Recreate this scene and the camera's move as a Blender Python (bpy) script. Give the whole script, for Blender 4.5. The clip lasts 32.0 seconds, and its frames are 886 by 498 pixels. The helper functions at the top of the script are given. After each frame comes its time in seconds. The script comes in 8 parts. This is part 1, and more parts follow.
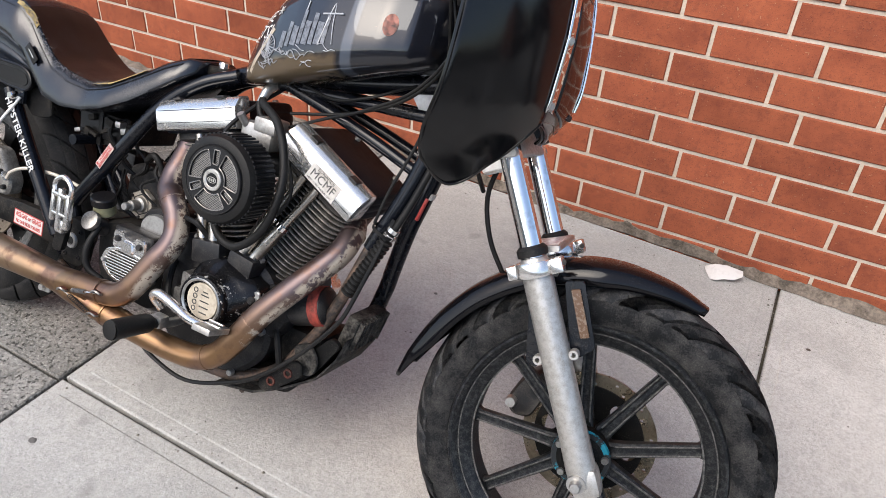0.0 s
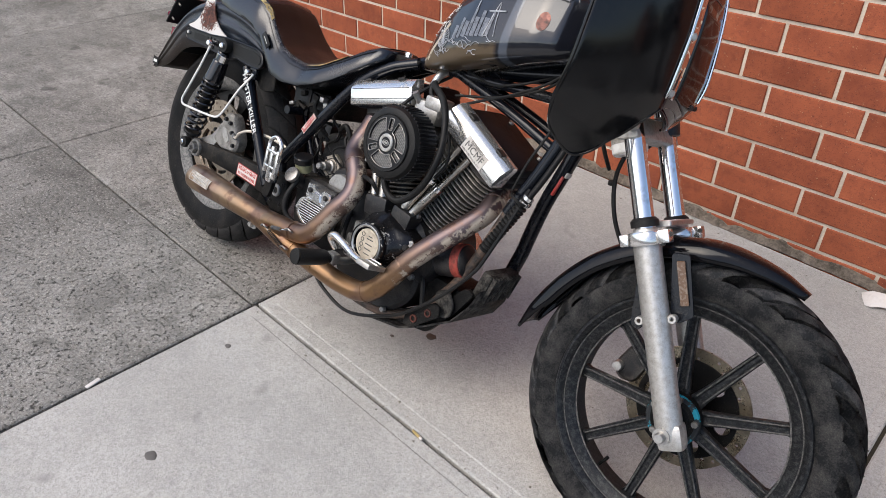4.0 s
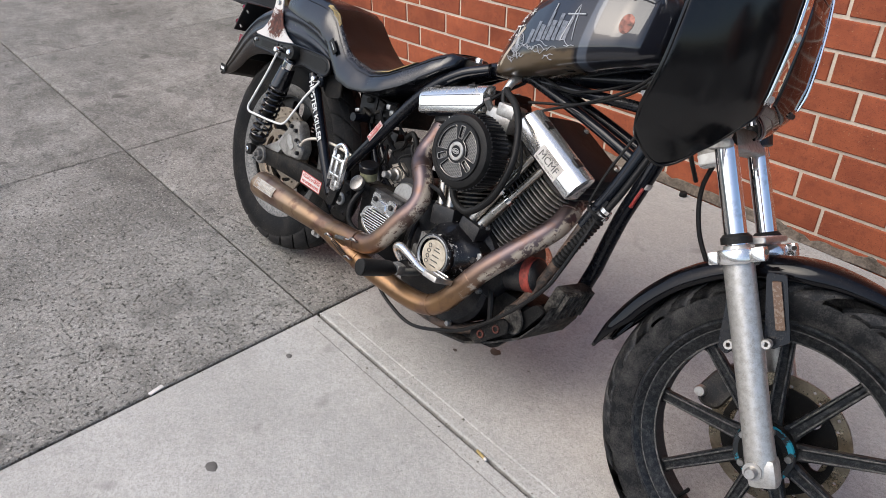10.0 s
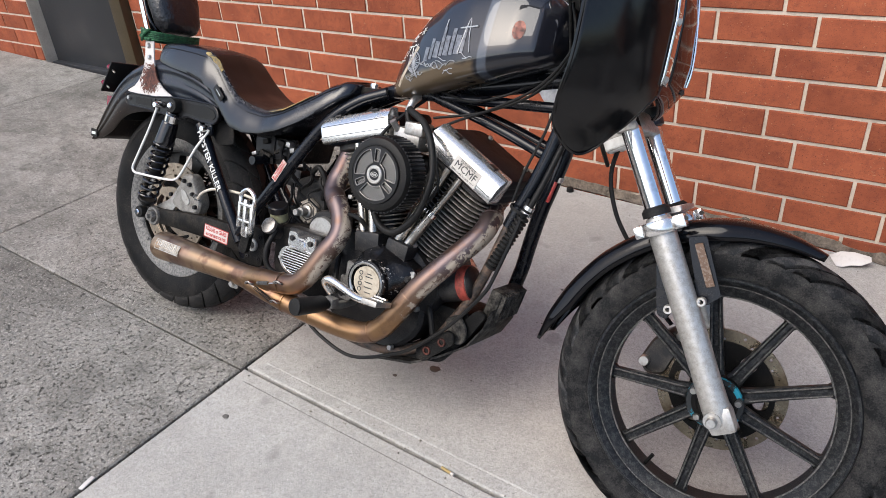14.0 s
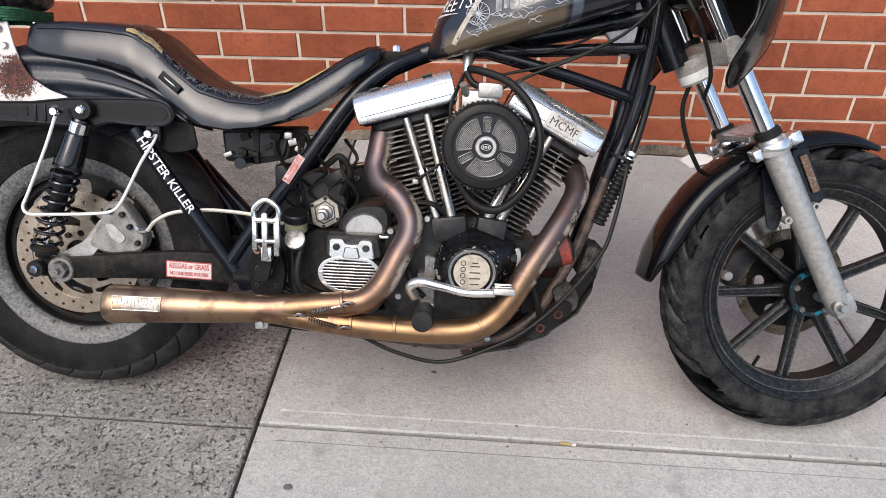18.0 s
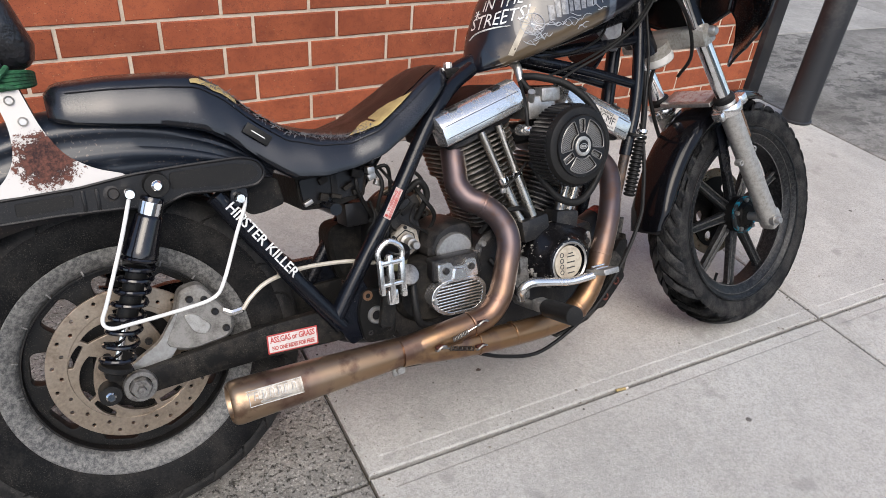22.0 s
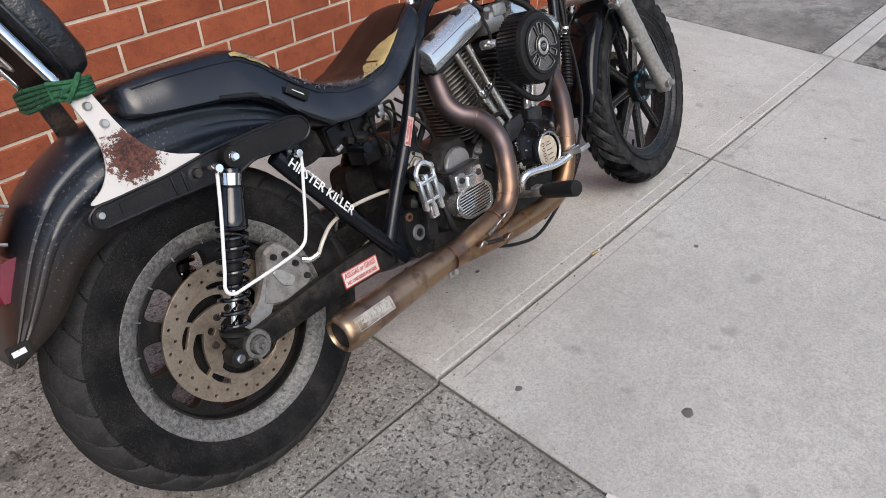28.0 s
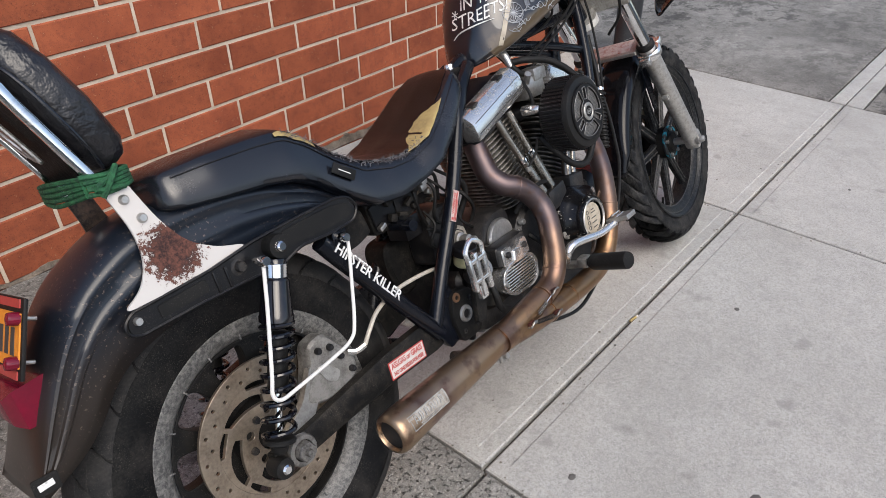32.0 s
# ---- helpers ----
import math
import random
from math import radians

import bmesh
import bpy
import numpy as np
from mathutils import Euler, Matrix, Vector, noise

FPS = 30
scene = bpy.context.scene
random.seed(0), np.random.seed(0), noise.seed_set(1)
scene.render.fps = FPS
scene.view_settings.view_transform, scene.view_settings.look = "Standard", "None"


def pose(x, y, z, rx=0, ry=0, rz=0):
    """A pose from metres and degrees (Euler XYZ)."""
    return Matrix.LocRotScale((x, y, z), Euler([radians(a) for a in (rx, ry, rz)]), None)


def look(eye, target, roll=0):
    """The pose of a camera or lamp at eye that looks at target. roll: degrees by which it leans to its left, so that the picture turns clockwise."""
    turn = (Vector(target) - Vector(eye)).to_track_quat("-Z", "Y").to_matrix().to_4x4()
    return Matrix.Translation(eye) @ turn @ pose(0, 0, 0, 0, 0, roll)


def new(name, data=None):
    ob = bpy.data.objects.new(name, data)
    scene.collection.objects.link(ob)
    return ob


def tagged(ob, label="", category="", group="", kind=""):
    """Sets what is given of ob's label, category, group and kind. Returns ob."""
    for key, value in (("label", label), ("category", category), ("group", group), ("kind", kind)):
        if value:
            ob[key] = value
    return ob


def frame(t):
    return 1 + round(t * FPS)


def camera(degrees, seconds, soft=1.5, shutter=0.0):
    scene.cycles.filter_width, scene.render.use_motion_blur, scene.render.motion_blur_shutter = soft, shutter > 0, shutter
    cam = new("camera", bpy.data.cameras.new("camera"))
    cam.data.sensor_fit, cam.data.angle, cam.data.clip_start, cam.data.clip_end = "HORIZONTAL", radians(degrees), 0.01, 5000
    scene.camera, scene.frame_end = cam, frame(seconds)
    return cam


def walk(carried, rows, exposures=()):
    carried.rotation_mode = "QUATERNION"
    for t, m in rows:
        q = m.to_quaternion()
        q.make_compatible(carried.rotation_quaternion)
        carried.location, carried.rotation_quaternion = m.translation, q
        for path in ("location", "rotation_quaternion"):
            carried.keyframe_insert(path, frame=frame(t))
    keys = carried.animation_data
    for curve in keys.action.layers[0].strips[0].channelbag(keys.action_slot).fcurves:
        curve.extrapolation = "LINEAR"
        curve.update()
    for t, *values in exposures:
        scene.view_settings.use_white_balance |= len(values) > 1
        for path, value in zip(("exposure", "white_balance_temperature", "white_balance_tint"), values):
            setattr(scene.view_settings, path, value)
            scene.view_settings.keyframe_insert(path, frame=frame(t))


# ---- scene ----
cam = camera(64.6, 32.0, soft=0.55)
PATH = [
    (0, (1.956, -0.74, 1.374), (1.226, 0.754, 0.262), 4.3),
    (0.5, (1.964, -0.796, 1.367), (1.348, 0.674, 0.158), 5.6),
    (1, (2.008, -0.861, 1.371), (1.358, 0.571, 0.135), 3.1),
    (1.5, (2.131, -0.85, 1.38), (1.377, 0.548, 0.166), 4.0),
    (2, (2.199, -0.85, 1.388), (1.382, 0.54, 0.205), 3.6),
    (2.5, (2.193, -0.878, 1.399), (1.155, 0.42, 0.287), 2.0),
    (3, (2.162, -0.894, 1.394), (0.996, 0.321, 0.316), 1.6),
    (3.5, (2.169, -0.887, 1.392), (1.022, 0.344, 0.31), 1.7),
    (5.5, (2.157, -0.905, 1.388), (0.937, 0.271, 0.326), 0.2),
    (6, (2.124, -0.884, 1.368), (0.88, 0.25, 0.287), -1.2),
    (6.5, (2.119, -0.868, 1.359), (0.872, 0.279, 0.295), -1.9),
    (7, (2.113, -0.865, 1.36), (0.852, 0.266, 0.297), -1.3),
    (7.5, (2.116, -0.863, 1.363), (0.863, 0.286, 0.31), -0.4),
    (8, (2.119, -0.867, 1.368), (0.867, 0.294, 0.325), -0.2),
    (8.5, (2.116, -0.872, 1.368), (0.858, 0.277, 0.322), -0.2),
    (9, (2.117, -0.867, 1.364), (0.871, 0.279, 0.299), -0.2),
    (9.5, (2.108, -0.868, 1.364), (0.866, 0.273, 0.288), -0.2),
    (10, (2.101, -0.875, 1.366), (0.836, 0.253, 0.304), -0.1),
    (10.5, (2.079, -0.883, 1.364), (0.851, 0.293, 0.31), 1.4),
    (11, (2.016, -0.895, 1.36), (0.872, 0.319, 0.255), 2.6),
    (11.5, (1.958, -0.914, 1.358), (0.928, 0.369, 0.221), 1.3),
    (12, (1.94, -0.943, 1.367), (1.002, 0.432, 0.258), 0.9),
    (12.5, (1.978, -0.941, 1.355), (1.029, 0.452, 0.278), -0.5),
    (13, (2.043, -0.924, 1.35), (1.043, 0.442, 0.285), -2.2),
    (13.5, (2.077, -0.94, 1.349), (1.011, 0.42, 0.342), -3.2),
    (14, (2.028, -0.975, 1.35), (0.996, 0.42, 0.356), -4.2),
    (14.5, (1.919, -1.074, 1.351), (1.083, 0.46, 0.379), -3.7),
    (16.5, (1.460, -1.152, 1.322), (1.215, 0.581, 0.337), -0.2),
    (17, (1.311, -1.211, 1.328), (1.233, 0.537, 0.304), 1.8),
    (17.5, (1.179, -1.143, 1.300), (1.006, 0.565, 0.178), -2.3),
    (18, (1.067, -1.126, 1.320), (0.985, 0.622, 0.141), 0.3),
    (18.5, (0.881, -1.201, 1.315), (1.063, 0.511, 0.296), 3.0),
    (19, (0.757, -1.208, 1.321), (1.049, 0.47, 0.272), 2.2),
    (19.5, (0.669, -1.105, 1.317), (0.979, 0.537, 0.217), -0.2),
    (20, (0.59, -1.066, 1.331), (1.025, 0.541, 0.224), 2.8),
    (20.5, (0.404, -1.117, 1.351), (1.097, 0.451, 0.322), 3.9),
    (21, (0.292, -1.104, 1.361), (1.06, 0.452, 0.365), 3.8),
    (21.5, (0.243, -0.987, 1.343), (1.009, 0.528, 0.285), 1.7),
    (22, (0.182, -0.922, 1.353), (1.042, 0.494, 0.232), 5.5),
    (22.5, (0.023, -0.962, 1.39), (1.015, 0.402, 0.314), 5.2),
    (23, (-0.039, -1.004, 1.393), (1.034, 0.347, 0.382), 2.3),
    (23.5, (-0.067, -1.002, 1.391), (1.023, 0.346, 0.394), 2.4),
    (24, (-0.082, -0.995, 1.385), (0.973, 0.368, 0.37), 2.5),
    (24.5, (-0.075, -0.998, 1.392), (0.973, 0.367, 0.373), 1.6),
    (25, (-0.086, -0.992, 1.393), (0.974, 0.382, 0.399), 1.2),
    (25.5, (-0.104, -0.988, 1.388), (0.944, 0.381, 0.374), 1.3),
    (26, (-0.093, -0.961, 1.364), (0.929, 0.374, 0.281), 1.4),
    (26.5, (-0.057, -0.867, 1.337), (0.941, 0.37, 0.123), -0.5),
    (28.5, (-0.305, -0.833, 1.376), (0.905, 0.221, 0.184), -0.3),
    (29, (-0.306, -0.825, 1.38), (0.908, 0.233, 0.194), 0.7),
    (29.5, (-0.296, -0.831, 1.396), (0.999, 0.228, 0.3), 0.9),
    (30, (-0.297, -0.834, 1.413), (1.044, 0.248, 0.396), 0.8),
    (30.5, (-0.299, -0.836, 1.429), (1.091, 0.256, 0.494), 1.0),
    (31, (-0.309, -0.823, 1.433), (1.127, 0.266, 0.565), 2.1),
    (31.5, (-0.291, -0.754, 1.396), (1.065, 0.31, 0.381), 1.8),
    (32, (-0.247, -0.646, 1.377), (1.011, 0.435, 0.259), -1.0),
]

walk(cam, [(t, look(eye, target, roll)) for t, eye, target, roll in PATH], [(0, 0.99), (0.8, 0.82), (3.5, 0.73), (7, 0.77), (11, 0.77), (12, 0.79), (13, 0.89), (19, 0.79), (23, 0.75), (26.5, 0.71), (28.5, 0.60), (32, 0.60)])
from mathutils.bvhtree import BVHTree

# ---- light: open shade under a bright sky ----
world = bpy.data.worlds.new("sky")
scene.world = world
world.use_nodes = True
wn = world.node_tree
sky = wn.nodes.new("ShaderNodeTexSky")
sky.sky_type, sky.sun_disc = "NISHITA", False
sky.sun_elevation, sky.sun_rotation = radians(48), radians(200)
sky.air_density, sky.dust_density = 1.0, 2.5
wn.links.new(sky.outputs[0], wn.nodes["Background"].inputs[0])
wn.nodes["Background"].inputs[1].default_value = 0.15
sun_data = bpy.data.lights.new("sun", "SUN")
sun_data.energy, sun_data.angle, sun_data.color = 1.5, radians(45), (1.0, 0.95, 0.88)
sun = new("sun", sun_data)
sun.matrix_world = look((0, 0, 8), (1.6, 5.2, 0))
scene.view_settings.exposure = 0.75


# ---- materials ----
class Nodes:
    def __init__(self, name):
        self.mat = bpy.data.materials.new(name)
        self.mat.use_nodes = True
        self.t = self.mat.node_tree
        self.b = self.t.nodes["Principled BSDF"]
        self.co = self.t.nodes.new("ShaderNodeTexCoord").outputs["Object"]

    def node(self, kind, **sets):
        n = self.t.nodes.new(kind)
        for k, v in sets.items():
            if k in n.inputs:
                n.inputs[k].default_value = v
        return n

    def link(self, a, b):
        self.t.links.new(a, b)

    def shifted(self):
        """Object coordinates moved by a random amount for each object."""
        info = self.t.nodes.new("ShaderNodeObjectInfo")
        mul = self.t.nodes.new("ShaderNodeMath")
        mul.operation = "MULTIPLY"
        mul.inputs[1].default_value = 37.0
        self.link(info.outputs["Random"], mul.inputs[0])
        add = self.t.nodes.new("ShaderNodeVectorMath")
        self.link(self.co, add.inputs[0])
        self.link(mul.outputs[0], add.inputs[1])
        self.co = add.outputs[0]
        return info.outputs["Random"]

    def noise(self, scale, detail=4.0, rough=0.6, stretch=None):
        n = self.node("ShaderNodeTexNoise", Scale=scale, Detail=detail, Roughness=rough)
        co = self.co
        if stretch:
            m = self.t.nodes.new("ShaderNodeMapping")
            m.inputs["Scale"].default_value = stretch
            self.link(co, m.inputs[0])
            co = m.outputs[0]
        self.link(co, n.inputs["Vector"])
        return n.outputs["Fac"]

    def ramp(self, fac, lo, hi):
        n = self.t.nodes.new("ShaderNodeMapRange")
        n.inputs[1].default_value, n.inputs[2].default_value = lo, hi
        self.link(fac, n.inputs[0])
        return n.outputs[0]

    def math(self, op, a, b):
        n = self.t.nodes.new("ShaderNodeMath")
        n.operation = op
        for i, v in enumerate((a, b)):
            if isinstance(v, (int, float)):
                n.inputs[i].default_value = v
            else:
                self.link(v, n.inputs[i])
        return n.outputs[0]

    def mix(self, fac, a, b):
        n = self.t.nodes.new("ShaderNodeMix")
        n.data_type = "RGBA"
        for sock, v in ((n.inputs[0], fac), (n.inputs[6], a), (n.inputs[7], b)):
            if isinstance(v, (int, float)):
                sock.default_value = v
            elif isinstance(v, tuple):
                sock.default_value = (*v, 1)
            else:
                self.link(v, sock)
        return n.outputs[2]

    def color(self, c):
        if isinstance(c, tuple):
            self.b.inputs["Base Color"].default_value = (*c, 1)
        else:
            self.link(c, self.b.inputs["Base Color"])

    def rough(self, fac, lo, hi):
        n = self.t.nodes.new("ShaderNodeMapRange")
        n.inputs[3].default_value, n.inputs[4].default_value = lo, hi
        self.link(fac, n.inputs[0])
        self.link(n.outputs[0], self.b.inputs["Roughness"])

    def bump(self, fac, strength, dist):
        n = self.node("ShaderNodeBump", Strength=strength, Distance=dist)
        self.link(fac, n.inputs["Height"])
        self.link(n.outputs[0], self.b.inputs["Normal"])

    def set(self, **k):
        for name, v in k.items():
            self.b.inputs[name.replace("_", " ")].default_value = v
        return self


def surf(name, a, b, rough=(0.4, 0.6), metal=0.0, big=6.0, fine=90.0, lo=0.4, hi=0.7, bump=0.15, dist=0.001, coat=0.0, varied=False, spec=0.5, dust=0.0):
    """A surface of colour a that goes over to b in worn or dirty patches, with fine grain."""
    m = Nodes(name)
    if varied:
        m.shifted()
    n1, n2 = m.noise(big), m.noise(fine, 3.0)
    f = m.ramp(m.math("ADD", m.math("MULTIPLY", n1, 0.65), m.math("MULTIPLY", n2, 0.35)), lo, hi)
    c = m.mix(f, a, b)
    if dust:
        crumbs = m.math("MULTIPLY", m.ramp(m.noise(520.0, 2.0), 0.58, 0.70), m.ramp(m.noise(24.0, 4.0), 0.38, 0.62))
        c = m.mix(m.math("MULTIPLY", crumbs, dust), c, (0.17, 0.15, 0.125))
    m.color(c)
    m.rough(f, *rough)
    m.set(Metallic=metal, Coat_Weight=coat, Coat_Roughness=0.08, Specular_IOR_Level=spec)
    if bump:
        m.bump(n2, bump, dist)
    return m.mat


M_black = surf("black_paint", (0.003, 0.003, 0.005), (0.02, 0.018, 0.017), (0.08, 0.3), lo=0.52, hi=0.8, bump=0.02, coat=0.4, spec=0.4)
M_frame = surf("frame_black", (0.004, 0.005, 0.008), (0.016, 0.0145, 0.013), (0.2, 0.5), lo=0.5, hi=0.76, bump=0.1, spec=0.3, dust=0.2)
M_grimy = surf("grimy_black", (0.008, 0.008, 0.008), (0.045, 0.039, 0.032), (0.5, 0.85), lo=0.46, hi=0.74, bump=0.6, dist=0.002, spec=0.08, dust=0.4)
M_case = surf("engine_black", (0.010, 0.010, 0.011), (0.060, 0.053, 0.046), (0.35, 0.65), big=22, fine=260, lo=0.48, hi=0.72, bump=0.5, dist=0.0008, spec=0.3, dust=0.22)
M_chrome = surf("chrome", (0.78, 0.78, 0.78), (0.42, 0.38, 0.33), (0.08, 0.4), 1.0, big=14, lo=0.52, hi=0.8, bump=0.02)
M_alloy = surf("cast_alloy", (0.46, 0.45, 0.43), (0.2, 0.185, 0.165), (0.35, 0.6), 0.85, big=16, fine=160, lo=0.42, hi=0.72, bump=0.25, dust=0.0)
M_polish = surf("polished_alloy", (0.74, 0.73, 0.71), (0.42, 0.38, 0.32), (0.2, 0.5), 0.9, big=22, fine=140, lo=0.55, hi=0.74, bump=0.05)
M_slider = surf("fork_slider", (0.48, 0.465, 0.44), (0.29, 0.275, 0.245), (0.36, 0.6), 0.75, big=90, fine=420, lo=0.42, hi=0.70, bump=0.12, dust=0.4)
M_tyre = surf("tyre_rubber", (0.005, 0.0052, 0.0057), (0.025, 0.0232, 0.0215), (0.55, 0.85), big=15, fine=220, lo=0.45, hi=0.68, bump=0.5, spec=0.1, dust=0.35)
M_rim = surf("rim_grey", (0.012, 0.014, 0.017), (0.085, 0.086, 0.086), (0.30, 0.6), 0.25, big=120, fine=420, lo=0.46, hi=0.68, bump=0.35, dust=0.5)
M_sticker = surf("worn_sticker", (0.50, 0.48, 0.45), (0.36, 0.33, 0.29), (0.5, 0.7), big=40, lo=0.45, hi=0.65, bump=0.03)
M_beige = surf("beige_plate", (0.42, 0.37, 0.29), (0.25, 0.21, 0.16), (0.4, 0.6), big=40, lo=0.45, hi=0.65)
M_rimlip = surf("rim_lip", (0.055, 0.055, 0.054), (0.22, 0.213, 0.20), (0.45, 0.8), 0.2, big=130, fine=420, lo=0.42, hi=0.64, bump=0.4)
M_webs = surf("wheel_black", (0.006, 0.006, 0.006), (0.018, 0.016, 0.014), (0.45, 0.75), big=14, lo=0.5, hi=0.76, bump=0.15, spec=0.2, dust=0.4)
M_rubber = surf("black_rubber", (0.006, 0.006, 0.006), (0.013, 0.0125, 0.012), (0.4, 0.7), bump=0.1, spec=0.2, dust=0.2)
M_plastic = surf("black_plastic", (0.006, 0.006, 0.007), (0.012, 0.0115, 0.0115), (0.3, 0.5), lo=0.5, hi=0.76, fine=300, bump=0.2, spec=0.25, dust=0.25)
M_vinyl = surf("seat_vinyl", (0.006, 0.007, 0.010), (0.018, 0.018, 0.021), (0.2, 0.34), big=8, fine=420, lo=0.48, hi=0.76, bump=0.22, dist=0.0008, spec=0.6)
M_hide = surf("worn_hide", (0.004, 0.003, 0.003), (0.017, 0.010, 0.009), (0.30, 0.55), big=14, fine=200, lo=0.48, hi=0.72, bump=0.5, spec=0.35, dust=0.3)
M_frayed = surf("frayed_cloth", (0.05, 0.05, 0.055), (0.20, 0.195, 0.20), (0.8, 0.95), big=60, fine=300, lo=0.4, hi=0.6, bump=0.8, dist=0.002)
M_foam = surf("seat_foam", (0.36, 0.27, 0.11), (0.22, 0.16, 0.07), (0.85, 0.95), big=30, fine=250, lo=0.4, hi=0.7, bump=0.5)
M_white = surf("white_paint", (0.66, 0.65, 0.62), (0.42, 0.39, 0.35), (0.35, 0.6), big=14, lo=0.55, hi=0.8, bump=0.05)
M_brass = surf("gilt_rotor", (0.33, 0.275, 0.20), (0.15, 0.12, 0.085), (0.25, 0.45), 0.8, big=26, fine=180, lo=0.4, hi=0.7, bump=0.1)
M_steel = surf("dirty_steel", (0.26, 0.25, 0.235), (0.06, 0.055, 0.05), (0.3, 0.6), 0.7, big=60, fine=220, lo=0.42, hi=0.66, bump=0.2, dust=0.3)
M_red = surf("red_sticker", (0.42, 0.035, 0.03), (0.3, 0.06, 0.05), (0.4, 0.6), bump=0.05)
M_redlens = surf("red_lens", (0.16, 0.006, 0.022), (0.10, 0.005, 0.015), (0.1, 0.2), bump=0.0)
M_paper = surf("white_print", (0.56, 0.53, 0.50), (0.40, 0.37, 0.34), (0.5, 0.7), big=20, lo=0.5, hi=0.8, bump=0.05)
M_ink = surf("black_ink", (0.02, 0.02, 0.02), (0.06, 0.06, 0.06), (0.5, 0.7), bump=0.0)
M_lettering = surf("white_lettering", (0.66, 0.66, 0.64), (0.25, 0.25, 0.24), (0.5, 0.7), big=60, fine=260, lo=0.5, hi=0.62, bump=0.0)
M_cord = surf("green_cord", (0.012, 0.10, 0.035), (0.006, 0.04, 0.018), (0.7, 0.9), big=120, fine=400, lo=0.4, hi=0.6, bump=0.8, dist=0.001)
M_blue = surf("blue_paint", (0.03, 0.034, 0.038), (0.02, 0.33, 0.45), (0.4, 0.6), 0.1, big=42, lo=0.50, hi=0.54)
M_rotor = surf("rotor_steel", (0.36, 0.295, 0.228), (0.17, 0.132, 0.098), (0.28, 0.48), 0.75, big=30, fine=180, lo=0.4, hi=0.7, bump=0.1)
M_pot = surf("yellowed_plastic", (0.30, 0.29, 0.17), (0.16, 0.15, 0.085), (0.35, 0.5), big=30, lo=0.42, hi=0.68, bump=0.05)
M_beigemetal = surf("tarnished_alloy", (0.44, 0.40, 0.34), (0.20, 0.165, 0.13), (0.4, 0.6), 0.5, big=45, fine=200, lo=0.44, hi=0.66, bump=0.15)
M_corroded = surf("corroded_tube", (0.016, 0.014, 0.013), (0.12, 0.078, 0.056), (0.4, 0.75), 0.2, big=26, fine=180, lo=0.42, hi=0.62, bump=0.4, dust=0.5)
M_redband = surf("faded_red_band", (0.30, 0.045, 0.03), (0.12, 0.03, 0.022), (0.5, 0.75), big=40, fine=160, lo=0.45, hi=0.66, bump=0.2)
M_rocker = surf("rocker_black", (0.004, 0.005, 0.008), (0.030, 0.022, 0.021), (0.45, 0.7), big=14, fine=180, lo=0.46, hi=0.72, bump=0.25, spec=0.06, dust=0.3)
M_caliper = surf("dusty_caliper", (0.27, 0.258, 0.238), (0.10, 0.092, 0.082), (0.45, 0.7), 0.5, big=40, fine=220, lo=0.42, hi=0.66, bump=0.4, dust=0.3)
M_amber = surf("dull_amber", (0.10, 0.055, 0.03), (0.22, 0.19, 0.15), (0.25, 0.5), big=60, fine=200, lo=0.5, hi=0.72, bump=0.05)
M_orange = surf("orange_plate", (0.75, 0.28, 0.02), (0.6, 0.2, 0.02), (0.35, 0.5), bump=0.03)
M_gold = surf("brass_cable", (0.55, 0.5, 0.42), (0.4, 0.36, 0.3), (0.35, 0.6), 0.3)
M_silver = surf("silver_paint", (0.40, 0.41, 0.43), (0.16, 0.165, 0.175), (0.3, 0.5), 0.2, big=40)
M_fadedred = surf("faded_red", (0.52, 0.44, 0.41), (0.34, 0.13, 0.11), (0.4, 0.6), 0.1, big=70, fine=200, lo=0.46, hi=0.66)
M_copper = surf("copper_brown", (0.3, 0.17, 0.10), (0.14, 0.08, 0.05), (0.3, 0.55), 0.7, big=20)


M_fin = surf("fin_metal", (0.045, 0.042, 0.039), (0.30, 0.28, 0.25), (0.35, 0.6), 0.5, big=30, fine=220, lo=0.38, hi=0.60, bump=0.3, dust=0.3)
M_chipped = surf("chipped_black", (0.006, 0.006, 0.007), (0.40, 0.38, 0.35), (0.22, 0.5), 0.3, big=30, fine=130, lo=0.575, hi=0.61, bump=0.2, spec=0.4, dust=0.3)
M_rusted = surf("rusted_dark", (0.025, 0.010, 0.008), (0.15, 0.046, 0.032), (0.6, 0.9), big=26, fine=160, lo=0.42, hi=0.7, bump=0.4, spec=0.2, dust=0.5)


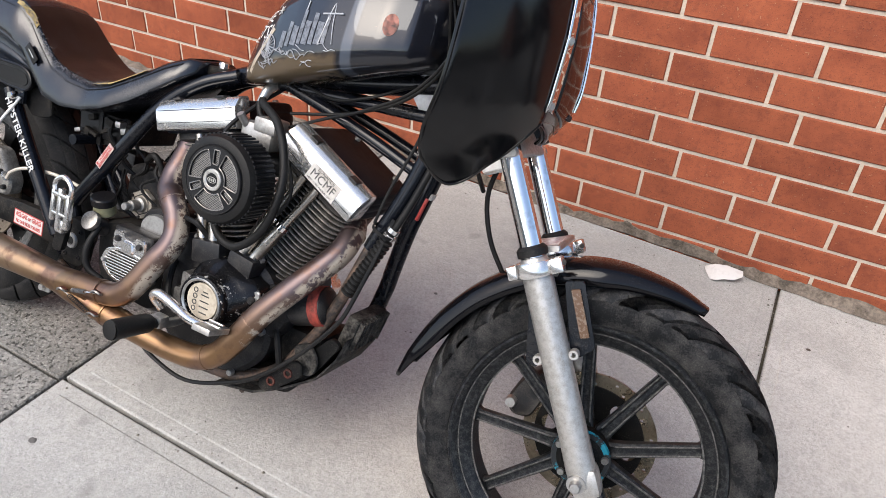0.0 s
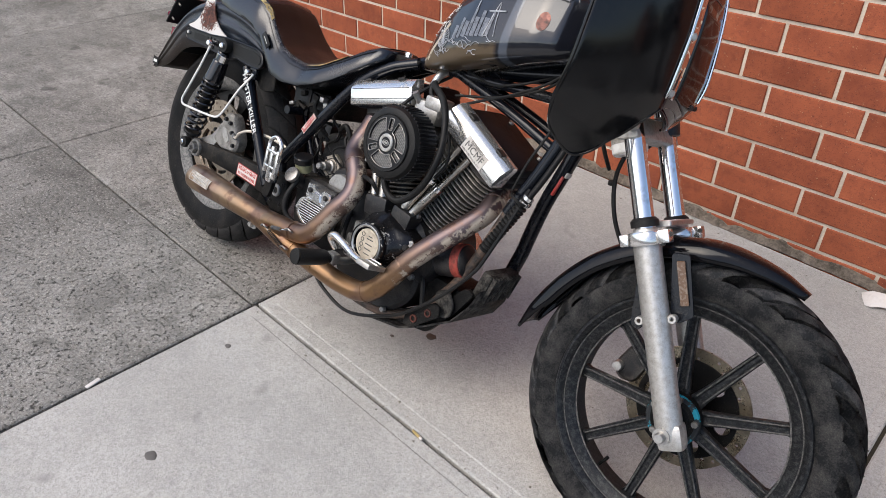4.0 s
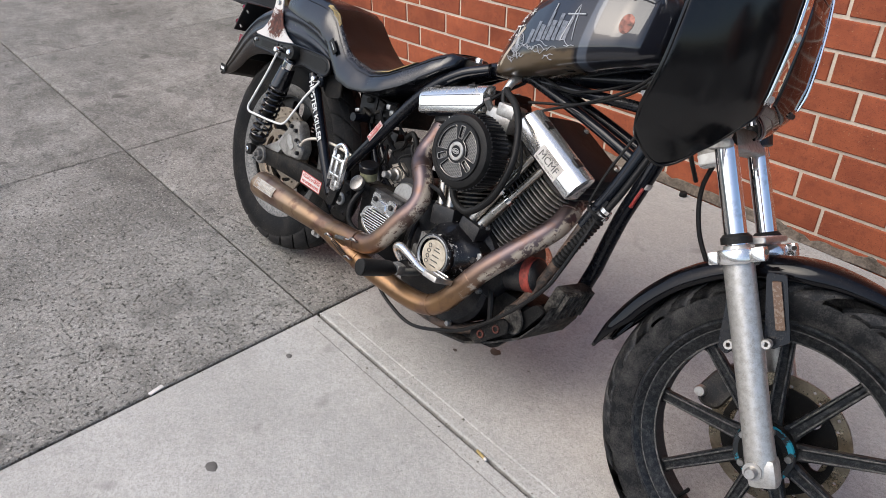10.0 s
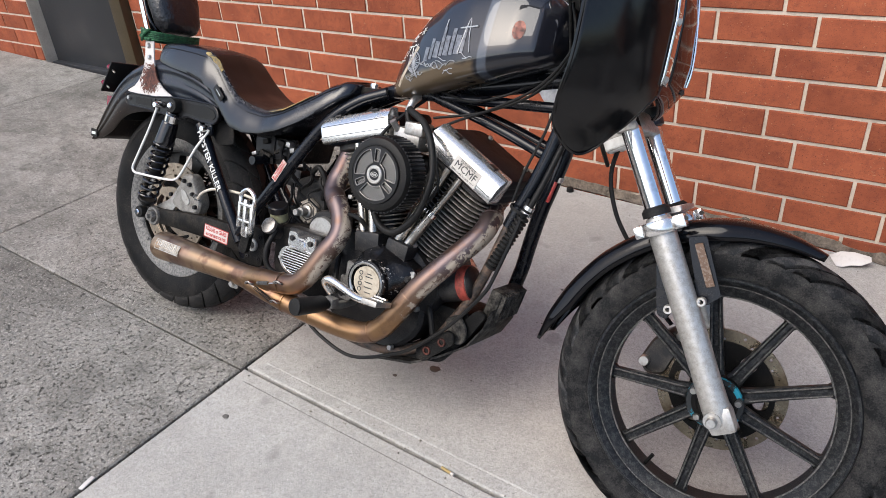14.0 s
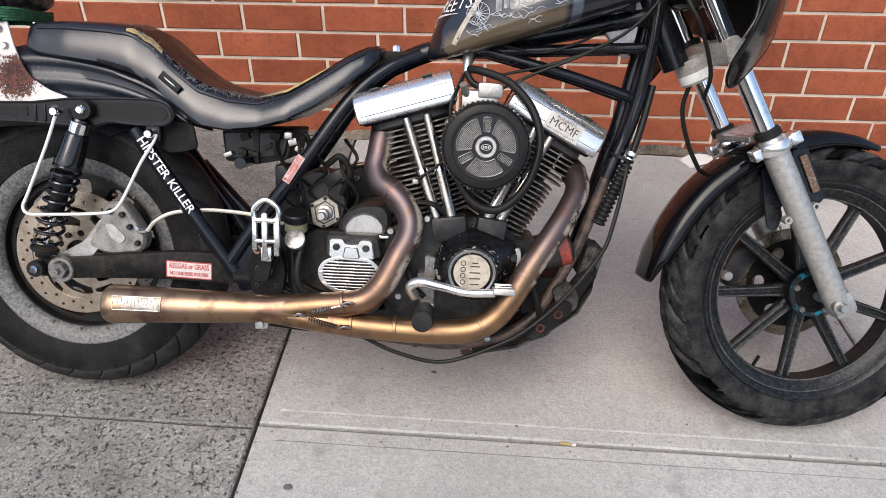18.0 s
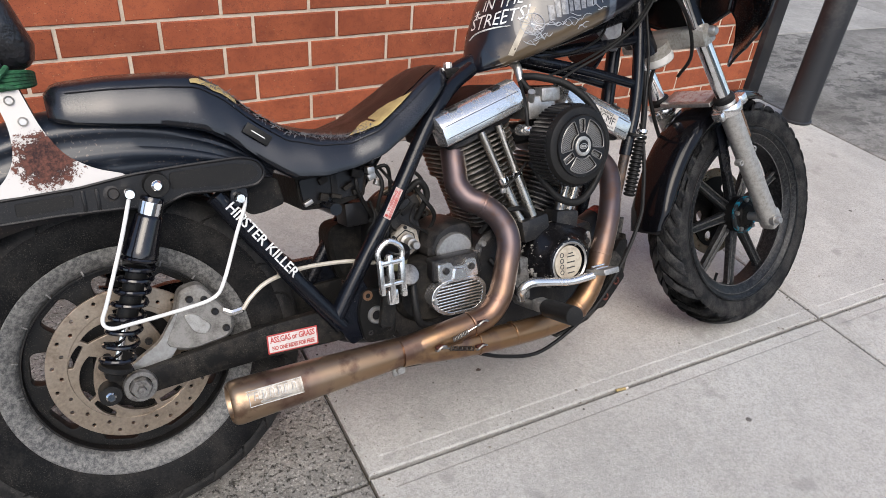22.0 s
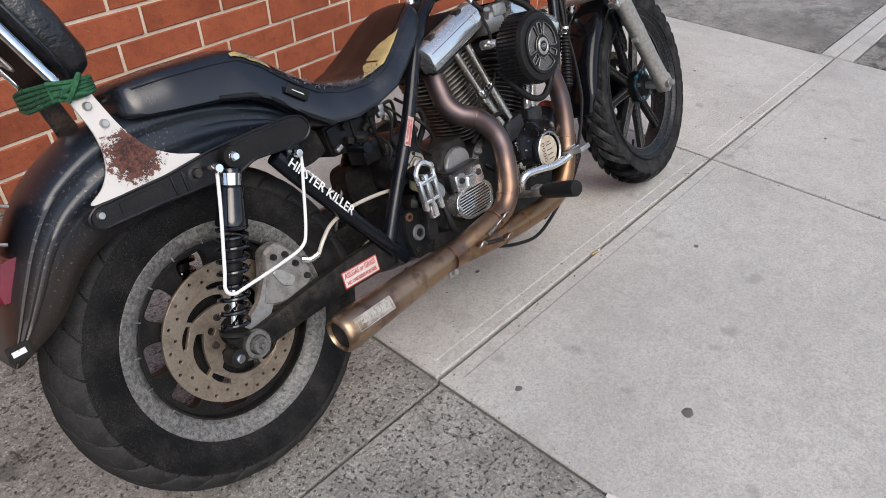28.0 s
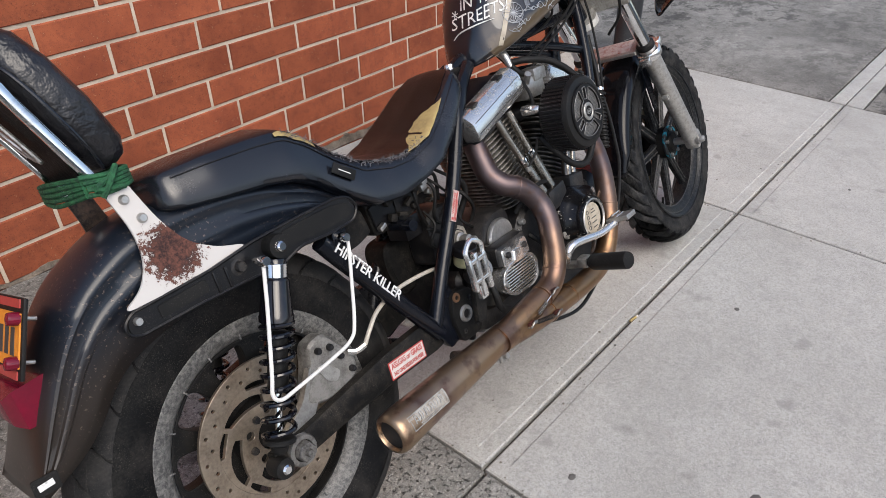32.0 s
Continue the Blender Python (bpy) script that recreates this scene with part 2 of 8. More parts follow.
def heat_stained():
    """Exhaust steel: bronze and gold, mauve-brown towards the ports; the forward side of the bends is flaking."""
    m = Nodes("exhaust_steel")
    sep = m.t.nodes.new("ShaderNodeSeparateXYZ")
    m.link(m.co, sep.inputs[0])
    tc = m.t.nodes.new("ShaderNodeTexCoord")
    facing = m.t.nodes.new("ShaderNodeSeparateXYZ")
    m.link(tc.outputs["Normal"], facing.inputs[0])
    n1, n2 = m.noise(9.0), m.noise(140.0)
    up = m.ramp(m.math("ADD", sep.outputs[2], m.math("MULTIPLY", n1, 0.12)), 0.36, 0.52)
    along = m.ramp(m.math("ADD", sep.outputs[0], m.math("MULTIPLY", n1, 0.2)), 0.36, 0.66)
    c = m.mix(along, (0.33, 0.235, 0.155), (0.255, 0.150, 0.078))
    c = m.mix(m.math("MULTIPLY", m.ramp(m.noise(7.0, 3.0), 0.5, 0.62), 0.6), c, (0.16, 0.095, 0.085))
    c = m.mix(up, c, (0.118, 0.090, 0.091))
    c = m.mix(m.math("MULTIPLY", m.ramp(m.noise(28.0, 5.0), 0.52, 0.66), 0.7), c, (0.13, 0.072, 0.05))
    fore = m.ramp(m.math("ADD", facing.outputs[0], m.math("MULTIPLY", n1, 0.5)), 0.70, 0.92)
    flake = m.math("MULTIPLY", m.ramp(m.noise(17.0, 7.0, 0.75), 0.455, 0.475), m.math("MULTIPLY", fore, m.ramp(sep.outputs[2], 0.315, 0.335)))
    c = m.mix(flake, c, m.mix(m.ramp(m.noise(60.0, 6.0, 0.8), 0.42, 0.46), (0.10, 0.055, 0.04), (0.40, 0.335, 0.265)))
    m.color(c)
    m.rough(m.math("ADD", m.math("ADD", n1, m.math("MULTIPLY", up, 0.35)), m.math("MULTIPLY", flake, 0.7)), 0.20, 0.50)
    m.link(m.math("SUBTRACT", 0.9, m.math("MULTIPLY", flake, 0.6)), m.b.inputs["Metallic"])
    m.bump(n2, 0.08, 0.001)
    return m.mat


def concrete(name, base, dark, grit, rough_bump, stain, pepper=0.5, pits=0.0, mottle=0.25, blotch=0.0):
    """Worn concrete: cloudy tone, fine sand, scattered dark and pale grains, stains."""
    m = Nodes(name)
    rnd = m.shifted()
    n1, n2, n3 = m.noise(1.4, 6.0, 0.65), m.noise(19.0, 6.0, 0.75), m.noise(320.0, 3.0)
    c = m.mix(m.ramp(n1, 0.38, 0.68), base, dark)
    c = m.mix(m.math("MULTIPLY", m.ramp(n2, 0.45, 0.75), 0.55), c, tuple(x * 0.82 for x in dark))
    c = m.mix(m.math("MULTIPLY", m.ramp(n3, 0.5, 0.72), 0.65), c, tuple(x * 0.5 for x in dark))
    v = m.node("ShaderNodeTexVoronoi", Scale=grit, Randomness=1.0)
    m.link(m.co, v.inputs["Vector"])
    sepc = m.t.nodes.new("ShaderNodeSeparateColor")
    m.link(v.outputs["Color"], sepc.inputs[0])
    core = m.ramp(v.outputs["Distance"], 0.42, 0.2)
    patchy = m.ramp(m.noise(6.0, 4.0), 0.35, 0.7)
    c = m.mix(m.math("MULTIPLY", m.math("MULTIPLY", m.ramp(sepc.outputs[0], 0.7, 0.95), core), 0.5 * pepper), c, tuple(min(0.8, x * 1.5) for x in base))
    c = m.mix(m.math("MULTIPLY", m.math("MULTIPLY", m.ramp(sepc.outputs[1], 0.78, 0.95), core), m.math("MINIMUM", m.math("MULTIPLY", patchy, pepper * 1.4), 1.0)), c, tuple(x * 0.4 for x in dark))
    n4 = m.noise(120.0, 4.0, 0.7)
    c = m.mix(m.math("MULTIPLY", m.ramp(n4, 0.46, 0.62), mottle), c, tuple(x * 0.62 for x in dark))
    hole = m.ramp(m.noise(92.0, 6.0, 0.72), 0.57, 0.63)
    if pits:
        c = m.mix(m.math("MULTIPLY", hole, pits), c, tuple(x * 0.25 for x in dark))
        c = m.mix(m.math("MULTIPLY", m.ramp(m.noise(130.0, 5.0, 0.7), 0.56, 0.64), pits * 0.55), c, tuple(min(0.7, x * 1.7) for x in base))
    spots = m.ramp(m.noise(8.0, 2.5, 0.45), 0.68, 0.74)
    c = m.mix(m.math("MULTIPLY", spots, stain), c, tuple(x * 0.5 for x in dark))
    blot = m.ramp(m.noise(2.3, 6.0, 0.7), 0.54, 0.72)
    c = m.mix(m.math("MULTIPLY", blot, stain * 0.9), c, tuple(x * 0.6 for x in dark))
    if blotch:
        grime = m.math("MULTIPLY", m.ramp(m.noise(6.0, 9.0, 0.82, (1.0, 1.6, 1.0)), 0.49, 0.55), m.ramp(m.noise(0.75, 3.0), 0.36, 0.60))
        c = m.mix(m.math("MULTIPLY", grime, blotch), c, tuple(x * 0.34 for x in dark))
        c = m.mix(m.math("MULTIPLY", m.ramp(m.noise(3.5, 8.0, 0.75), 0.58, 0.66), blotch * 0.5), c, tuple(min(0.6, x * 1.35) for x in base))
    tone = m.t.nodes.new("ShaderNodeHueSaturation")
    m.link(m.math("ADD", m.math("MULTIPLY", rnd, 0.1), 0.95), tone.inputs["Value"])
    m.link(c, tone.inputs["Color"])
    m.color(tone.outputs[0])
    m.rough(n2, 0.75, 0.95)
    m.bump(m.math("SUBTRACT", m.math("ADD", m.math("MULTIPLY", n3, 0.5), m.math("MULTIPLY", n4, 1.2)), m.math("MULTIPLY", hole, 1.5 * pits)), rough_bump, 0.003)
    m.set(Specular_IOR_Level=0.3)
    return m.mat


def brick_clay():
    m = Nodes("brick_clay")
    rnd = m.shifted()
    n1, n2, n3 = m.noise(7.0), m.noise(55.0, 5.0, 0.7), m.noise(300.0, 2.0)
    c = m.mix(m.ramp(n1, 0.35, 0.7), (0.345, 0.100, 0.048), (0.230, 0.063, 0.033))
    c = m.mix(m.math("MULTIPLY", m.ramp(n2, 0.50, 0.68), 0.6), c, (0.185, 0.052, 0.034))
    c = m.mix(m.math("MULTIPLY", m.ramp(m.noise(16.0, 8.0, 0.8), 0.52, 0.60), 0.28), c, (0.14, 0.042, 0.028))
    c = m.mix(m.math("MULTIPLY", m.ramp(n3, 0.60, 0.70), 0.7), c, (0.08, 0.028, 0.02))
    c = m.mix(m.math("MULTIPLY", m.ramp(m.noise(110.0, 3.0), 0.66, 0.70), 0.6), c, (0.42, 0.22, 0.12))
    tone = m.t.nodes.new("ShaderNodeHueSaturation")
    m.link(m.math("ADD", m.math("MULTIPLY", rnd, 0.30), 0.80), tone.inputs["Value"])
    m.link(c, tone.inputs["Color"])
    m.color(tone.outputs[0])
    m.rough(n2, 0.7, 0.9)
    m.bump(m.math("ADD", n2, n3), 0.6, 0.002)
    m.set(Specular_IOR_Level=0.12)
    return m.mat


M_pipe = heat_stained()
M_slab = concrete("pale_concrete", (0.464, 0.451, 0.423), (0.354, 0.342, 0.317), 300, 0.6, 0.42, 0.9, 0.2, 0.42)
M_rough_slab = concrete("rough_concrete", (0.335, 0.32, 0.293), (0.13, 0.124, 0.11), 150, 1.0, 0.6, 1.2, 0.85, 0.5, 0.35)
M_drive = concrete("stained_concrete", (0.31, 0.295, 0.27), (0.135, 0.127, 0.115), 200, 0.5, 0.6, 0.6, 0.35, 0.4, 0.85)
M_apron = concrete("apron_concrete", (0.36, 0.345, 0.32), (0.25, 0.24, 0.222), 220, 0.4, 0.4, 0.5, 0.15, 0.3, 0.25)
M_soil = concrete("joint_dirt", (0.08, 0.07, 0.05), (0.035, 0.03, 0.024), 300, 0.8, 0.5)
M_clay = brick_clay()
M_mortar = surf("mortar", (0.62, 0.535, 0.435), (0.41, 0.34, 0.265), (0.85, 0.95), big=9, fine=160, lo=0.35, hi=0.7, bump=0.5, dist=0.002)


# ---- mesh helpers ----
def mesh_of(verts, faces):
    bm = bmesh.new()
    vs = [bm.verts.new(v) for v in verts]
    for f in faces:
        try:
            bm.faces.new([vs[i] for i in f])
        except ValueError:
            pass
    return bm


def merge(*bms):
    out = bmesh.new()
    for bm in bms:
        me = bpy.data.meshes.new("tmp")
        bm.to_mesh(me)
        out.from_mesh(me)
        bm.free()
        bpy.data.meshes.remove(me)
    return out


def smooth_path(pts, n=6):
    pts = [Vector(p) for p in pts]
    if len(pts) < 3:
        return pts, [i for i in range(len(pts))]
    ext = [2 * pts[0] - pts[1], *pts, 2 * pts[-1] - pts[-2]]
    out, at = [], []
    for i in range(1, len(ext) - 2):
        a, b, c, d = ext[i - 1 : i + 3]
        for k in range(n):
            t = k / n
            out.append(0.5 * (2 * b + (c - a) * t + (2 * a - 5 * b + 4 * c - d) * t * t + (3 * b - a - 3 * c + d) * t**3))
            at.append(i - 1 + t)
    return out + [pts[-1]], at + [len(pts) - 1]


def loft(rings, caps=True, closed=True):
    n = len(rings[0])
    verts = [v for r in rings for v in r]
    faces = []
    for i in range(len(rings) - 1):
        for j in range(n if closed else n - 1):
            k = (j + 1) % n
            faces.append((i * n + j, i * n + k, (i + 1) * n + k, (i + 1) * n + j))
    if caps and closed:
        faces += [tuple(range(n))[::-1], tuple((len(rings) - 1) * n + j for j in range(n))]
    bm = mesh_of(verts, faces)
    bmesh.ops.recalc_face_normals(bm, faces=bm.faces)
    return bm


def tube(pts, r, seg=12, n=6, squash=1.0):
    """A round bar along the points; r may be a list, one for each point."""
    path, at = smooth_path(pts, n)
    rs = list(r) if isinstance(r, (list, tuple)) else [r] * len(pts)
    rings, up = [], None
    for i, p in enumerate(path):
        d = (path[min(i + 1, len(path) - 1)] - path[max(i - 1, 0)]).normalized()
        if up is None:
            up = Vector((0, 1, 0)) if abs(d.y) < 0.8 else Vector((0, 0, 1))
        up = (up - d * up.dot(d)).normalized()
        side = d.cross(up)
        k = min(int(at[i]), len(rs) - 2) if len(rs) > 1 else 0
        rad = rs[k] + (rs[k + 1] - rs[k]) * (at[i] - k) if len(rs) > 1 else rs[0]
        rings.append([p + rad * (math.cos(a) * up * squash + math.sin(a) * side) for a in (2 * math.pi * j / seg for j in range(seg))])
    return loft(rings)


def lathe(profile, centre, axis="y", seg=48, closed=False):
    """Turns a profile of (radius, height) round an axis through centre."""
    c = Vector(centre)
    ax = {"x": (Vector((0, 1, 0)), Vector((0, 0, 1)), Vector((1, 0, 0))), "y": (Vector((1, 0, 0)), Vector((0, 0, 1)), Vector((0, 1, 0))), "z": (Vector((1, 0, 0)), Vector((0, 1, 0)), Vector((0, 0, 1)))}
    if isinstance(axis, str):
        u, v, w = ax[axis]
    else:
        w = Vector(axis).normalized()
        u = w.cross(Vector((0, 1, 0)) if abs(w.y) < 0.8 else Vector((1, 0, 0))).normalized()
        v = w.cross(u)
    rings = [[c + r * (math.cos(a) * u + math.sin(a) * v) + h * w for a in (2 * math.pi * j / seg for j in range(seg))] for r, h in profile]
    if closed:
        rings.append(rings[0])
        bm = loft(rings, caps=False)
        bmesh.ops.remove_doubles(bm, verts=bm.verts, dist=1e-6)
        bmesh.ops.recalc_face_normals(bm, faces=bm.faces)
        return bm
    return loft(rings)


def box(c, s, bevel=0.003, turn=None):
    bm = bmesh.new()
    bmesh.ops.create_cube(bm, size=1.0)
    bmesh.ops.scale(bm, vec=s, verts=bm.verts)
    if bevel:
        bmesh.ops.bevel(bm, geom=list(bm.edges), offset=min(bevel, 0.45 * min(s)), segments=2, affect="EDGES", profile=0.6)
    if turn is not None:
        bmesh.ops.transform(bm, matrix=turn, verts=bm.verts)
    bmesh.ops.translate(bm, vec=c, verts=bm.verts)
    return bm


def rounded(poly, r, n=4):
    """A closed 2D polygon with rounded corners."""
    out, k = [], len(poly)
    for i in range(k):
        a, b, c = (Vector(poly[(i + j) % k]).to_2d() for j in (-1, 0, 1))
        u, v = (a - b), (c - b)
        d = min(r, 0.45 * u.length, 0.45 * v.length)
        p, q = b + u.normalized() * d, b + v.normalized() * d
        for j in range(n + 1):
            t = j / n
            out.append(tuple((1 - t) ** 2 * p + 2 * t * (1 - t) * b + t * t * q))
    return out


def slab_of(loop, y0, y1, bevel=0.002):
    """A plate: a loop in x and z, from y0 to y1, with eased edges."""
    b = bevel if abs(y1 - y0) > 2.2 * bevel else 0
    cx, cz = sum(p[0] for p in loop) / len(loop), sum(p[1] for p in loop) / len(loop)
    s = 1 if y1 > y0 else -1
    size = max(max(abs(p[0] - cx), abs(p[1] - cz)) for p in loop)
    k = 1 - b / size
    inner = [(cx + (x - cx) * k, cz + (z - cz) * k) for x, z in loop]
    rings = [[(x, y0, z) for x, z in inner], [(x, y0 + s * b, z) for x, z in loop], [(x, y1 - s * b, z) for x, z in loop], [(x, y1, z) for x, z in inner]] if b else [[(x, y0, z) for x, z in loop], [(x, y1, z) for x, z in loop]]
    return loft(rings)


def pierced(loops, y, thick, bevel=0.0008):
    """A plate in x and z with holes: the first loop is the outline."""
    cu = bpy.data.curves.new("outline", "CURVE")
    cu.dimensions, cu.fill_mode, cu.extrude, cu.bevel_depth = "2D", "BOTH", thick / 2, bevel
    for lp in loops:
        sp = cu.splines.new("POLY")
        sp.points.add(len(lp) - 1)
        for p, (x, z) in zip(sp.points, lp):
            p.co = (x, z, 0, 1)
        sp.use_cyclic_u = True
    ob = new("outline", cu)
    me = bpy.data.meshes.new_from_object(ob)
    bpy.data.objects.remove(ob)
    bpy.data.curves.remove(cu)
    me.transform(Matrix(((1, 0, 0, 0), (0, 0, -1, y), (0, 1, 0, 0), (0, 0, 0, 1))))
    bm = bmesh.new()
    bm.from_mesh(me)
    bpy.data.meshes.remove(me)
    return bm


def ring2d(cx, cz, r, n=14, a0=0.0):
    return [(cx + r * math.cos(a0 + 2 * math.pi * i / n), cz + r * math.sin(a0 + 2 * math.pi * i / n)) for i in range(n)]


def wording(text, size, m, depth=0.0006, shear=0.0, spacing=1.0, weight=0.0):
    cu = bpy.data.curves.new("words", "FONT")
    cu.body, cu.size, cu.extrude, cu.align_x, cu.align_y, cu.shear, cu.space_character = text, size, depth, "CENTER", "CENTER", shear, spacing
    cu.resolution_u, cu.offset = 2, weight
    ob = new("words", cu)
    me = bpy.data.meshes.new_from_object(ob)
    bpy.data.objects.remove(ob)
    bpy.data.curves.remove(cu)
    me.transform(m)
    bm = bmesh.new()
    bm.from_mesh(me)
    bpy.data.meshes.remove(me)
    return bm


def part(name, bm, material, parent=None, label="", sharp=38, flat=False):
    """Links a bmesh as one mesh object under a thing or a part."""
    me = bpy.data.meshes.new(name)
    bm.to_mesh(me)
    bm.free()
    me.materials.append(material)
    if not flat:
        me.polygons.foreach_set("use_smooth", [True] * len(me.polygons))
        me.set_sharp_from_angle(angle=radians(sharp))
    ob = new(name, me)
    if parent is not None:
        ob.parent = parent
    if label:
        ob["label"] = label
    return ob


def again(ob, m, parent=None):
    """Another object on the same mesh, moved by m."""
    o = new(ob.name.split(".")[0], ob.data)
    o.parent = parent if parent is not None else ob.parent
    o.matrix_basis = m
    return o


def thing(name, m, label, category, group=""):
    ob = new(name)
    ob.empty_display_size = 0.1
    ob.matrix_world = m
    return tagged(ob, label, category, group)


# ---- the pavement: falls gently along the wall and away from it ----
GA, GB, GC = 0.1041, -0.0332, 0.0117
WALL_Y, COURSE = 1.473, 0.1022
BRICK_L, LAP = 0.3021, 0.3413


def ground_z(x, y):
    return GA + GB * x + GC * y


def flagstone(x0, x1, y0, y1, top=0.0, thick=0.03, gap=0.005, ease=0.004, tooled=True):
    """A concrete slab with eased edges, laid to the fall."""
    x0, x1, y0, y1 = x0 + gap, x1 - gap, y0 + gap, y1 - gap
    def ring(d, h):
        return [(x, y, ground_z(x, y) + h) for x, y in ((x0 + d, y0 + d), (x1 - d, y0 + d), (x1 - d, y1 - d), (x0 + d, y1 - d))]
    if not tooled:
        return loft([ring(0, top - thick), ring(0, top - ease), ring(ease, top)])
    # a tooled margin a little below the face
    return loft([ring(0, top - thick), ring(0, top - ease - 0.001), ring(ease, top - 0.0015), ring(0.038, top - 0.0018), ring(0.042, top)])


far = 400.0
ground = tagged(part("ground", mesh_of([(x, y, ground_z(x, y) - 0.022) for x, y in ((-12, -12), (16, -12), (16, 7), (-12, 7))] + [(x, y, -1.5 - 0.0 * x) for x, y in ((-far, -far), (far, -far), (far, far), (-far, far))], [(0, 1, 2, 3), (4, 5, 1, 0), (5, 6, 2, 1), (6, 7, 3, 2), (7, 4, 0, 3)]), M_soil, flat=True), "grey-brown dirt and far ground under the paving", "ground", kind="structure")

pavement = tagged(new("pavement"), "pale concrete pavement slabs with dark joints beside the wall", "pavement", kind="structure")
X_JOINTS = [-5.6, -4.0, -2.4, -0.87, 0.588, 2.128, 3.572]
Y_JOINTS = [-3.05, -1.55, -0.034, 1.470]
FLAT_JOINT = -0.047
for i in range(len(X_JOINTS) - 1):
    for j in range(len(Y_JOINTS) - 1):
        m = M_rough_slab if i <= 3 else M_slab
        part("slab", flagstone(X_JOINTS[i], X_JOINTS[i + 1], *(FLAT_JOINT if y == -0.034 and i <= 3 else y for y in Y_JOINTS[j : j + 2]), gap=0.003 if i <= 3 else 0.005, tooled=i > 3), m, pavement, flat=True)

driveway = tagged(new("driveway"), "dark stained concrete driveway crossing with pale joint strips", "driveway", kind="structure")
D_JOINTS = [3.572, 6.655, 9.7, 13.0, 19.0]
for i in range(4):
    for a, b in ((-4.5, -0.12), (0.04, 2.375), (2.375, 9.0)):
        part("slab", flagstone(D_JOINTS[i], D_JOINTS[i + 1], a, b, tooled=False), M_apron if a > 2 else M_drive, driveway, flat=True)
    for a, b in ((-0.12, -0.037), (-0.037, 0.04)):
        part("joint_strip", flagstone(D_JOINTS[i], D_JOINTS[i + 1], a, b, top=0.001, gap=0.003, tooled=False), M_slab, driveway, flat=True)

# ---- the brick wall ----
W_X0, W_X1, W_TOP = -1.93, 3.45, 3.6
wall = tagged(part("wall_north", box(((W_X0 + W_X1) / 2, WALL_Y + 0.006 + 0.15, W_TOP / 2 - 0.2), (W_X1 - W_X0, 0.3, W_TOP + 0.4), 0), M_mortar, flat=True), "red brick wall with pale mortar joints", "wall", kind="structure")
BX0, BZ0, J = -0.4096, 0.7806, 0.0060
brick_meshes = {}


def brick_mesh(length):
    key = round(length, 3)
    if key not in brick_meshes:
        bm = box((0, 0.03, 0), (length, 0.06, COURSE - 2 * J), 0)
        front = [e for e in bm.edges if all(v.co.y < 0.01 for v in e.verts)]
        bmesh.ops.bevel(bm, geom=front, offset=0.003, segments=1, affect="EDGES")
        me = bpy.data.meshes.new("brick")
        bm.to_mesh(me)
        bm.free()
        me.materials.append(M_clay)
        brick_meshes[key] = me
    return brick_meshes[key]


def lay_bricks(x0, x1, owner, single, rows, seed):
    """Running bond laid with a third lap; the courses up to `single` are bricks of their own."""
    rng = random.Random(seed)
    high = []
    for row in range(-9, rows):
        z = BZ0 + COURSE * row
        c0 = int((x0 - BX0) / BRICK_L) - 2
        for c in range(c0, c0 + 24):
            a = BX0 + BRICK_L * (c - (LAP if row % 2 else 0)) + J
            b = a + BRICK_L - 2 * J
            a, b = max(a, x0 + 0.004), min(b, x1 - 0.004)
            if b - a < 0.02:
                continue
            place = Matrix.Translation(((a + b) / 2, WALL_Y + rng.uniform(-0.0012, 0.0012), z)) @ Euler((rng.gauss(0, 0.004), rng.gauss(0, 0.0025), rng.gauss(0, 0.003))).to_matrix().to_4x4()
            if row <= single:
                o = new("brick", brick_mesh(b - a))
                o.parent, o.matrix_basis = owner, place
            else:
                high.append((place, b - a))
    bm = bmesh.new()
    for place, length in high:
        k = len(bm.verts)
        bm.from_mesh(brick_mesh(length))
        bm.verts.ensure_lookup_table()
        bmesh.ops.transform(bm, matrix=place, verts=bm.verts[k:])
    o = part("upper_bricks", bm, M_clay, owner, flat=True)
    o["kind"] = "stuff"


# corner post at the wall's far end and bollard
M_post = surf("post_black", (0.018, 0.019, 0.022), (0.055, 0.052, 0.05), (0.4, 0.65), big=5, fine=60, lo=0.52, hi=0.72, bump=0.2)
M_bronze = surf("bronze_frame", (0.075, 0.055, 0.028), (0.05, 0.04, 0.025), (0.4, 0.55), 0.4)
post = tagged(part("corner_guard", box((3.45 + 0.045, WALL_Y + 0.05, 1.45), (0.088, 0.16, 3.1), 0.006), M_post), "dark grey steel guard on the wall's corner", "corner guard")
bx, by = 3.52, 1.165
bollard = tagged(part("bollard", lathe([(0.072, ground_z(bx, by) - 0.01), (0.072, ground_z(bx, by) + 0.035), (0.0695, ground_z(bx, by) + 0.05), (0.0695, 1.15), (0.06, 1.19), (0.03, 1.205), (0.001, 1.21)], (bx, by, 0), "z", 32), M_post), "black scuffed steel pipe bollard on the pavement", "bollard")
part("base_collar", lathe([(0.0735, 0.0), (0.079, 0.002), (0.080, 0.012), (0.0735, 0.016)], (bx, by, ground_z(bx, by)), "z", 32, True), M_post, bollard)
part("weld_ring", lathe([(0.070, 0.0), (0.0718, 0.002), (0.0718, 0.006), (0.070, 0.008)], (bx, by, 1.145), "z", 32, True), M_post, bollard)
door_jamb = tagged(part("door_1", box((W_X0 - 0.06, WALL_Y + 0.02, 1.1), (0.11, 0.14, 2.3), 0.005), M_bronze), "bronze metal door frame beside the brick wall", "door frame", kind="structure")
part("door_panel", box((W_X0 - 0.65, WALL_Y + 0.1, 1.3), (1.05, 0.05, 2.2), 0.004), M_post, door_jamb)
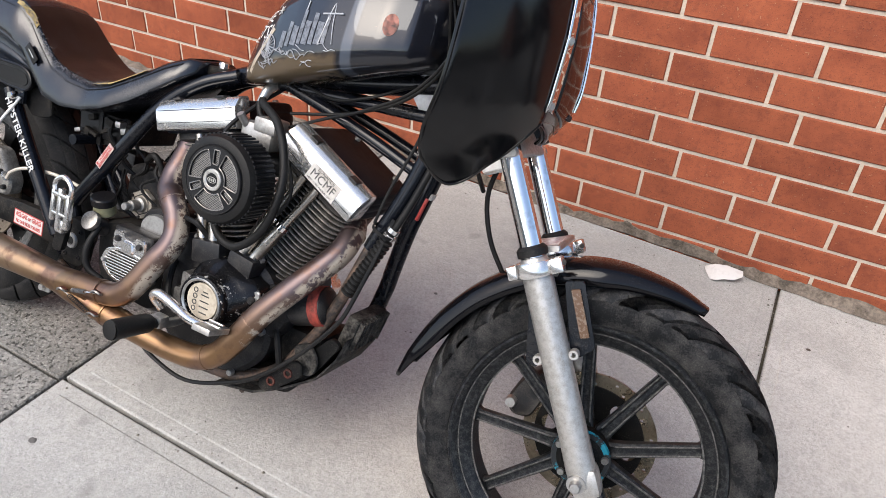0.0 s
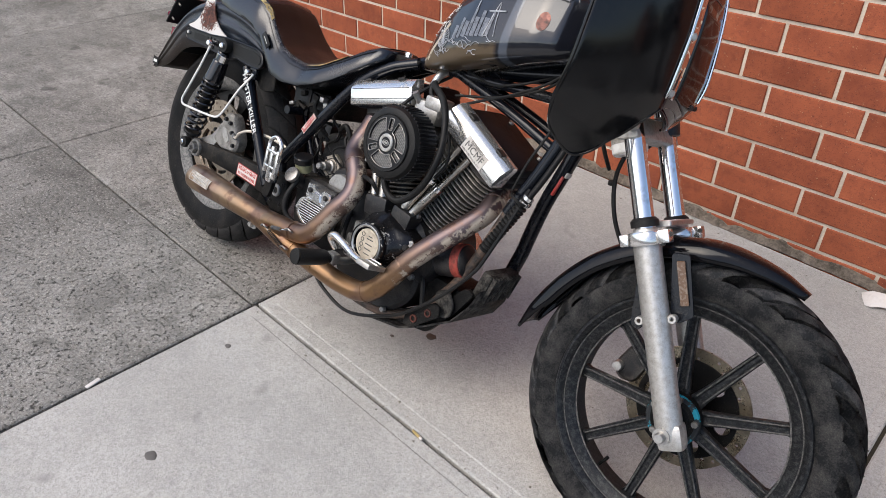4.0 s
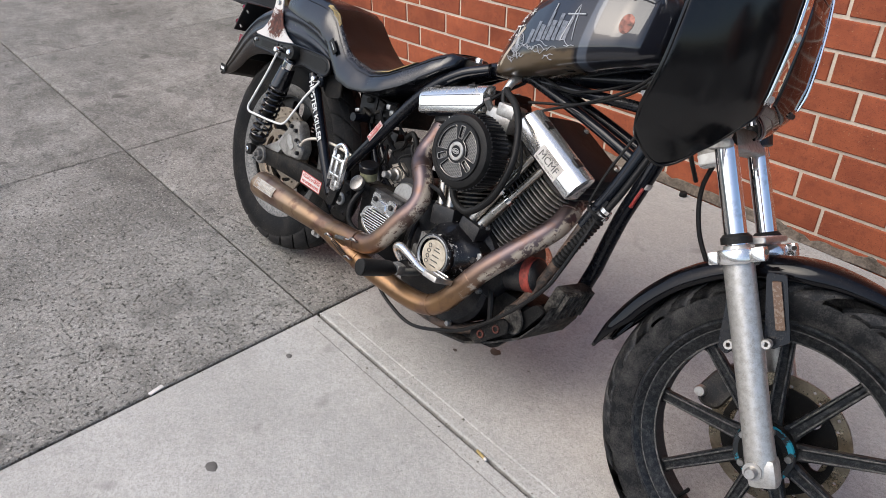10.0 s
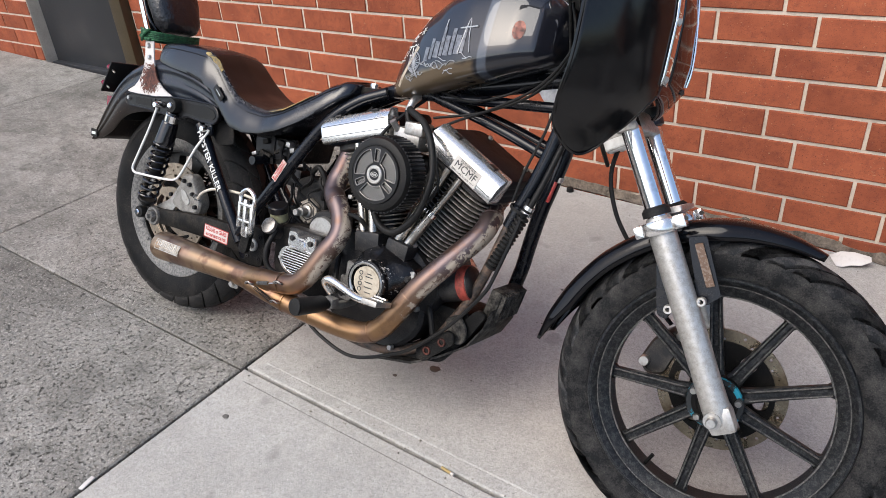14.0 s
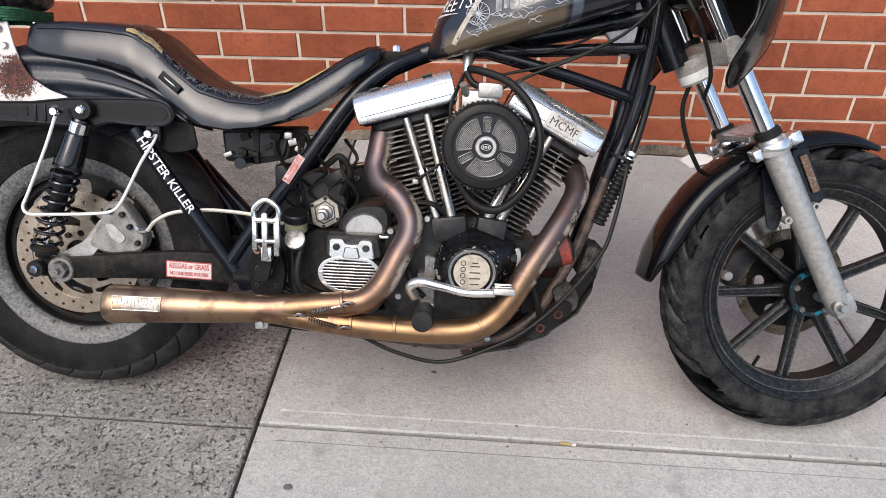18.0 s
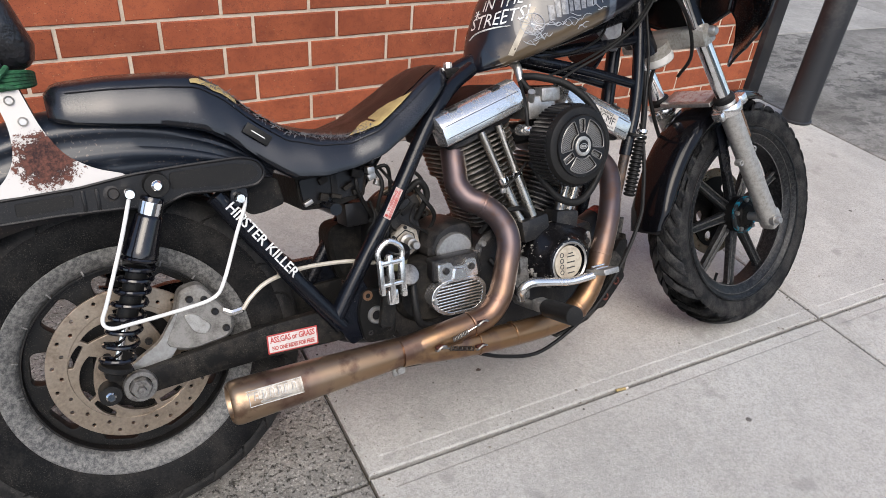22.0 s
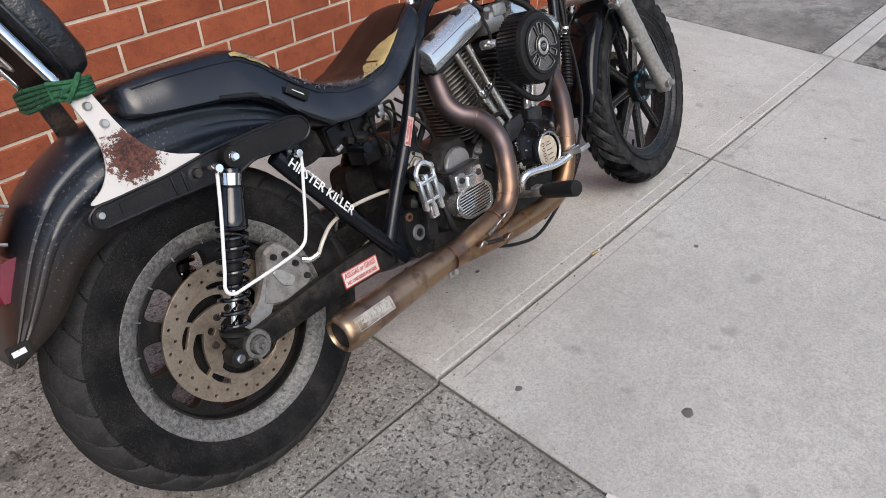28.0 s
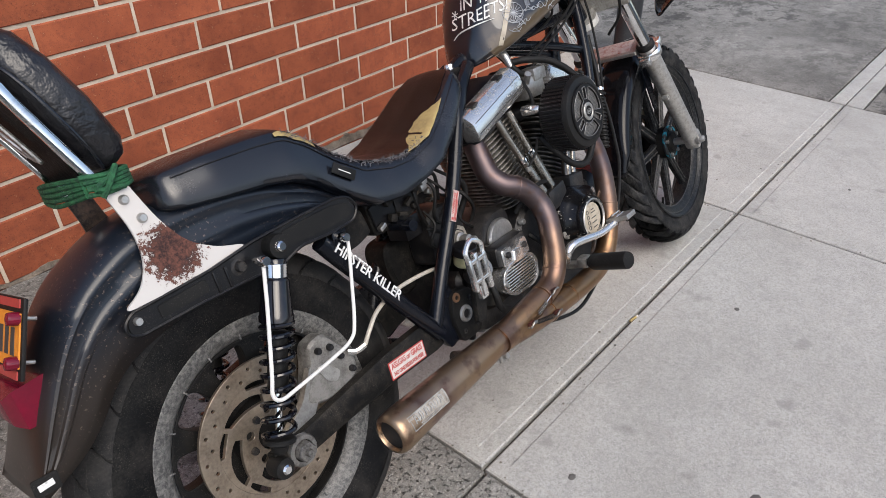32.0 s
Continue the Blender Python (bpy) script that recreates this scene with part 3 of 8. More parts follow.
part("threshold", box((W_X0 - 0.62, WALL_Y + 0.09, 0.17), (1.1, 0.12, 0.09), 0.006), M_post, door_jamb)
wall_2 = tagged(part("wall_west", box((W_X0 - 2.2, WALL_Y + 0.006 + 0.15, 1.5), (2.0, 0.3, 4.0), 0), M_mortar, flat=True), "red brick wall beyond the door", "wall", kind="structure")
lay_bricks(W_X0, W_X1, wall, 7, 28, 4)
lay_bricks(W_X0 - 3.2, W_X0 - 1.2, wall_2, 4, 24, 6)


def wall_foot():
    """Ragged mortar and dirt where the bricks meet the paving."""
    rng = random.Random(8)
    rings, h, d = [], 0.02, 0.012
    n = 220
    for i in range(n + 1):
        x = W_X0 + (W_X1 - W_X0) * i / n
        h = min(0.045, max(0.006, h + rng.gauss(0, 0.006)))
        d = min(0.030, max(0.004, d + rng.gauss(0, 0.004)))
        g = ground_z(x, WALL_Y)
        rings.append([(x, WALL_Y + 0.004, g + h), (x, WALL_Y - 0.002, g + h * 0.9), (x, WALL_Y - d * 0.45, g + h * 0.35), (x, WALL_Y - d, g + 0.0005), (x, WALL_Y + 0.004, g - 0.01)])
    return loft(rings)


M_foot = surf("foot_mortar", (0.20, 0.16, 0.125), (0.06, 0.048, 0.036), (0.85, 0.95), big=24, fine=120, lo=0.38, hi=0.62, bump=0.9, dist=0.004)
part("wall_foot", wall_foot(), M_foot, wall)


def grit(n, spots, seed, r0, r1):
    """Loose crumbs scattered over the paving."""
    rng = random.Random(seed)
    verts, faces = [], []
    for _ in range(n):
        x0, x1, y0, y1 = rng.choice(spots)
        x, y, r = rng.uniform(x0, x1), rng.uniform(y0, y1), rng.uniform(r0, r1) * rng.choice((0.6, 0.8, 1.0, 1.5))
        k, a0 = len(verts), rng.uniform(0, 6.28)
        z = ground_z(x, y)
        for j in range(5):
            a = a0 + 2 * math.pi * j / 5
            rr = r * rng.uniform(0.7, 1.2)
            verts.append((x + rr * math.cos(a), y + rr * math.sin(a), z - 0.0005))
        verts.append((x + 0.2 * r, y, z + r * rng.uniform(0.4, 0.9)))
        faces += [(k + j, k + (j + 1) % 5, k + 5) for j in range(5)]
    return mesh_of(verts, faces)


M_grit = surf("grit", (0.05, 0.042, 0.034), (0.20, 0.18, 0.15), (0.8, 0.95), big=9, fine=60, lo=0.4, hi=0.6, varied=True)
GRIT_SPOTS = [(0.6, 3.5, -0.02, 1.42), (0.6, 3.5, 1.36, 1.46), (0.6, 3.5, -0.06, -0.01), (0.57, 0.61, -1.0, 1.4), (-1.6, 0.58, -1.2, 1.4), (-1.6, 0.58, -1.2, 1.4), (2.10, 2.14, -1.0, 1.4), (0.4, 1.2, -0.1, 0.5)]
tagged(part("grit", grit(900, GRIT_SPOTS, 5, 0.0012, 0.0032), M_grit, flat=True), "dark crumbs of grit scattered over the concrete", "grit", kind="stuff")


# unseen wall added over the road, to close the place and shape reflections
street_wall = tagged(part("wall_south", box((3, -17.0, 0.4), (90, 0.6, 5.0), 0), M_slab, flat=True), "plain unseen wall added over the road to shape reflections", "wall", kind="structure")


# ---- the motorcycle: x forward, y to its left, z up in its own leaning plane; rear axle at z 0.33 ----
AXLE_Z, WHEELBASE = 0.33, 1.647
LEAN = Matrix(((0.99923, -0.03033, 0.02477, 0.1716), (0.01943, 0.93317, 0.35892, 0.0288), (-0.034, -0.35816, 0.93304, 0.1091), (0, 0, 0, 1)))
bike = thing("motorcycle", LEAN, "worn black custom motorcycle leaning on its side stand", "motorcycle")
FRONT = (WHEELBASE, 0, AXLE_Z)
RAKE = Vector((0.5, 0, -0.866))
STEER = Matrix.Translation((1.29, 0, 0.84)) @ Matrix.Rotation(radians(-4), 4, RAKE) @ Matrix.Translation((-1.29, 0, -0.84))


def steered(bm):
    bmesh.ops.transform(bm, matrix=STEER, verts=bm.verts)
    return bm


def lathe_rings(prof, c, seg):
    return [[(c[0] + r * math.cos(a), c[1] + y, c[2] + r * math.sin(a)) for a in (2 * math.pi * j / seg for j in range(seg))] for r, y in prof]


def tyre_profile(R, w, rim_r):
    h = R - rim_r
    return [(rim_r + 0.004, -0.36 * w), (rim_r + 0.012, -0.43 * w), (rim_r + 0.4 * h, -0.5 * w), (rim_r + 0.66 * h, -0.485 * w), (R - 0.2 * h, -0.42 * w), (R - 0.075 * h, -0.27 * w), (R - 0.012 * h, -0.10 * w), (R, 0)]


def tyre_mesh(c, R, w, rim_r):
    """The carcass; under the tread it lies lower, so that the grooves are open."""
    prof = [(q - 0.0065 * min(1.0, max(0.0, (q - rim_r - 0.52 * (R - rim_r)) / (0.2 * (R - rim_r)))), y) for q, y in tyre_profile(R, w, rim_r)]
    pp, _ = smooth_path([(r, y, 0) for r, y in prof + [(r, -y) for r, y in prof[-2::-1]]], 3)
    prof = [(p.x, p.y) for p in pp]
    return loft(lathe_rings(prof, c, 96), caps=False)


M_dusty = surf("dusty_rubber", (0.016, 0.0168, 0.0185), (0.085, 0.082, 0.079), (0.6, 0.85), big=24, fine=330, lo=0.42, hi=0.66, bump=0.5, spec=0.15, dust=0.5)
M_tread = surf("tread_rubber", (0.008, 0.0083, 0.0092), (0.034, 0.032, 0.030), (0.6, 0.85), big=18, fine=170, lo=0.42, hi=0.68, bump=0.4, spec=0.18, dust=0.3)


def tread_blocks(c, R, w, rim_r, n, rim, steer):
    """Raised rubber blocks with open grooves between them, swept back towards each shoulder."""
    half = tyre_profile(R, w, rim_r)
    pp, _ = smooth_path([(r, y, 0) for r, y in half + [(r, -y) for r, y in half[-2::-1]]], 3)
    prof = sorted((-p.y, p.x) for p in pp if p.y <= 0 and p.x > rim_r + 0.45 * (R - rim_r))
    step = 2 * math.pi / n
    for s in (-1, 1):
        for band, (y0, y1) in enumerate(((0.006, 0.22), (0.222, 0.36), (0.362, 0.485))):
            rings = []
            for t in (0, 0.04, 0.5, 0.96, 1.0):
                y = w * (y0 + (y1 - y0) * t)
                r = float(np.interp(y, [p[0] for p in prof], [p[1] for p in prof]))
                lean = 0.24 * (y / w / 0.455) ** 1.3 + (0.5 * step if s > 0 else 0)
                gap = ((0.0068 if band else 0.0036) if steer else (0.0036 if band else 0.0024)) / R
                row = []
                for k, up in ((0, -0.009), (0.012, 0.0012), (0.3, 0.0030 if steer else 0.0024), (0.7, 0.0030 if steer else 0.0024), (0.988, 0.0012), (1, -0.009)):
                    edge = -0.008 if t == 0 else (-0.002 if t == 1.0 and band < 2 else (-0.004 if t == 1.0 else 0.0))
                    a = lean + gap + (step - 2 * gap) * k
                    row.append((c[0] + (r + up + edge) * math.cos(a), c[1] + s * y, c[2] + (r + up + edge) * math.sin(a)))
                rings.append(row)
            bm = loft(rings, closed=False)
            first = part("tread_block", steered(bm) if steer else bm, M_dusty if steer else M_tread, rim)
            for k in range(1, n):
                turn = Matrix.Translation(c) @ Matrix.Rotation(-step * k, 4, "Y") @ Matrix.Translation([-v for v in c])
                again(first, STEER @ turn @ STEER.inverted() if steer else turn, rim)


def cast_spoke(c, a, r0, r1, w0, w1, t):
    """One I-section cast spoke from hub to rim at the angle a."""
    d, e = Vector((math.cos(a), 0, math.sin(a))), Vector((-math.sin(a), 0, math.cos(a)))
    rings = []
    for r, w, th in ((r0, w0 * 1.2, t), (r0 + 0.03, w0, t), (0.5 * (r0 + r1), 0.5 * (w0 + w1), t * 0.85), (r1 - 0.012, w1, t * 0.85), (r1 + 0.004, w1 * 1.7, t)):
        o = Vector(c) + d * r
        prof = [(-w, -0.6 * th), (-0.65 * w, -th), (-0.3 * w, -0.62 * th), (0.3 * w, -0.62 * th), (0.65 * w, -th), (w, -0.6 * th), (w, 0.6 * th), (0.65 * w, th), (0.3 * w, 0.62 * th), (-0.3 * w, 0.62 * th), (-0.65 * w, th), (-w, 0.6 * th)]
        rings.append([o + e * u + Vector((0, v, 0)) for u, v in prof])
    return loft(rings)


def rotor_loops(c, r_out, r_in, rows, n, slots=0):
    loops = [ring2d(c[0], c[2], r_out, 72), ring2d(c[0], c[2], r_in, 48)]
    for k in range(n):
        r = rows[k % len(rows)]
        loops.append(ring2d(c[0] + r * math.cos(2 * math.pi * k / n), c[2] + r * math.sin(2 * math.pi * k / n), 0.0042, 8))
    return loops


# front wheel: nine cast spokes
def front_wheel():
    c = FRONT
    rim = part("front_wheel", steered(lathe([(0.248, -0.042), (0.251, -0.046), (0.247, -0.05), (0.238, -0.046), (0.232, -0.036), (0.216, -0.030), (0.209, -0.022), (0.209, 0.022), (0.216, 0.030), (0.232, 0.036), (0.238, 0.046), (0.247, 0.05), (0.251, 0.046), (0.248, 0.042), (0.226, 0.028), (0.226, -0.028)], c, "y", 96, True)), M_rim, bike, "dull grey cast rim with chipped paint")
    part("tyre", steered(tyre_mesh(c, 0.3252, 0.105, 0.24)), M_dusty, rim, "black road tyre with curved tread grooves")
    tread_blocks(c, 0.3252, 0.105, 0.24, 40, rim, True)
    part("rim_edge", steered(lathe([(0.2505, -0.0465), (0.2485, -0.0512), (0.2435, -0.0507), (0.2445, -0.0462)], c, "y", 96, True)), M_rim, rim)
    for k in range(9):
        a = radians(64 + 40 * k)
        sp = part("spoke", steered(cast_spoke(c, a, 0.045, 0.212, 0.0135, 0.0112, 0.013)), M_rim, rim)
        for side in (-1, 1):
            part("worn_edge", steered(tube([(c[0] + r * math.cos(a) - side * w * 0.66 * math.sin(a), -th * 1.0, c[2] + r * math.sin(a) + side * w * 0.66 * math.cos(a)) for r, w, th in ((0.06, 0.0135, 0.0128), (0.13, 0.0123, 0.0111), (0.205, 0.0120, 0.0111))], 0.0017, 6, 2)), M_rimlip, sp)
    for rr, yy in ((0.2325, -0.0366), (0.2095, -0.0228)):
        part("worn_edge", steered(lathe([(rr - 0.0016, yy - 0.0012), (rr + 0.0016, yy - 0.0016), (rr + 0.0016, yy + 0.0005)], c, "y", 96, True)), M_rimlip, rim)
    part("hub", steered(lathe([(0.001, -0.05), (0.03, -0.05), (0.034, -0.045), (0.048, -0.042), (0.052, -0.036), (0.05, 0.03), (0.03, 0.05), (0.001, 0.05)], c, "y", 40)), M_webs, rim)
    part("hub_ring", steered(lathe([(0.038, -0.043), (0.052, -0.043), (0.054, -0.038), (0.052, -0.033), (0.038, -0.035)], c, "y", 40, True)), M_blue, rim, "hub ring with flaking turquoise paint")
    for k in range(5):
        a = radians(20 + 72 * k)
        part("hub_bolt", steered(lathe([(0.001, -0.05), (0.0062, -0.05), (0.007, -0.047), (0.007, -0.04), (0.001, -0.04)], (c[0] + 0.044 * math.cos(a), 0, c[2] + 0.044 * math.sin(a)), "y", 8)), M_alloy, rim)
    part("brake_disc", steered(pierced(rotor_loops(c, 0.128, 0.086, (0.097, 0.108, 0.118), 36), 0.062, 0.005)), M_brass, rim, "drilled steel brake disc, bronze-tinted")
    part("disc_carrier", steered(pierced([ring2d(c[0], c[2], 0.104, 48)] + [ring2d(c[0] + 0.078 * math.cos(radians(60 * k)), c[2] + 0.078 * math.sin(radians(60 * k)), 0.017, 16) for k in range(6)], 0.057, 0.005)), M_webs, rim)
    part("valve_stem", steered(tube([(c[0] - 0.10, -0.01, c[2] - 0.185), (c[0] - 0.088, -0.012, c[2] - 0.158)], 0.004, 8)), M_rubber, rim)


front_wheel()


# rear wheel: nine broad black spokes, pale dusty rim
def rear_wheel():
    c = (0, 0, AXLE_Z)
    rim = part("rear_wheel", lathe([(0.213, -0.055), (0.2175, -0.058), (0.214, -0.062), (0.200, -0.06), (0.186, -0.052), (0.178, -0.044), (0.175, -0.03), (0.175, 0.03), (0.178, 0.044), (0.186, 0.052), (0.200, 0.06), (0.214, 0.062), (0.2175, 0.058), (0.213, 0.055), (0.19, 0.04), (0.19, -0.04)], c, "y", 96, True), M_rimlip, bike, "pale dusty rim of the rear wheel")
    part("tyre", tyre_mesh(c, 0.3215, 0.138, 0.2), M_tyre, rim, "wide black rear tyre with tread grooves")
    tread_blocks(c, 0.3215, 0.138, 0.2, 26, rim, False)
    web = [ring2d(c[0], c[2], 0.178, 72), ring2d(c[0], c[2], 0.05, 36)]
    for k in range(9):
        web.append(rounded([(c[0] + q * math.cos(radians(14 + 40 * k + d)), c[2] + q * math.sin(radians(14 + 40 * k + d))) for q, d in ((0.095, -11), (0.135, -14), (0.166, -11), (0.166, 11), (0.135, 14), (0.095, 11))], 0.016, 4))
    part("wheel_web", pierced(web, -0.012, 0.024, 0.002), M_webs, rim, "black cast wheel centre with openings")
    part("hub", lathe([(0.001, -0.048), (0.045, -0.048), (0.06, -0.045), (0.064, -0.035), (0.064, 0.05), (0.045, 0.08), (0.001, 0.08)], c, "y", 40), M_webs, rim)
    part("rim_band", lathe([(0.1775, -0.0445), (0.1755, -0.03), (0.172, -0.03), (0.174, -0.0445)], c, "y", 80, True), M_webs, rim)
    for k in range(18):
        a = radians(20 * k + 6)
        part("rim_notch", box((c[0] + 0.183 * math.cos(a), -0.0525, c[2] + 0.183 * math.sin(a)), (0.010, 0.003, 0.003), 0.0008, Matrix.Rotation(-a, 4, "Y")), M_rimlip, rim)
    rotor = part("brake_disc", pierced(rotor_loops(c, 0.139, 0.106, (0.116, 0.1285), 36), -0.056, 0.006), M_rotor, rim, "drilled and slotted steel rear brake disc, browned")
    loops = [ring2d(c[0], c[2], 0.108, 60), ring2d(c[0], c[2], 0.03, 24)]
    for k in range(5):
        loops.append(ring2d(c[0] + 0.045 * math.cos(radians(72 * k + 10)), c[2] + 0.045 * math.sin(radians(72 * k + 10)), 0.0085, 12))
        arc = [(radians(72 * k + 12 + 58 * i / 10), 0.067 + 0.023 * i / 10, 0.0125 * math.sin(math.pi * (0.12 + 0.76 * i / 10)) ** 0.5) for i in range(11)]
        loops.append([(c[0] + (r + h) * math.cos(a), c[2] + (r + h) * math.sin(a)) for a, r, h in arc] + [(c[0] + (r - h) * math.cos(a), c[2] + (r - h) * math.sin(a)) for a, r, h in arc[::-1]])
    part("disc_carrier", steered(pierced([ring2d(c[0], c[2], 0.104, 48)] + [ring2d(c[0] + 0.078 * math.cos(radians(60 * k)), c[2] + 0.078 * math.sin(radians(60 * k)), 0.017, 16) for k in range(6)], 0.057, 0.005)), M_webs, rim)
    part("valve_stem", steered(tube([(c[0] - 0.10, -0.01, c[2] - 0.185), (c[0] - 0.088, -0.012, c[2] - 0.158)], 0.004, 8)), M_rubber, rim)


front_wheel()


# rear wheel: nine broad black spokes, pale dusty rim
def rear_wheel():
    c = (0, 0, AXLE_Z)
    rim = part("rear_wheel", lathe([(0.213, -0.055), (0.2175, -0.058), (0.214, -0.062), (0.200, -0.06), (0.186, -0.052), (0.178, -0.044), (0.175, -0.03), (0.175, 0.03), (0.178, 0.044), (0.186, 0.052), (0.200, 0.06), (0.214, 0.062), (0.2175, 0.058), (0.213, 0.055), (0.19, 0.04), (0.19, -0.04)], c, "y", 96, True), M_rimlip, bike, "pale dusty rim of the rear wheel")
    part("tyre", tyre_mesh(c, 0.3215, 0.138, 0.2), M_tyre, rim, "wide black rear tyre with tread grooves")
    tread_blocks(c, 0.3215, 0.138, 0.2, 26, rim, False)
    web = [ring2d(c[0], c[2], 0.178, 72), ring2d(c[0], c[2], 0.05, 36)]
    for k in range(9):
        web.append(rounded([(c[0] + q * math.cos(radians(14 + 40 * k + d)), c[2] + q * math.sin(radians(14 + 40 * k + d))) for q, d in ((0.095, -11), (0.135, -14), (0.166, -11), (0.166, 11), (0.135, 14), (0.095, 11))], 0.016, 4))
    part("wheel_web", pierced(web, -0.012, 0.024, 0.002), M_webs, rim, "black cast wheel centre with openings")
    part("hub", lathe([(0.001, -0.048), (0.045, -0.048), (0.06, -0.045), (0.064, -0.035), (0.064, 0.05), (0.045, 0.08), (0.001, 0.08)], c, "y", 40), M_webs, rim)
    part("rim_band", lathe([(0.1775, -0.0445), (0.1755, -0.03), (0.172, -0.03), (0.174, -0.0445)], c, "y", 80, True), M_webs, rim)
    for k in range(18):
        a = radians(20 * k + 6)
        part("rim_notch", box((c[0] + 0.183 * math.cos(a), -0.0525, c[2] + 0.183 * math.sin(a)), (0.010, 0.003, 0.003), 0.0008, Matrix.Rotation(-a, 4, "Y")), M_rimlip, rim)
    rotor = part("brake_disc", pierced(rotor_loops(c, 0.139, 0.106, (0.116, 0.1285), 36), -0.056, 0.006), M_rotor, rim, "drilled and slotted steel rear brake disc, browned")
    loops = [ring2d(c[0], c[2], 0.108, 60), ring2d(c[0], c[2], 0.03, 24)]
    for k in range(5):
        loops.append(ring2d(c[0] + 0.045 * math.cos(radians(72 * k + 10)), c[2] + 0.045 * math.sin(radians(72 * k + 10)), 0.0085, 12))
        arc = [(radians(72 * k + 12 + 58 * i / 10), 0.067 + 0.023 * i / 10, 0.0125 * math.sin(math.pi * (0.12 + 0.76 * i / 10)) ** 0.5) for i in range(11)]
        loops.append([(c[0] + (r + h) * math.cos(a), c[2] + (r + h) * math.sin(a)) for a, r, h in arc] + [(c[0] + (r - h) * math.cos(a), c[2] + (r - h) * math.sin(a)) for a, r, h in arc[::-1]])
        arc = [(radians(72 * k + 2 + 26 * i / 6), 0.092 + 0.008 * i / 6, 0.0066 * math.sin(math.pi * (0.15 + 0.7 * i / 6)) ** 0.5) for i in range(7)]
        loops.append([(c[0] + (r + h) * math.cos(a), c[2] + (r + h) * math.sin(a)) for a, r, h in arc] + [(c[0] + (r - h) * math.cos(a), c[2] + (r - h) * math.sin(a)) for a, r, h in arc[::-1]])
    part("disc_carrier", pierced(loops, -0.053, 0.008), M_rotor, rotor)
    for k in range(5):
        a = radians(72 * k + 46)
        part("disc_bolt", lathe([(0.001, -0.065), (0.006, -0.065), (0.007, -0.062), (0.007, -0.056), (0.001, -0.056)], (c[0] + 0.045 * math.cos(a), 0, c[2] + 0.045 * math.sin(a)), "y", 8), M_case, rotor)
    part("axle_nut", lathe([(0.001, -0.159), (0.0065, -0.159), (0.0075, -0.156), (0.0075, -0.150), (0.0165, -0.150), (0.018, -0.148), (0.018, -0.138), (0.0185, -0.137), (0.0185, -0.100), (0.001, -0.100)], (0.0, 0, 0.312), "y", 6), M_steel, rim)
    part("axle_washer", lathe([(0.019, -0.1385), (0.0265, -0.1385), (0.0285, -0.1345), (0.0285, -0.1295), (0.019, -0.1295)], (0.0, 0, 0.312), "y", 28, True), M_steel, rim)
    rim.matrix_basis = Matrix.Translation((0.012, 0.035, 0.008))


rear_wheel()


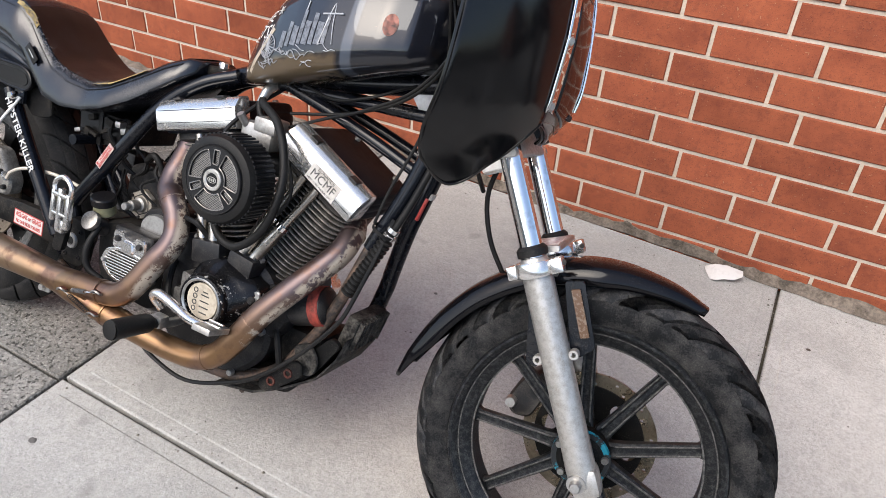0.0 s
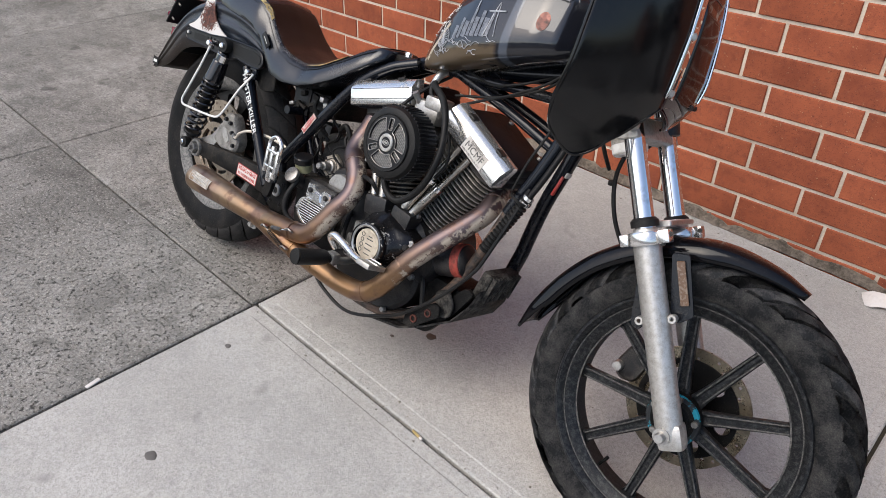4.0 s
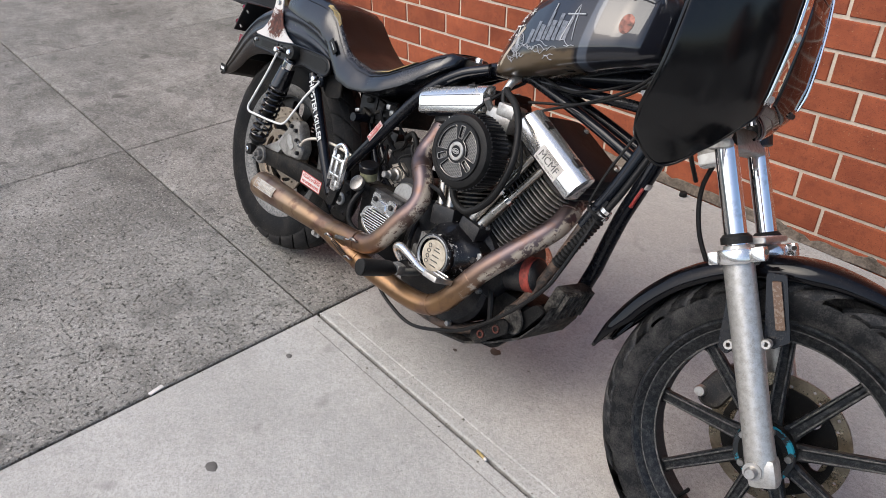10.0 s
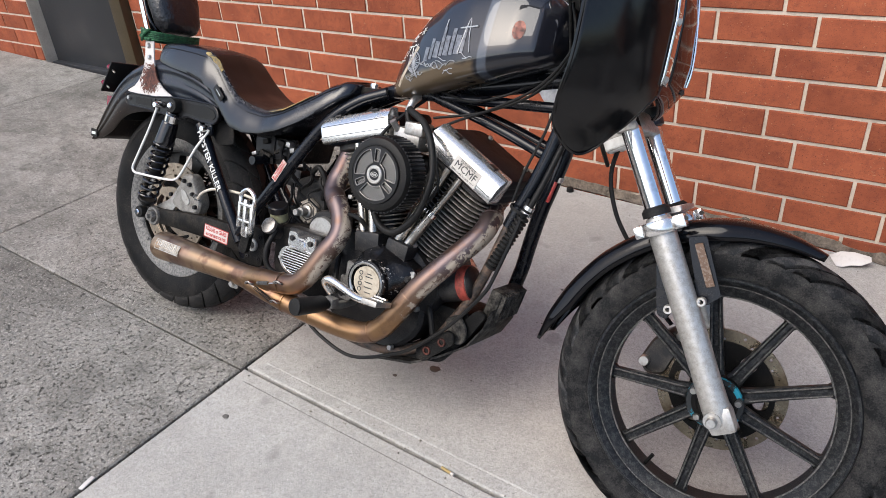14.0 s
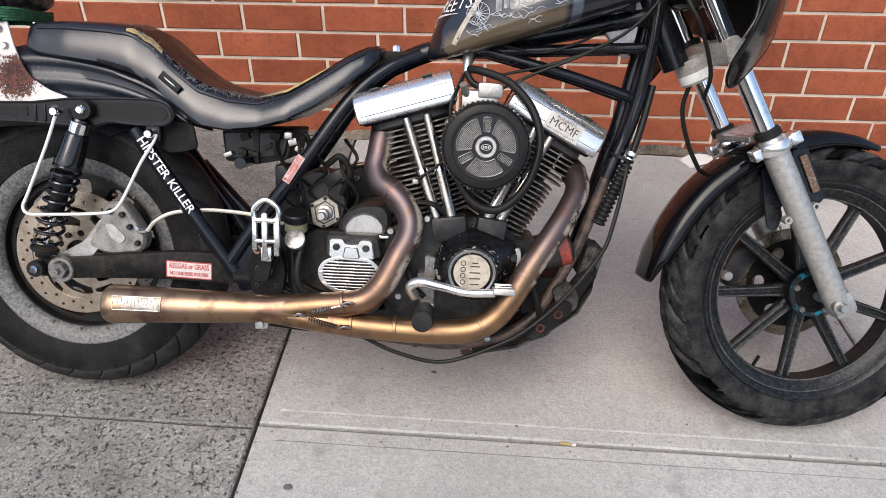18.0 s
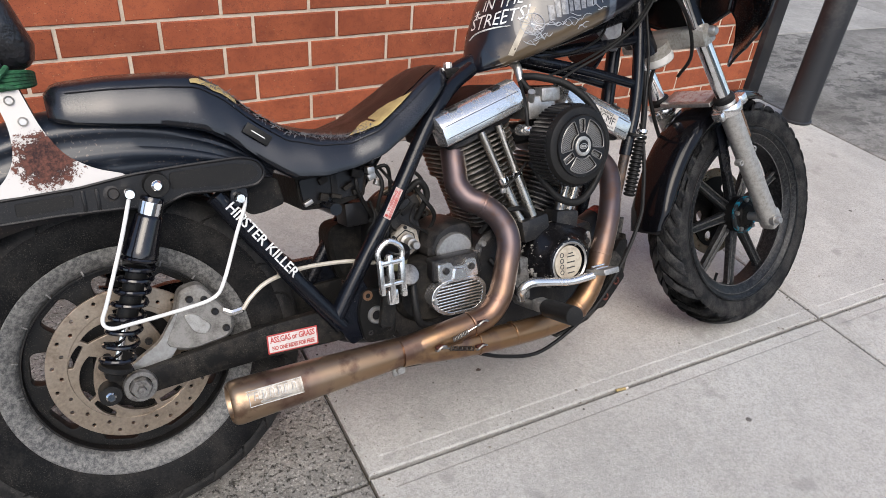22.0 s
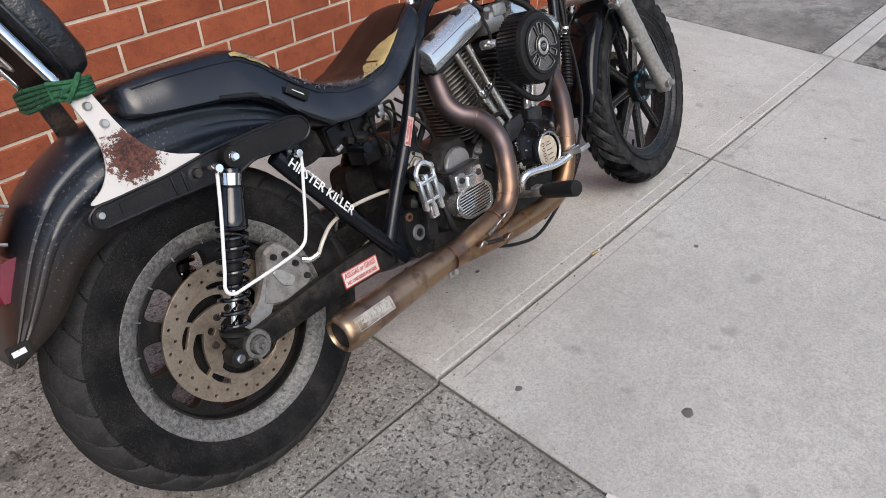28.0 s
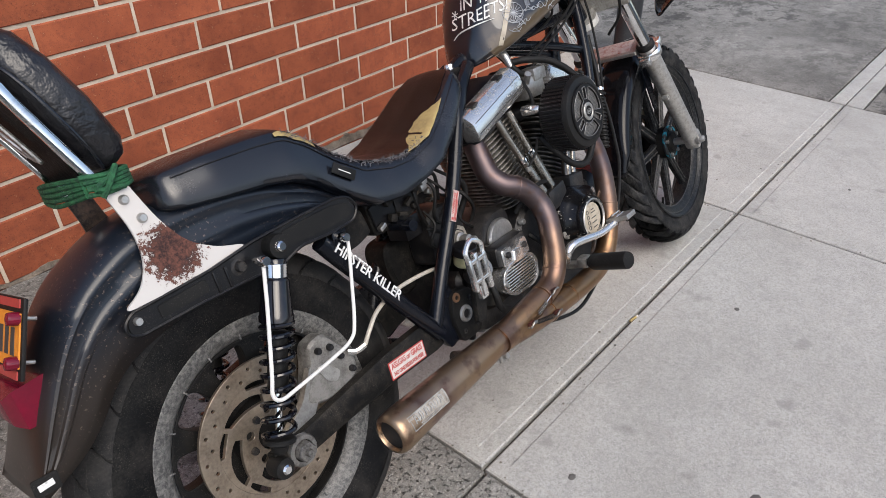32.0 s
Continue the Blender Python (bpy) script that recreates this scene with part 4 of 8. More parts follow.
# ---- frame ----
chassis = part("frame", merge(
    tube([(0.70, 0, 0.775), (0.80, 0, 0.815), (1.0, 0, 0.85), (1.23, 0, 0.90)], 0.021, 14),
    tube([(1.205, 0, 0.985), (1.30, 0, 0.80)], 0.029, 18)), M_frame, bike, "black painted tubular frame, scuffed")
for s in (-1, 1):
    part("seat_tube", tube([(0.76, 0.03 * s, 0.80), (0.69, 0.055 * s, 0.765), (0.62, 0.078 * s, 0.70), (0.53, 0.094 * s, 0.572), (0.43, 0.098 * s, 0.435), (0.37, 0.098 * s, 0.345)], 0.0155, 12), M_frame, chassis)
    under = [(1.03, 0.080, 0.262), (0.96, 0.088, 0.212), (0.87, 0.09, 0.193), (0.77, 0.09, 0.195), (0.5, 0.09, 0.225), (0.40, 0.10, 0.27)]
    if s < 0:
        part("downtube", tube([(x, q * s, z) for x, q, z in ((1.240, 0.030, 0.930), (1.230, 0.044, 0.834), (1.214, 0.055, 0.737), (1.193, 0.063, 0.660), (1.172, 0.066, 0.604), (1.160, 0.067, 0.568))], 0.0150, 12), M_frame, chassis)
        part("lower_downtube", tube([(x, q * s, z) for x, q, z in [(1.164, 0.067, 0.580), (1.150, 0.067, 0.535), (1.123, 0.067, 0.445), (1.099, 0.067, 0.382), (1.072, 0.070, 0.330)] + under], 0.0122, 12), M_corroded, chassis, "rust-flecked lower front frame tube")
    else:
        part("downtube", tube([(1.240, 0.03, 0.930), (1.229, 0.038, 0.834), (1.212, 0.040, 0.737), (1.196, 0.040, 0.660), (1.181, 0.046, 0.605), (1.168, 0.056, 0.545), (1.157, 0.068, 0.495), (1.147, 0.075, 0.44), (1.120, 0.080, 0.360)] + under, 0.0175, 12), M_frame, chassis)
    part("upper_rail", tube([(0.80, 0.03 * s, 0.805), (0.93, 0.038 * s, 0.815), (1.226, 0.042 * s, 0.835)], 0.0115, 10), M_frame, chassis)
    part("brace", tube([(0.90, 0.04 * s, 0.812), (1.069, 0.045 * s, 0.772), (1.210, 0.050 * s, 0.731)], 0.0115, 10), M_frame, chassis)
    stay = part("rear_stay", tube([(0.185, 0.096 * s, 0.625), (0.22, 0.097 * s, 0.57), (0.30, 0.098 * s, 0.455), (0.385, 0.098 * s, 0.335)], 0.0165, 12), M_frame, chassis)
    if s < 0:
        d = Vector((0.30 - 0.19, 0, 0.455 - 0.615)).normalized()
        up = Vector((d.z, 0, -d.x)) * -1
        m = Matrix((( d.x, up.x, 0, 0.252), (0, 0, -1, -0.1150), (d.z, up.z, 0, 0.535), (0, 0, 0, 1)))
        part("lettering", wording("HIPSTER KILLER", 0.026, m, 0.0008, spacing=1.0, weight=0.0003), M_lettering, stay, "white hand lettering HIPSTER KILLER")
    part("gusset", slab_of(rounded([(0.36, 0.36), (0.395, 0.40), (0.43, 0.44), (0.455, 0.37), (0.46, 0.31), (0.40, 0.29)], 0.012), 0.088 * s, 0.105 * s), M_frame, chassis)
    part("swingarm", loft([[(x, 0.083 * s + dy * s, zc + dz) for dy, dz in ((-0.009, -h), (0.010, -h), (0.013, -h + 0.005), (0.013, h - 0.005), (0.010, h), (-0.009, h), (-0.012, h - 0.005), (-0.012, -h + 0.005))] for x, zc, h in ((-0.035, 0.322, 0.02), (0.03, 0.322, 0.022), (0.1, 0.328, 0.024), (0.24, 0.338, 0.03), (0.37, 0.338, 0.034), (0.455, 0.346, 0.03))]), M_grimy, bike, "black swingarm coated in dirt")
part("pivot_mount", slab_of(rounded([(0.425, 0.29), (0.49, 0.29), (0.497, 0.345), (0.485, 0.395), (0.43, 0.40), (0.415, 0.35)], 0.016), -0.092, -0.116), M_grimy, chassis)
part("pivot_nut", lathe([(0.010, -0.1205), (0.0165, -0.1205), (0.0185, -0.117), (0.0185, -0.112), (0.010, -0.112)], (0.452, 0, 0.346), "y", 20, True), M_alloy, chassis, "worn steel ring in the pivot plate")
part("pivot_bolt", lathe([(0.001, -0.1175), (0.0085, -0.1175), (0.0095, -0.114), (0.001, -0.114)], (0.452, 0, 0.346), "y", 12), M_case, chassis)
for hx, hz, hr in ((0.438, 0.389, 0.0095), (0.476, 0.372, 0.0055), (0.436, 0.312, 0.005), (0.478, 0.312, 0.005)):
    part("plate_ring", lathe([(hr * 0.55, -0.1190), (hr, -0.1190), (hr * 1.1, -0.1155), (hr * 0.55, -0.1155)], (hx, 0, hz), "y", 16, True), M_copper if hr > 0.009 else M_case, chassis)
part("neck_gusset", slab_of(rounded([(1.04, 0.852), (1.14, 0.865), (1.19, 0.81), (1.205, 0.855), (1.215, 0.93), (1.12, 0.905)], 0.006), -0.012, 0.012), M_silver, chassis)

part("strut_gusset", slab_of(rounded([(0.190, 0.640), (0.204, 0.652), (0.300, 0.640), (0.309, 0.590), (0.272, 0.580), (0.246, 0.578), (0.218, 0.604)], 0.008, 3), -0.078, -0.085, 0.002), M_grimy, chassis, "black plate under the mudguard strut")

# ASS GAS or GRASS sticker on the swingarm
stk = part("sticker", slab_of(rounded([(0.236, 0.314), (0.334, 0.311), (0.335, 0.348), (0.237, 0.351)], 0.002), -0.0955, -0.0968, 0.0), M_red, bike, "red and white sticker")
part("sticker_panel", slab_of([(0.2385, 0.3165), (0.3316, 0.3136), (0.3326, 0.3455), (0.2395, 0.3484)], -0.0969, -0.0972, 0.0), M_paper, stk)
for txt, size, zz in (("ASS,GAS or GRASS", 0.0165, 0.3385), ("NO ONE RIDES FOR FREE", 0.0112, 0.3222)):
    m = Matrix(((0.70, 0, 0, 0.2856), (0, 0, -1, -0.0974), (-0.021, 1, 0, zz), (0, 0, 0, 1)))
    part("lettering", wording(txt, size, m, 0.0002, spacing=0.92, weight=0.0004), M_red, stk, "red letters")
WARN = Matrix(((0.53, 0, -0.848, 0.513), (0, 1, 0, -0.1085), (0.848, 0, 0.53, 0.560), (0, 0, 0, 1)))


def on_warn(bm):
    bmesh.ops.transform(bm, matrix=WARN, verts=bm.verts)
    return bm


warn = part("warning_sticker", on_warn(box((0, -0.0032, 0), (0.064, 0.0012, 0.0165), 0.0)), M_fadedred, chassis, "faded red and white warning sticker")
part("lettering", on_warn(wording("WARNING", 0.0088, Matrix(((1, 0, 0, 0.004), (0, 0, -1, -0.0039), (0, 1, 0, 0.0036), (0, 0, 0, 1))), 0.0003, weight=0.0002)), M_red, warn, "red heading")
part("print_bar", on_warn(box((-0.0265, -0.0040, 0.0036), (0.005, 0.0006, 0.006), 0)), M_red, warn)
for zz, w, dx in ((-0.0015, 0.054, 0.0), (-0.0037, 0.058, 0.0), (-0.0059, 0.040, -0.008)):
    part("print_bar", on_warn(box((dx, -0.0040, zz), (w, 0.0006, 0.0011), 0)), M_red, warn)


# ---- engine: a 45 degree V-twin with finned barrels ----
CRANK = Vector((0.855, 0, 0.315))


def squircle(w, l, p=4.0, n=32):
    out = []
    for i in range(n):
        a = 2 * math.pi * i / n
        ca, sa = math.cos(a), math.sin(a)
        out.append((math.copysign(abs(ca) ** (2 / p), ca) * l, math.copysign(abs(sa) ** (2 / p), sa) * w))
    return out


engine = part("engine", merge(
    slab_of(rounded([(0.70, 0.44), (0.78, 0.475), (0.93, 0.475), (1.0, 0.42), (1.0, 0.27), (0.93, 0.20), (0.77, 0.195), (0.70, 0.26)], 0.04), -0.10, 0.12, 0.01),
    slab_of(rounded([(0.49, 0.41), (0.70, 0.42), (0.72, 0.30), (0.68, 0.24), (0.52, 0.25), (0.49, 0.30)], 0.03), -0.08, 0.12, 0.01)), M_case, bike, "black V-twin engine with finned cylinders, oily and dusty")


def cylinder(tilt_deg, front):
    m = Matrix.Translation(CRANK) @ Matrix.Rotation(radians(tilt_deg), 4, "Y")

    def at(bm):
        bmesh.ops.transform(bm, matrix=m, verts=bm.verts)
        return bm

    barrel = part("cylinder", at(loft([[(x, y, z) for x, y in squircle(0.058, 0.058, 2.2)] for z in (0.13, 0.375)])), M_case, engine, "black finned cylinder barrel")
    bm = loft([[(x * k, y * k, z) for x, y in squircle(0.078, 0.080, 3.6, 28)] for k, z in ((0.985, -0.0019), (1.0, -0.0008), (1.0, 0.0008), (0.985, 0.0019))])
    fin = part("fin", bm, M_fin, barrel)
    steps = [0.165 + 0.0108 * k for k in range(12)] + [0.30 + 0.0112 * k for k in range(7)]
    for i, z in enumerate(steps):
        k = 0.93 + 0.07 * min(1, i / 11) if i < 12 else 1.14
        mm = m @ Matrix.Translation((0, 0, z)) @ Matrix.Diagonal((k, 1.0 if i < 12 else 1.08, 1, 1))
        if i == 0:
            fin.matrix_basis = mm
        else:
            again(fin, mm, barrel)
    base = part("head", at(loft([[(x * k, y * k, z) for x, y in squircle(0.088, 0.088, 5, 36)] for k, z in ((0.9, 0.36), (1.0, 0.366), (1.0, 0.378), (0.97, 0.381))])), M_case, engine)
    s = 1 if front else -1
    rock = part("rocker_cover", at(loft([[(x * kx, y * ky, z) for x, y in squircle(0.104, 0.100, 7, 44)] for kx, ky, z in ((0.97, 0.97, 0.379), (1.0, 1.0, 0.382), (1.0, 1.0, 0.3935), (0.985, 0.985, 0.3955), (0.985, 0.985, 0.399), (1.0, 1.0, 0.401), (1.0, 1.0, 0.4135), (0.985, 0.985, 0.4155), (0.985, 0.985, 0.419), (1.0, 1.0, 0.421), (0.995, 0.99, 0.432), (0.965, 0.95, 0.4385), (0.9, 0.88, 0.441))])), M_rocker, engine, "rocker box, black on top")
    trim_rings = []
    for x, k, dz in ((-0.104, 0.80, 0.002), (-0.101, 0.97, 0.0), (-0.090, 1.0, 0.0), (0.090, 1.0, 0.0), (0.101, 0.97, 0.0), (0.104, 0.80, 0.002)):
        trim_rings.append([(x, -0.070 + (q + 0.070) * k, 0.413 + (z - 0.413) * (0.82 if k < 0.9 else 1.0) + dz) for q, z in ((-0.070, 0.384), (-0.107, 0.384), (-0.1115, 0.387), (-0.1125, 0.392), (-0.1125, 0.423), (-0.1105, 0.428), (-0.097, 0.443), (-0.090, 0.447), (-0.070, 0.448))])
    part("rocker_trim", at(loft(trim_rings)), M_polish, rock, "polished alloy side of the rocker box")
    for zz in (0.3995, 0.4245):
        part("trim_seam", at(box((0, -0.1126, zz), (0.188, 0.0008, 0.0012), 0.0)), M_case, rock)
    for yy in (-0.075, 0.075):
        for xx in (-0.06, 0.06):
            part("cover_bolt", at(lathe([(0.001, 0.448), (0.006, 0.448), (0.007, 0.445), (0.007, 0.438), (0.001, 0.438)], (xx, yy, 0), "z", 10)), M_alloy, rock)
    for xx in (-0.055, 0.055):
        part("clamp_tab", at(box((xx, -0.088, 0.4475), (0.02, 0.022, 0.005), 0.0015)), M_case, rock)
    if front:
        lab = part("label_plate", at(box((0.018, -0.1131, 0.4070), (0.076, 0.0012, 0.036), 0.0)), M_sticker, rock, "white label with black lettering MCMF")
        for txt, size, dz in (("BONAFIDE", 0.0095, 0.0130), ("MCMF", 0.0235, 0.0), ("NEW YORK FUCKIN CITY", 0.0058, -0.0135)):
            lm = m @ Matrix(((1, 0, 0, 0.018), (0, 0, -1, -0.1139), (0, 1, 0, 0.4070 + dz), (0, 0, 0, 1)))
            part("lettering", wording(txt, size, lm, 0.0003, weight=0.0), M_ink, lab)
    return m


MR, MF = cylinder(-17, False), cylinder(27, True)

# pushrod tubes, each with its collar
M_rodtube = surf("tarnished_chrome", (0.42, 0.395, 0.355), (0.17, 0.145, 0.12), (0.26, 0.5), 1.0, big=30, fine=160, lo=0.45, hi=0.72, bump=0.05)
for lo, hi in (((0.814, -0.116, 0.462), (0.738, -0.090, 0.672)), ((0.842, -0.118, 0.470), (0.780, -0.092, 0.682)), ((0.910, -0.118, 0.470), (1.003, -0.092, 0.668)), ((0.932, -0.116, 0.462), (1.035, -0.090, 0.65))):
    a, b = Vector(lo), Vector(hi)
    rod = part("pushrod_tube", tube([a, a.lerp(b, 0.48), a.lerp(b, 0.5), a.lerp(b, 0.52), b], [0.0118, 0.0118, 0.0126, 0.0088, 0.0088], 14, 3), M_rodtube, engine, "tarnished chrome pushrod tube")
    part("collar", lathe([(0.0098, -0.006), (0.0140, -0.005), (0.0140, 0.005), (0.0098, 0.006)], a.lerp(b, 0.5), b - a, 14), M_chrome, rod)
part("zip_tie", tube([(0.766, -0.122, 0.551), (0.795, -0.128, 0.574), (0.828, -0.120, 0.600)], 0.0028, 8), M_rubber, engine)
part("tie_end", box((0.763, -0.123, 0.548), (0.012, 0.008, 0.010), 0.002), M_alloy, engine)
for x0 in (0.837, 0.922):
    part("tappet_block", box((x0, -0.112, 0.456), (0.072 if x0 < 0.9 else 0.062, 0.05, 0.05), 0.008, Matrix.Rotation(radians(-8 if x0 < 0.9 else 8), 4, "Y")), M_case, engine)
# cam cover with the round timer cover
def cam_shell():
    """The cover's pointed outline at the crankcase, drawn in to the round timer collar."""
    outline = rounded([(0.81, 0.40), (0.835, 0.44), (0.885, 0.464), (0.945, 0.445), (0.985, 0.425), (0.987, 0.385), (0.95, 0.335), (0.90, 0.303), (0.835, 0.322), (0.806, 0.36)], 0.02, 5)
    c = Vector((0.886, 0.378))
    rings = []
    for y, k in ((-0.095, 0.0), (-0.128, 0.0), (-0.136, 0.06), (-0.150, 0.55), (-0.162, 0.86), (-0.170, 1.0)):
        ring = []
        for p in outline:
            d = Vector(p) - c
            q = c + d.normalized() * 0.0555
            ring.append((p[0] + (q.x - p[0]) * k, y, p[1] + (q.y - p[1]) * k))
        rings.append(ring)
    return loft(rings)


cam_cover = part("cam_cover", cam_shell(), M_chipped, engine, "black cam cover with chipped paint", sharp=55)
part("bolt_ear", slab_of(rounded([(0.950, 0.415), (0.985, 0.426), (0.989, 0.386), (0.958, 0.376)], 0.010), -0.132, -0.139, 0.002), M_alloy, cam_cover)
part("cover_bolt", lathe([(0.001, -0.147), (0.006, -0.147), (0.0085, -0.144), (0.0085, -0.136), (0.001, -0.136)], (0.970, 0, 0.403), "y", 12), M_case, cam_cover)
part("cover_bolt", lathe([(0.001, -0.147), (0.005, -0.147), (0.0065, -0.144), (0.0065, -0.136), (0.001, -0.136)], (0.822, 0, 0.356), "y", 12), M_alloy, cam_cover)
timer = part("timer_cover", lathe([(0.055, -0.162), (0.055, -0.178), (0.052, -0.184), (0.046, -0.185), (0.044, -0.181), (0.044, -0.176), (0.001, -0.176)], (0.886, 0, 0.378), "y", 40), M_chipped, cam_cover)
part("timer_ring", lathe([(0.049, -0.183), (0.0455, -0.187), (0.042, -0.184), (0.0435, -0.181)], (0.886, 0, 0.378), "y", 40, True), M_alloy, timer, "worn bright rim")
face = part("timer_plate", lathe([(0.037, -0.176), (0.037, -0.180), (0.001, -0.180)], (0.886, 0, 0.378), "y", 32), M_beige, timer, "cream round plate with small black print")
for zz, w in ((0.398, 0.012), (0.391, 0.02), (0.378, 0.022), (0.366, 0.022), (0.354, 0.018)):
    part("print_bar", box((0.892, -0.1808, zz), (w, 0.0008, 0.0022), 0), M_ink, face)
for zz in (0.397, 0.384, 0.371, 0.358):
    part("print_dot", pierced([ring2d(0.868, zz, 0.0055, 14), ring2d(0.868, zz, 0.0038, 12)], -0.1806, 0.0006, 0), M_ink, face)
part("oil_pump", slab_of(rounded([(0.775, 0.30), (0.812, 0.30), (0.812, 0.395), (0.79, 0.40), (0.79, 0.36), (0.775, 0.36)], 0.006), -0.09, -0.135), M_steel, engine, "grey alloy oil pump")
ofil = part("oil_filter", lathe([(0.001, 0.084), (0.030, 0.084), (0.038, 0.078), (0.0405, 0.068), (0.0405, 0.004), (0.036, 0.0), (0.001, 0.0)], (1.022, -0.058, 0.392), (0.94, 0, 0.34), 32), M_case, engine, "black oil filter with a red band")
part("filter_band", lathe([(0.0395, 0.052), (0.0418, 0.053), (0.0418, 0.074), (0.0395, 0.076)], (1.022, -0.058, 0.392), (0.94, 0, 0.34), 32, True), M_redband, ofil, "faded red band")
part("filter_mount", slab_of(rounded([(0.955, 0.33), (0.965, 0.43), (1.02, 0.435), (1.035, 0.37), (1.01, 0.32)], 0.012, 3), -0.10, 0.02, 0.006), M_case, engine)
part("carburettor", merge(box((0.885, -0.065, 0.71), (0.075, 0.09, 0.05), 0.01), box((0.905, -0.09, 0.735), (0.05, 0.05, 0.03), 0.006), tube([(0.86, -0.1, 0.72), (0.85, -0.12, 0.745)], 0.008, 10)), M_alloy, engine, "dirty alloy carburettor")
part("intake", tube([(0.80, 0.0, 0.66), (0.89, -0.02, 0.65), (0.98, 0.0, 0.66)], 0.025, 14), M_case, engine)


# voltage regulator, ribbed hose and skid bracket between the front downtubes

part("reflector", box((1.204, 0.034, 0.651), (0.006, 0.022, 0.050), 0.001, Matrix.Rotation(radians(14), 4, "Y")), M_red, chassis, "red reflector strip")
part("reflector_edge", box((1.217, 0.034, 0.680), (0.005, 0.022, 0.012), 0.001, Matrix.Rotation(radians(14), 4, "Y")), M_sticker, chassis)
M_mud = surf("dried_mud", (0.014, 0.0135, 0.013), (0.085, 0.079, 0.070), (0.7, 0.95), big=40, fine=220, lo=0.44, hi=0.62, bump=0.8, dist=0.002, spec=0.1)
regulator = part("regulator", box((1.146, 0.010, 0.378), (0.030, 0.118, 0.072), 0.006, Matrix.Rotation(radians(12), 4, "Y")), M_mud, chassis, "finned regulator caked in dried mud")
for k in range(9):
    part("cooling_fin", box((1.164, -0.042 + 0.0128 * k, 0.375), (0.014, 0.0045, 0.068), 0.001, Matrix.Rotation(radians(12), 4, "Y")), M_mud, regulator)
skid = part("skid_bracket", loft([[(x, -w, z), (x, -w, z - 0.006), (x, 0.9 * w, z - 0.006), (x, 0.9 * w, z)] for x, w, z in ((1.158, 0.070, 0.372), (1.150, 0.084, 0.330), (1.122, 0.096, 0.282), (1.060, 0.106, 0.238), (0.995, 0.110, 0.202), (0.90, 0.110, 0.182))]), M_mud, chassis, "bent black bracket plate under the engine")
part("stand_plate", slab_of(rounded([(1.012, 0.222), (1.036, 0.221), (1.105, 0.285), (1.100, 0.308), (1.082, 0.312), (1.010, 0.248)], 0.006, 3), -0.112, -0.122, 0.002), M_grimy, skid, "rusty plate with two holes")
for x, z in ((1.075, 0.281), (1.040, 0.249)):
    part("bracket_eye", lathe([(0.0060, -0.125), (0.0098, -0.125), (0.0105, -0.121), (0.0105, -0.110), (0.0060, -0.110)], (x, 0, z), "y", 16, True), M_rusted, skid)
    part("eye_bore", lathe([(0.0064, -0.121), (0.0064, -0.1205), (0.001, -0.1205)], (x, 0, z), "y", 14), M_case, skid)
part("mount_tongue", slab_of(rounded([(1.060, 0.330), (1.095, 0.350), (1.122, 0.318), (1.118, 0.285), (1.095, 0.276), (1.075, 0.292)], 0.012, 4), -0.092, -0.100, 0.002), M_mud, skid, "rounded mounting tongue")
# ribbed hose down the right front tube
hose_a, hose_b = Vector((1.196, -0.082, 0.600)), Vector((1.146, -0.094, 0.472))
ribbed = []
for k in range(14):
    t0 = k / 14
    for dt, rad in ((0.0, 0.0105), (0.25 / 14, 0.0145), (0.6 / 14, 0.0145), (0.85 / 14, 0.0105)):
        ribbed.append((rad, (t0 + dt) * (hose_b - hose_a).length))
part("ribbed_hose", lathe([(0.001, 0.0)] + ribbed + [(0.001, (hose_b - hose_a).length)], hose_a, hose_b - hose_a, 18), M_rubber, chassis, "black ribbed hose, dusty")
for k in range(2):
    part("hose_clamp", lathe([(0.0105, -0.0045), (0.0125, -0.004), (0.0125, 0.004), (0.0105, 0.0045)], hose_a + (hose_a - hose_b) * (0.06 + 0.10 * k), hose_b - hose_a, 14, True), M_polish, chassis, "bright hose clamp")
part("hose_neck", tube([hose_a, hose_a + (hose_a - hose_b) * 0.22, (1.222, -0.070, 0.68), (1.240, -0.055, 0.76)], 0.0072, 10), M_rubber, chassis)


# ---- air cleaner ----
AC = (0.897, 0, 0.632)
air = part("air_cleaner", lathe([(0.001, -0.135), (0.066, -0.135), (0.075, -0.14), (0.083, -0.15), (0.083, -0.205), (0.078, -0.216), (0.070, -0.219), (0.064, -0.219), (0.062, -0.216), (0.001, -0.216)], AC, "y", 64), M_rubber, bike, "round black air cleaner with mesh windows")
for k in range(56):
    a = 2 * math.pi * k / 56
    rib = part("pleat", tube([(AC[0] + 0.0832 * math.cos(a), -0.15, AC[2] + 0.0832 * math.sin(a)), (AC[0] + 0.0832 * math.cos(a), -0.206, AC[2] + 0.0832 * math.sin(a))], 0.0030, 6, 1), M_plastic, air) if k == 0 else again(rib, Matrix.Translation(AC) @ Matrix.Rotation(-a, 4, "Y") @ Matrix.Translation([-v for v in AC]), air)


def wedge(a0, a1, r0, r1, n=10):
    arc = [radians(a0 + (a1 - a0) * i / n) for i in range(n + 1)]
    return [(AC[0] + r1 * math.cos(a), AC[2] + r1 * math.sin(a)) for a in arc] + [(AC[0] + r0 * math.cos(a), AC[2] + r0 * math.sin(a)) for a in arc[::-1]]


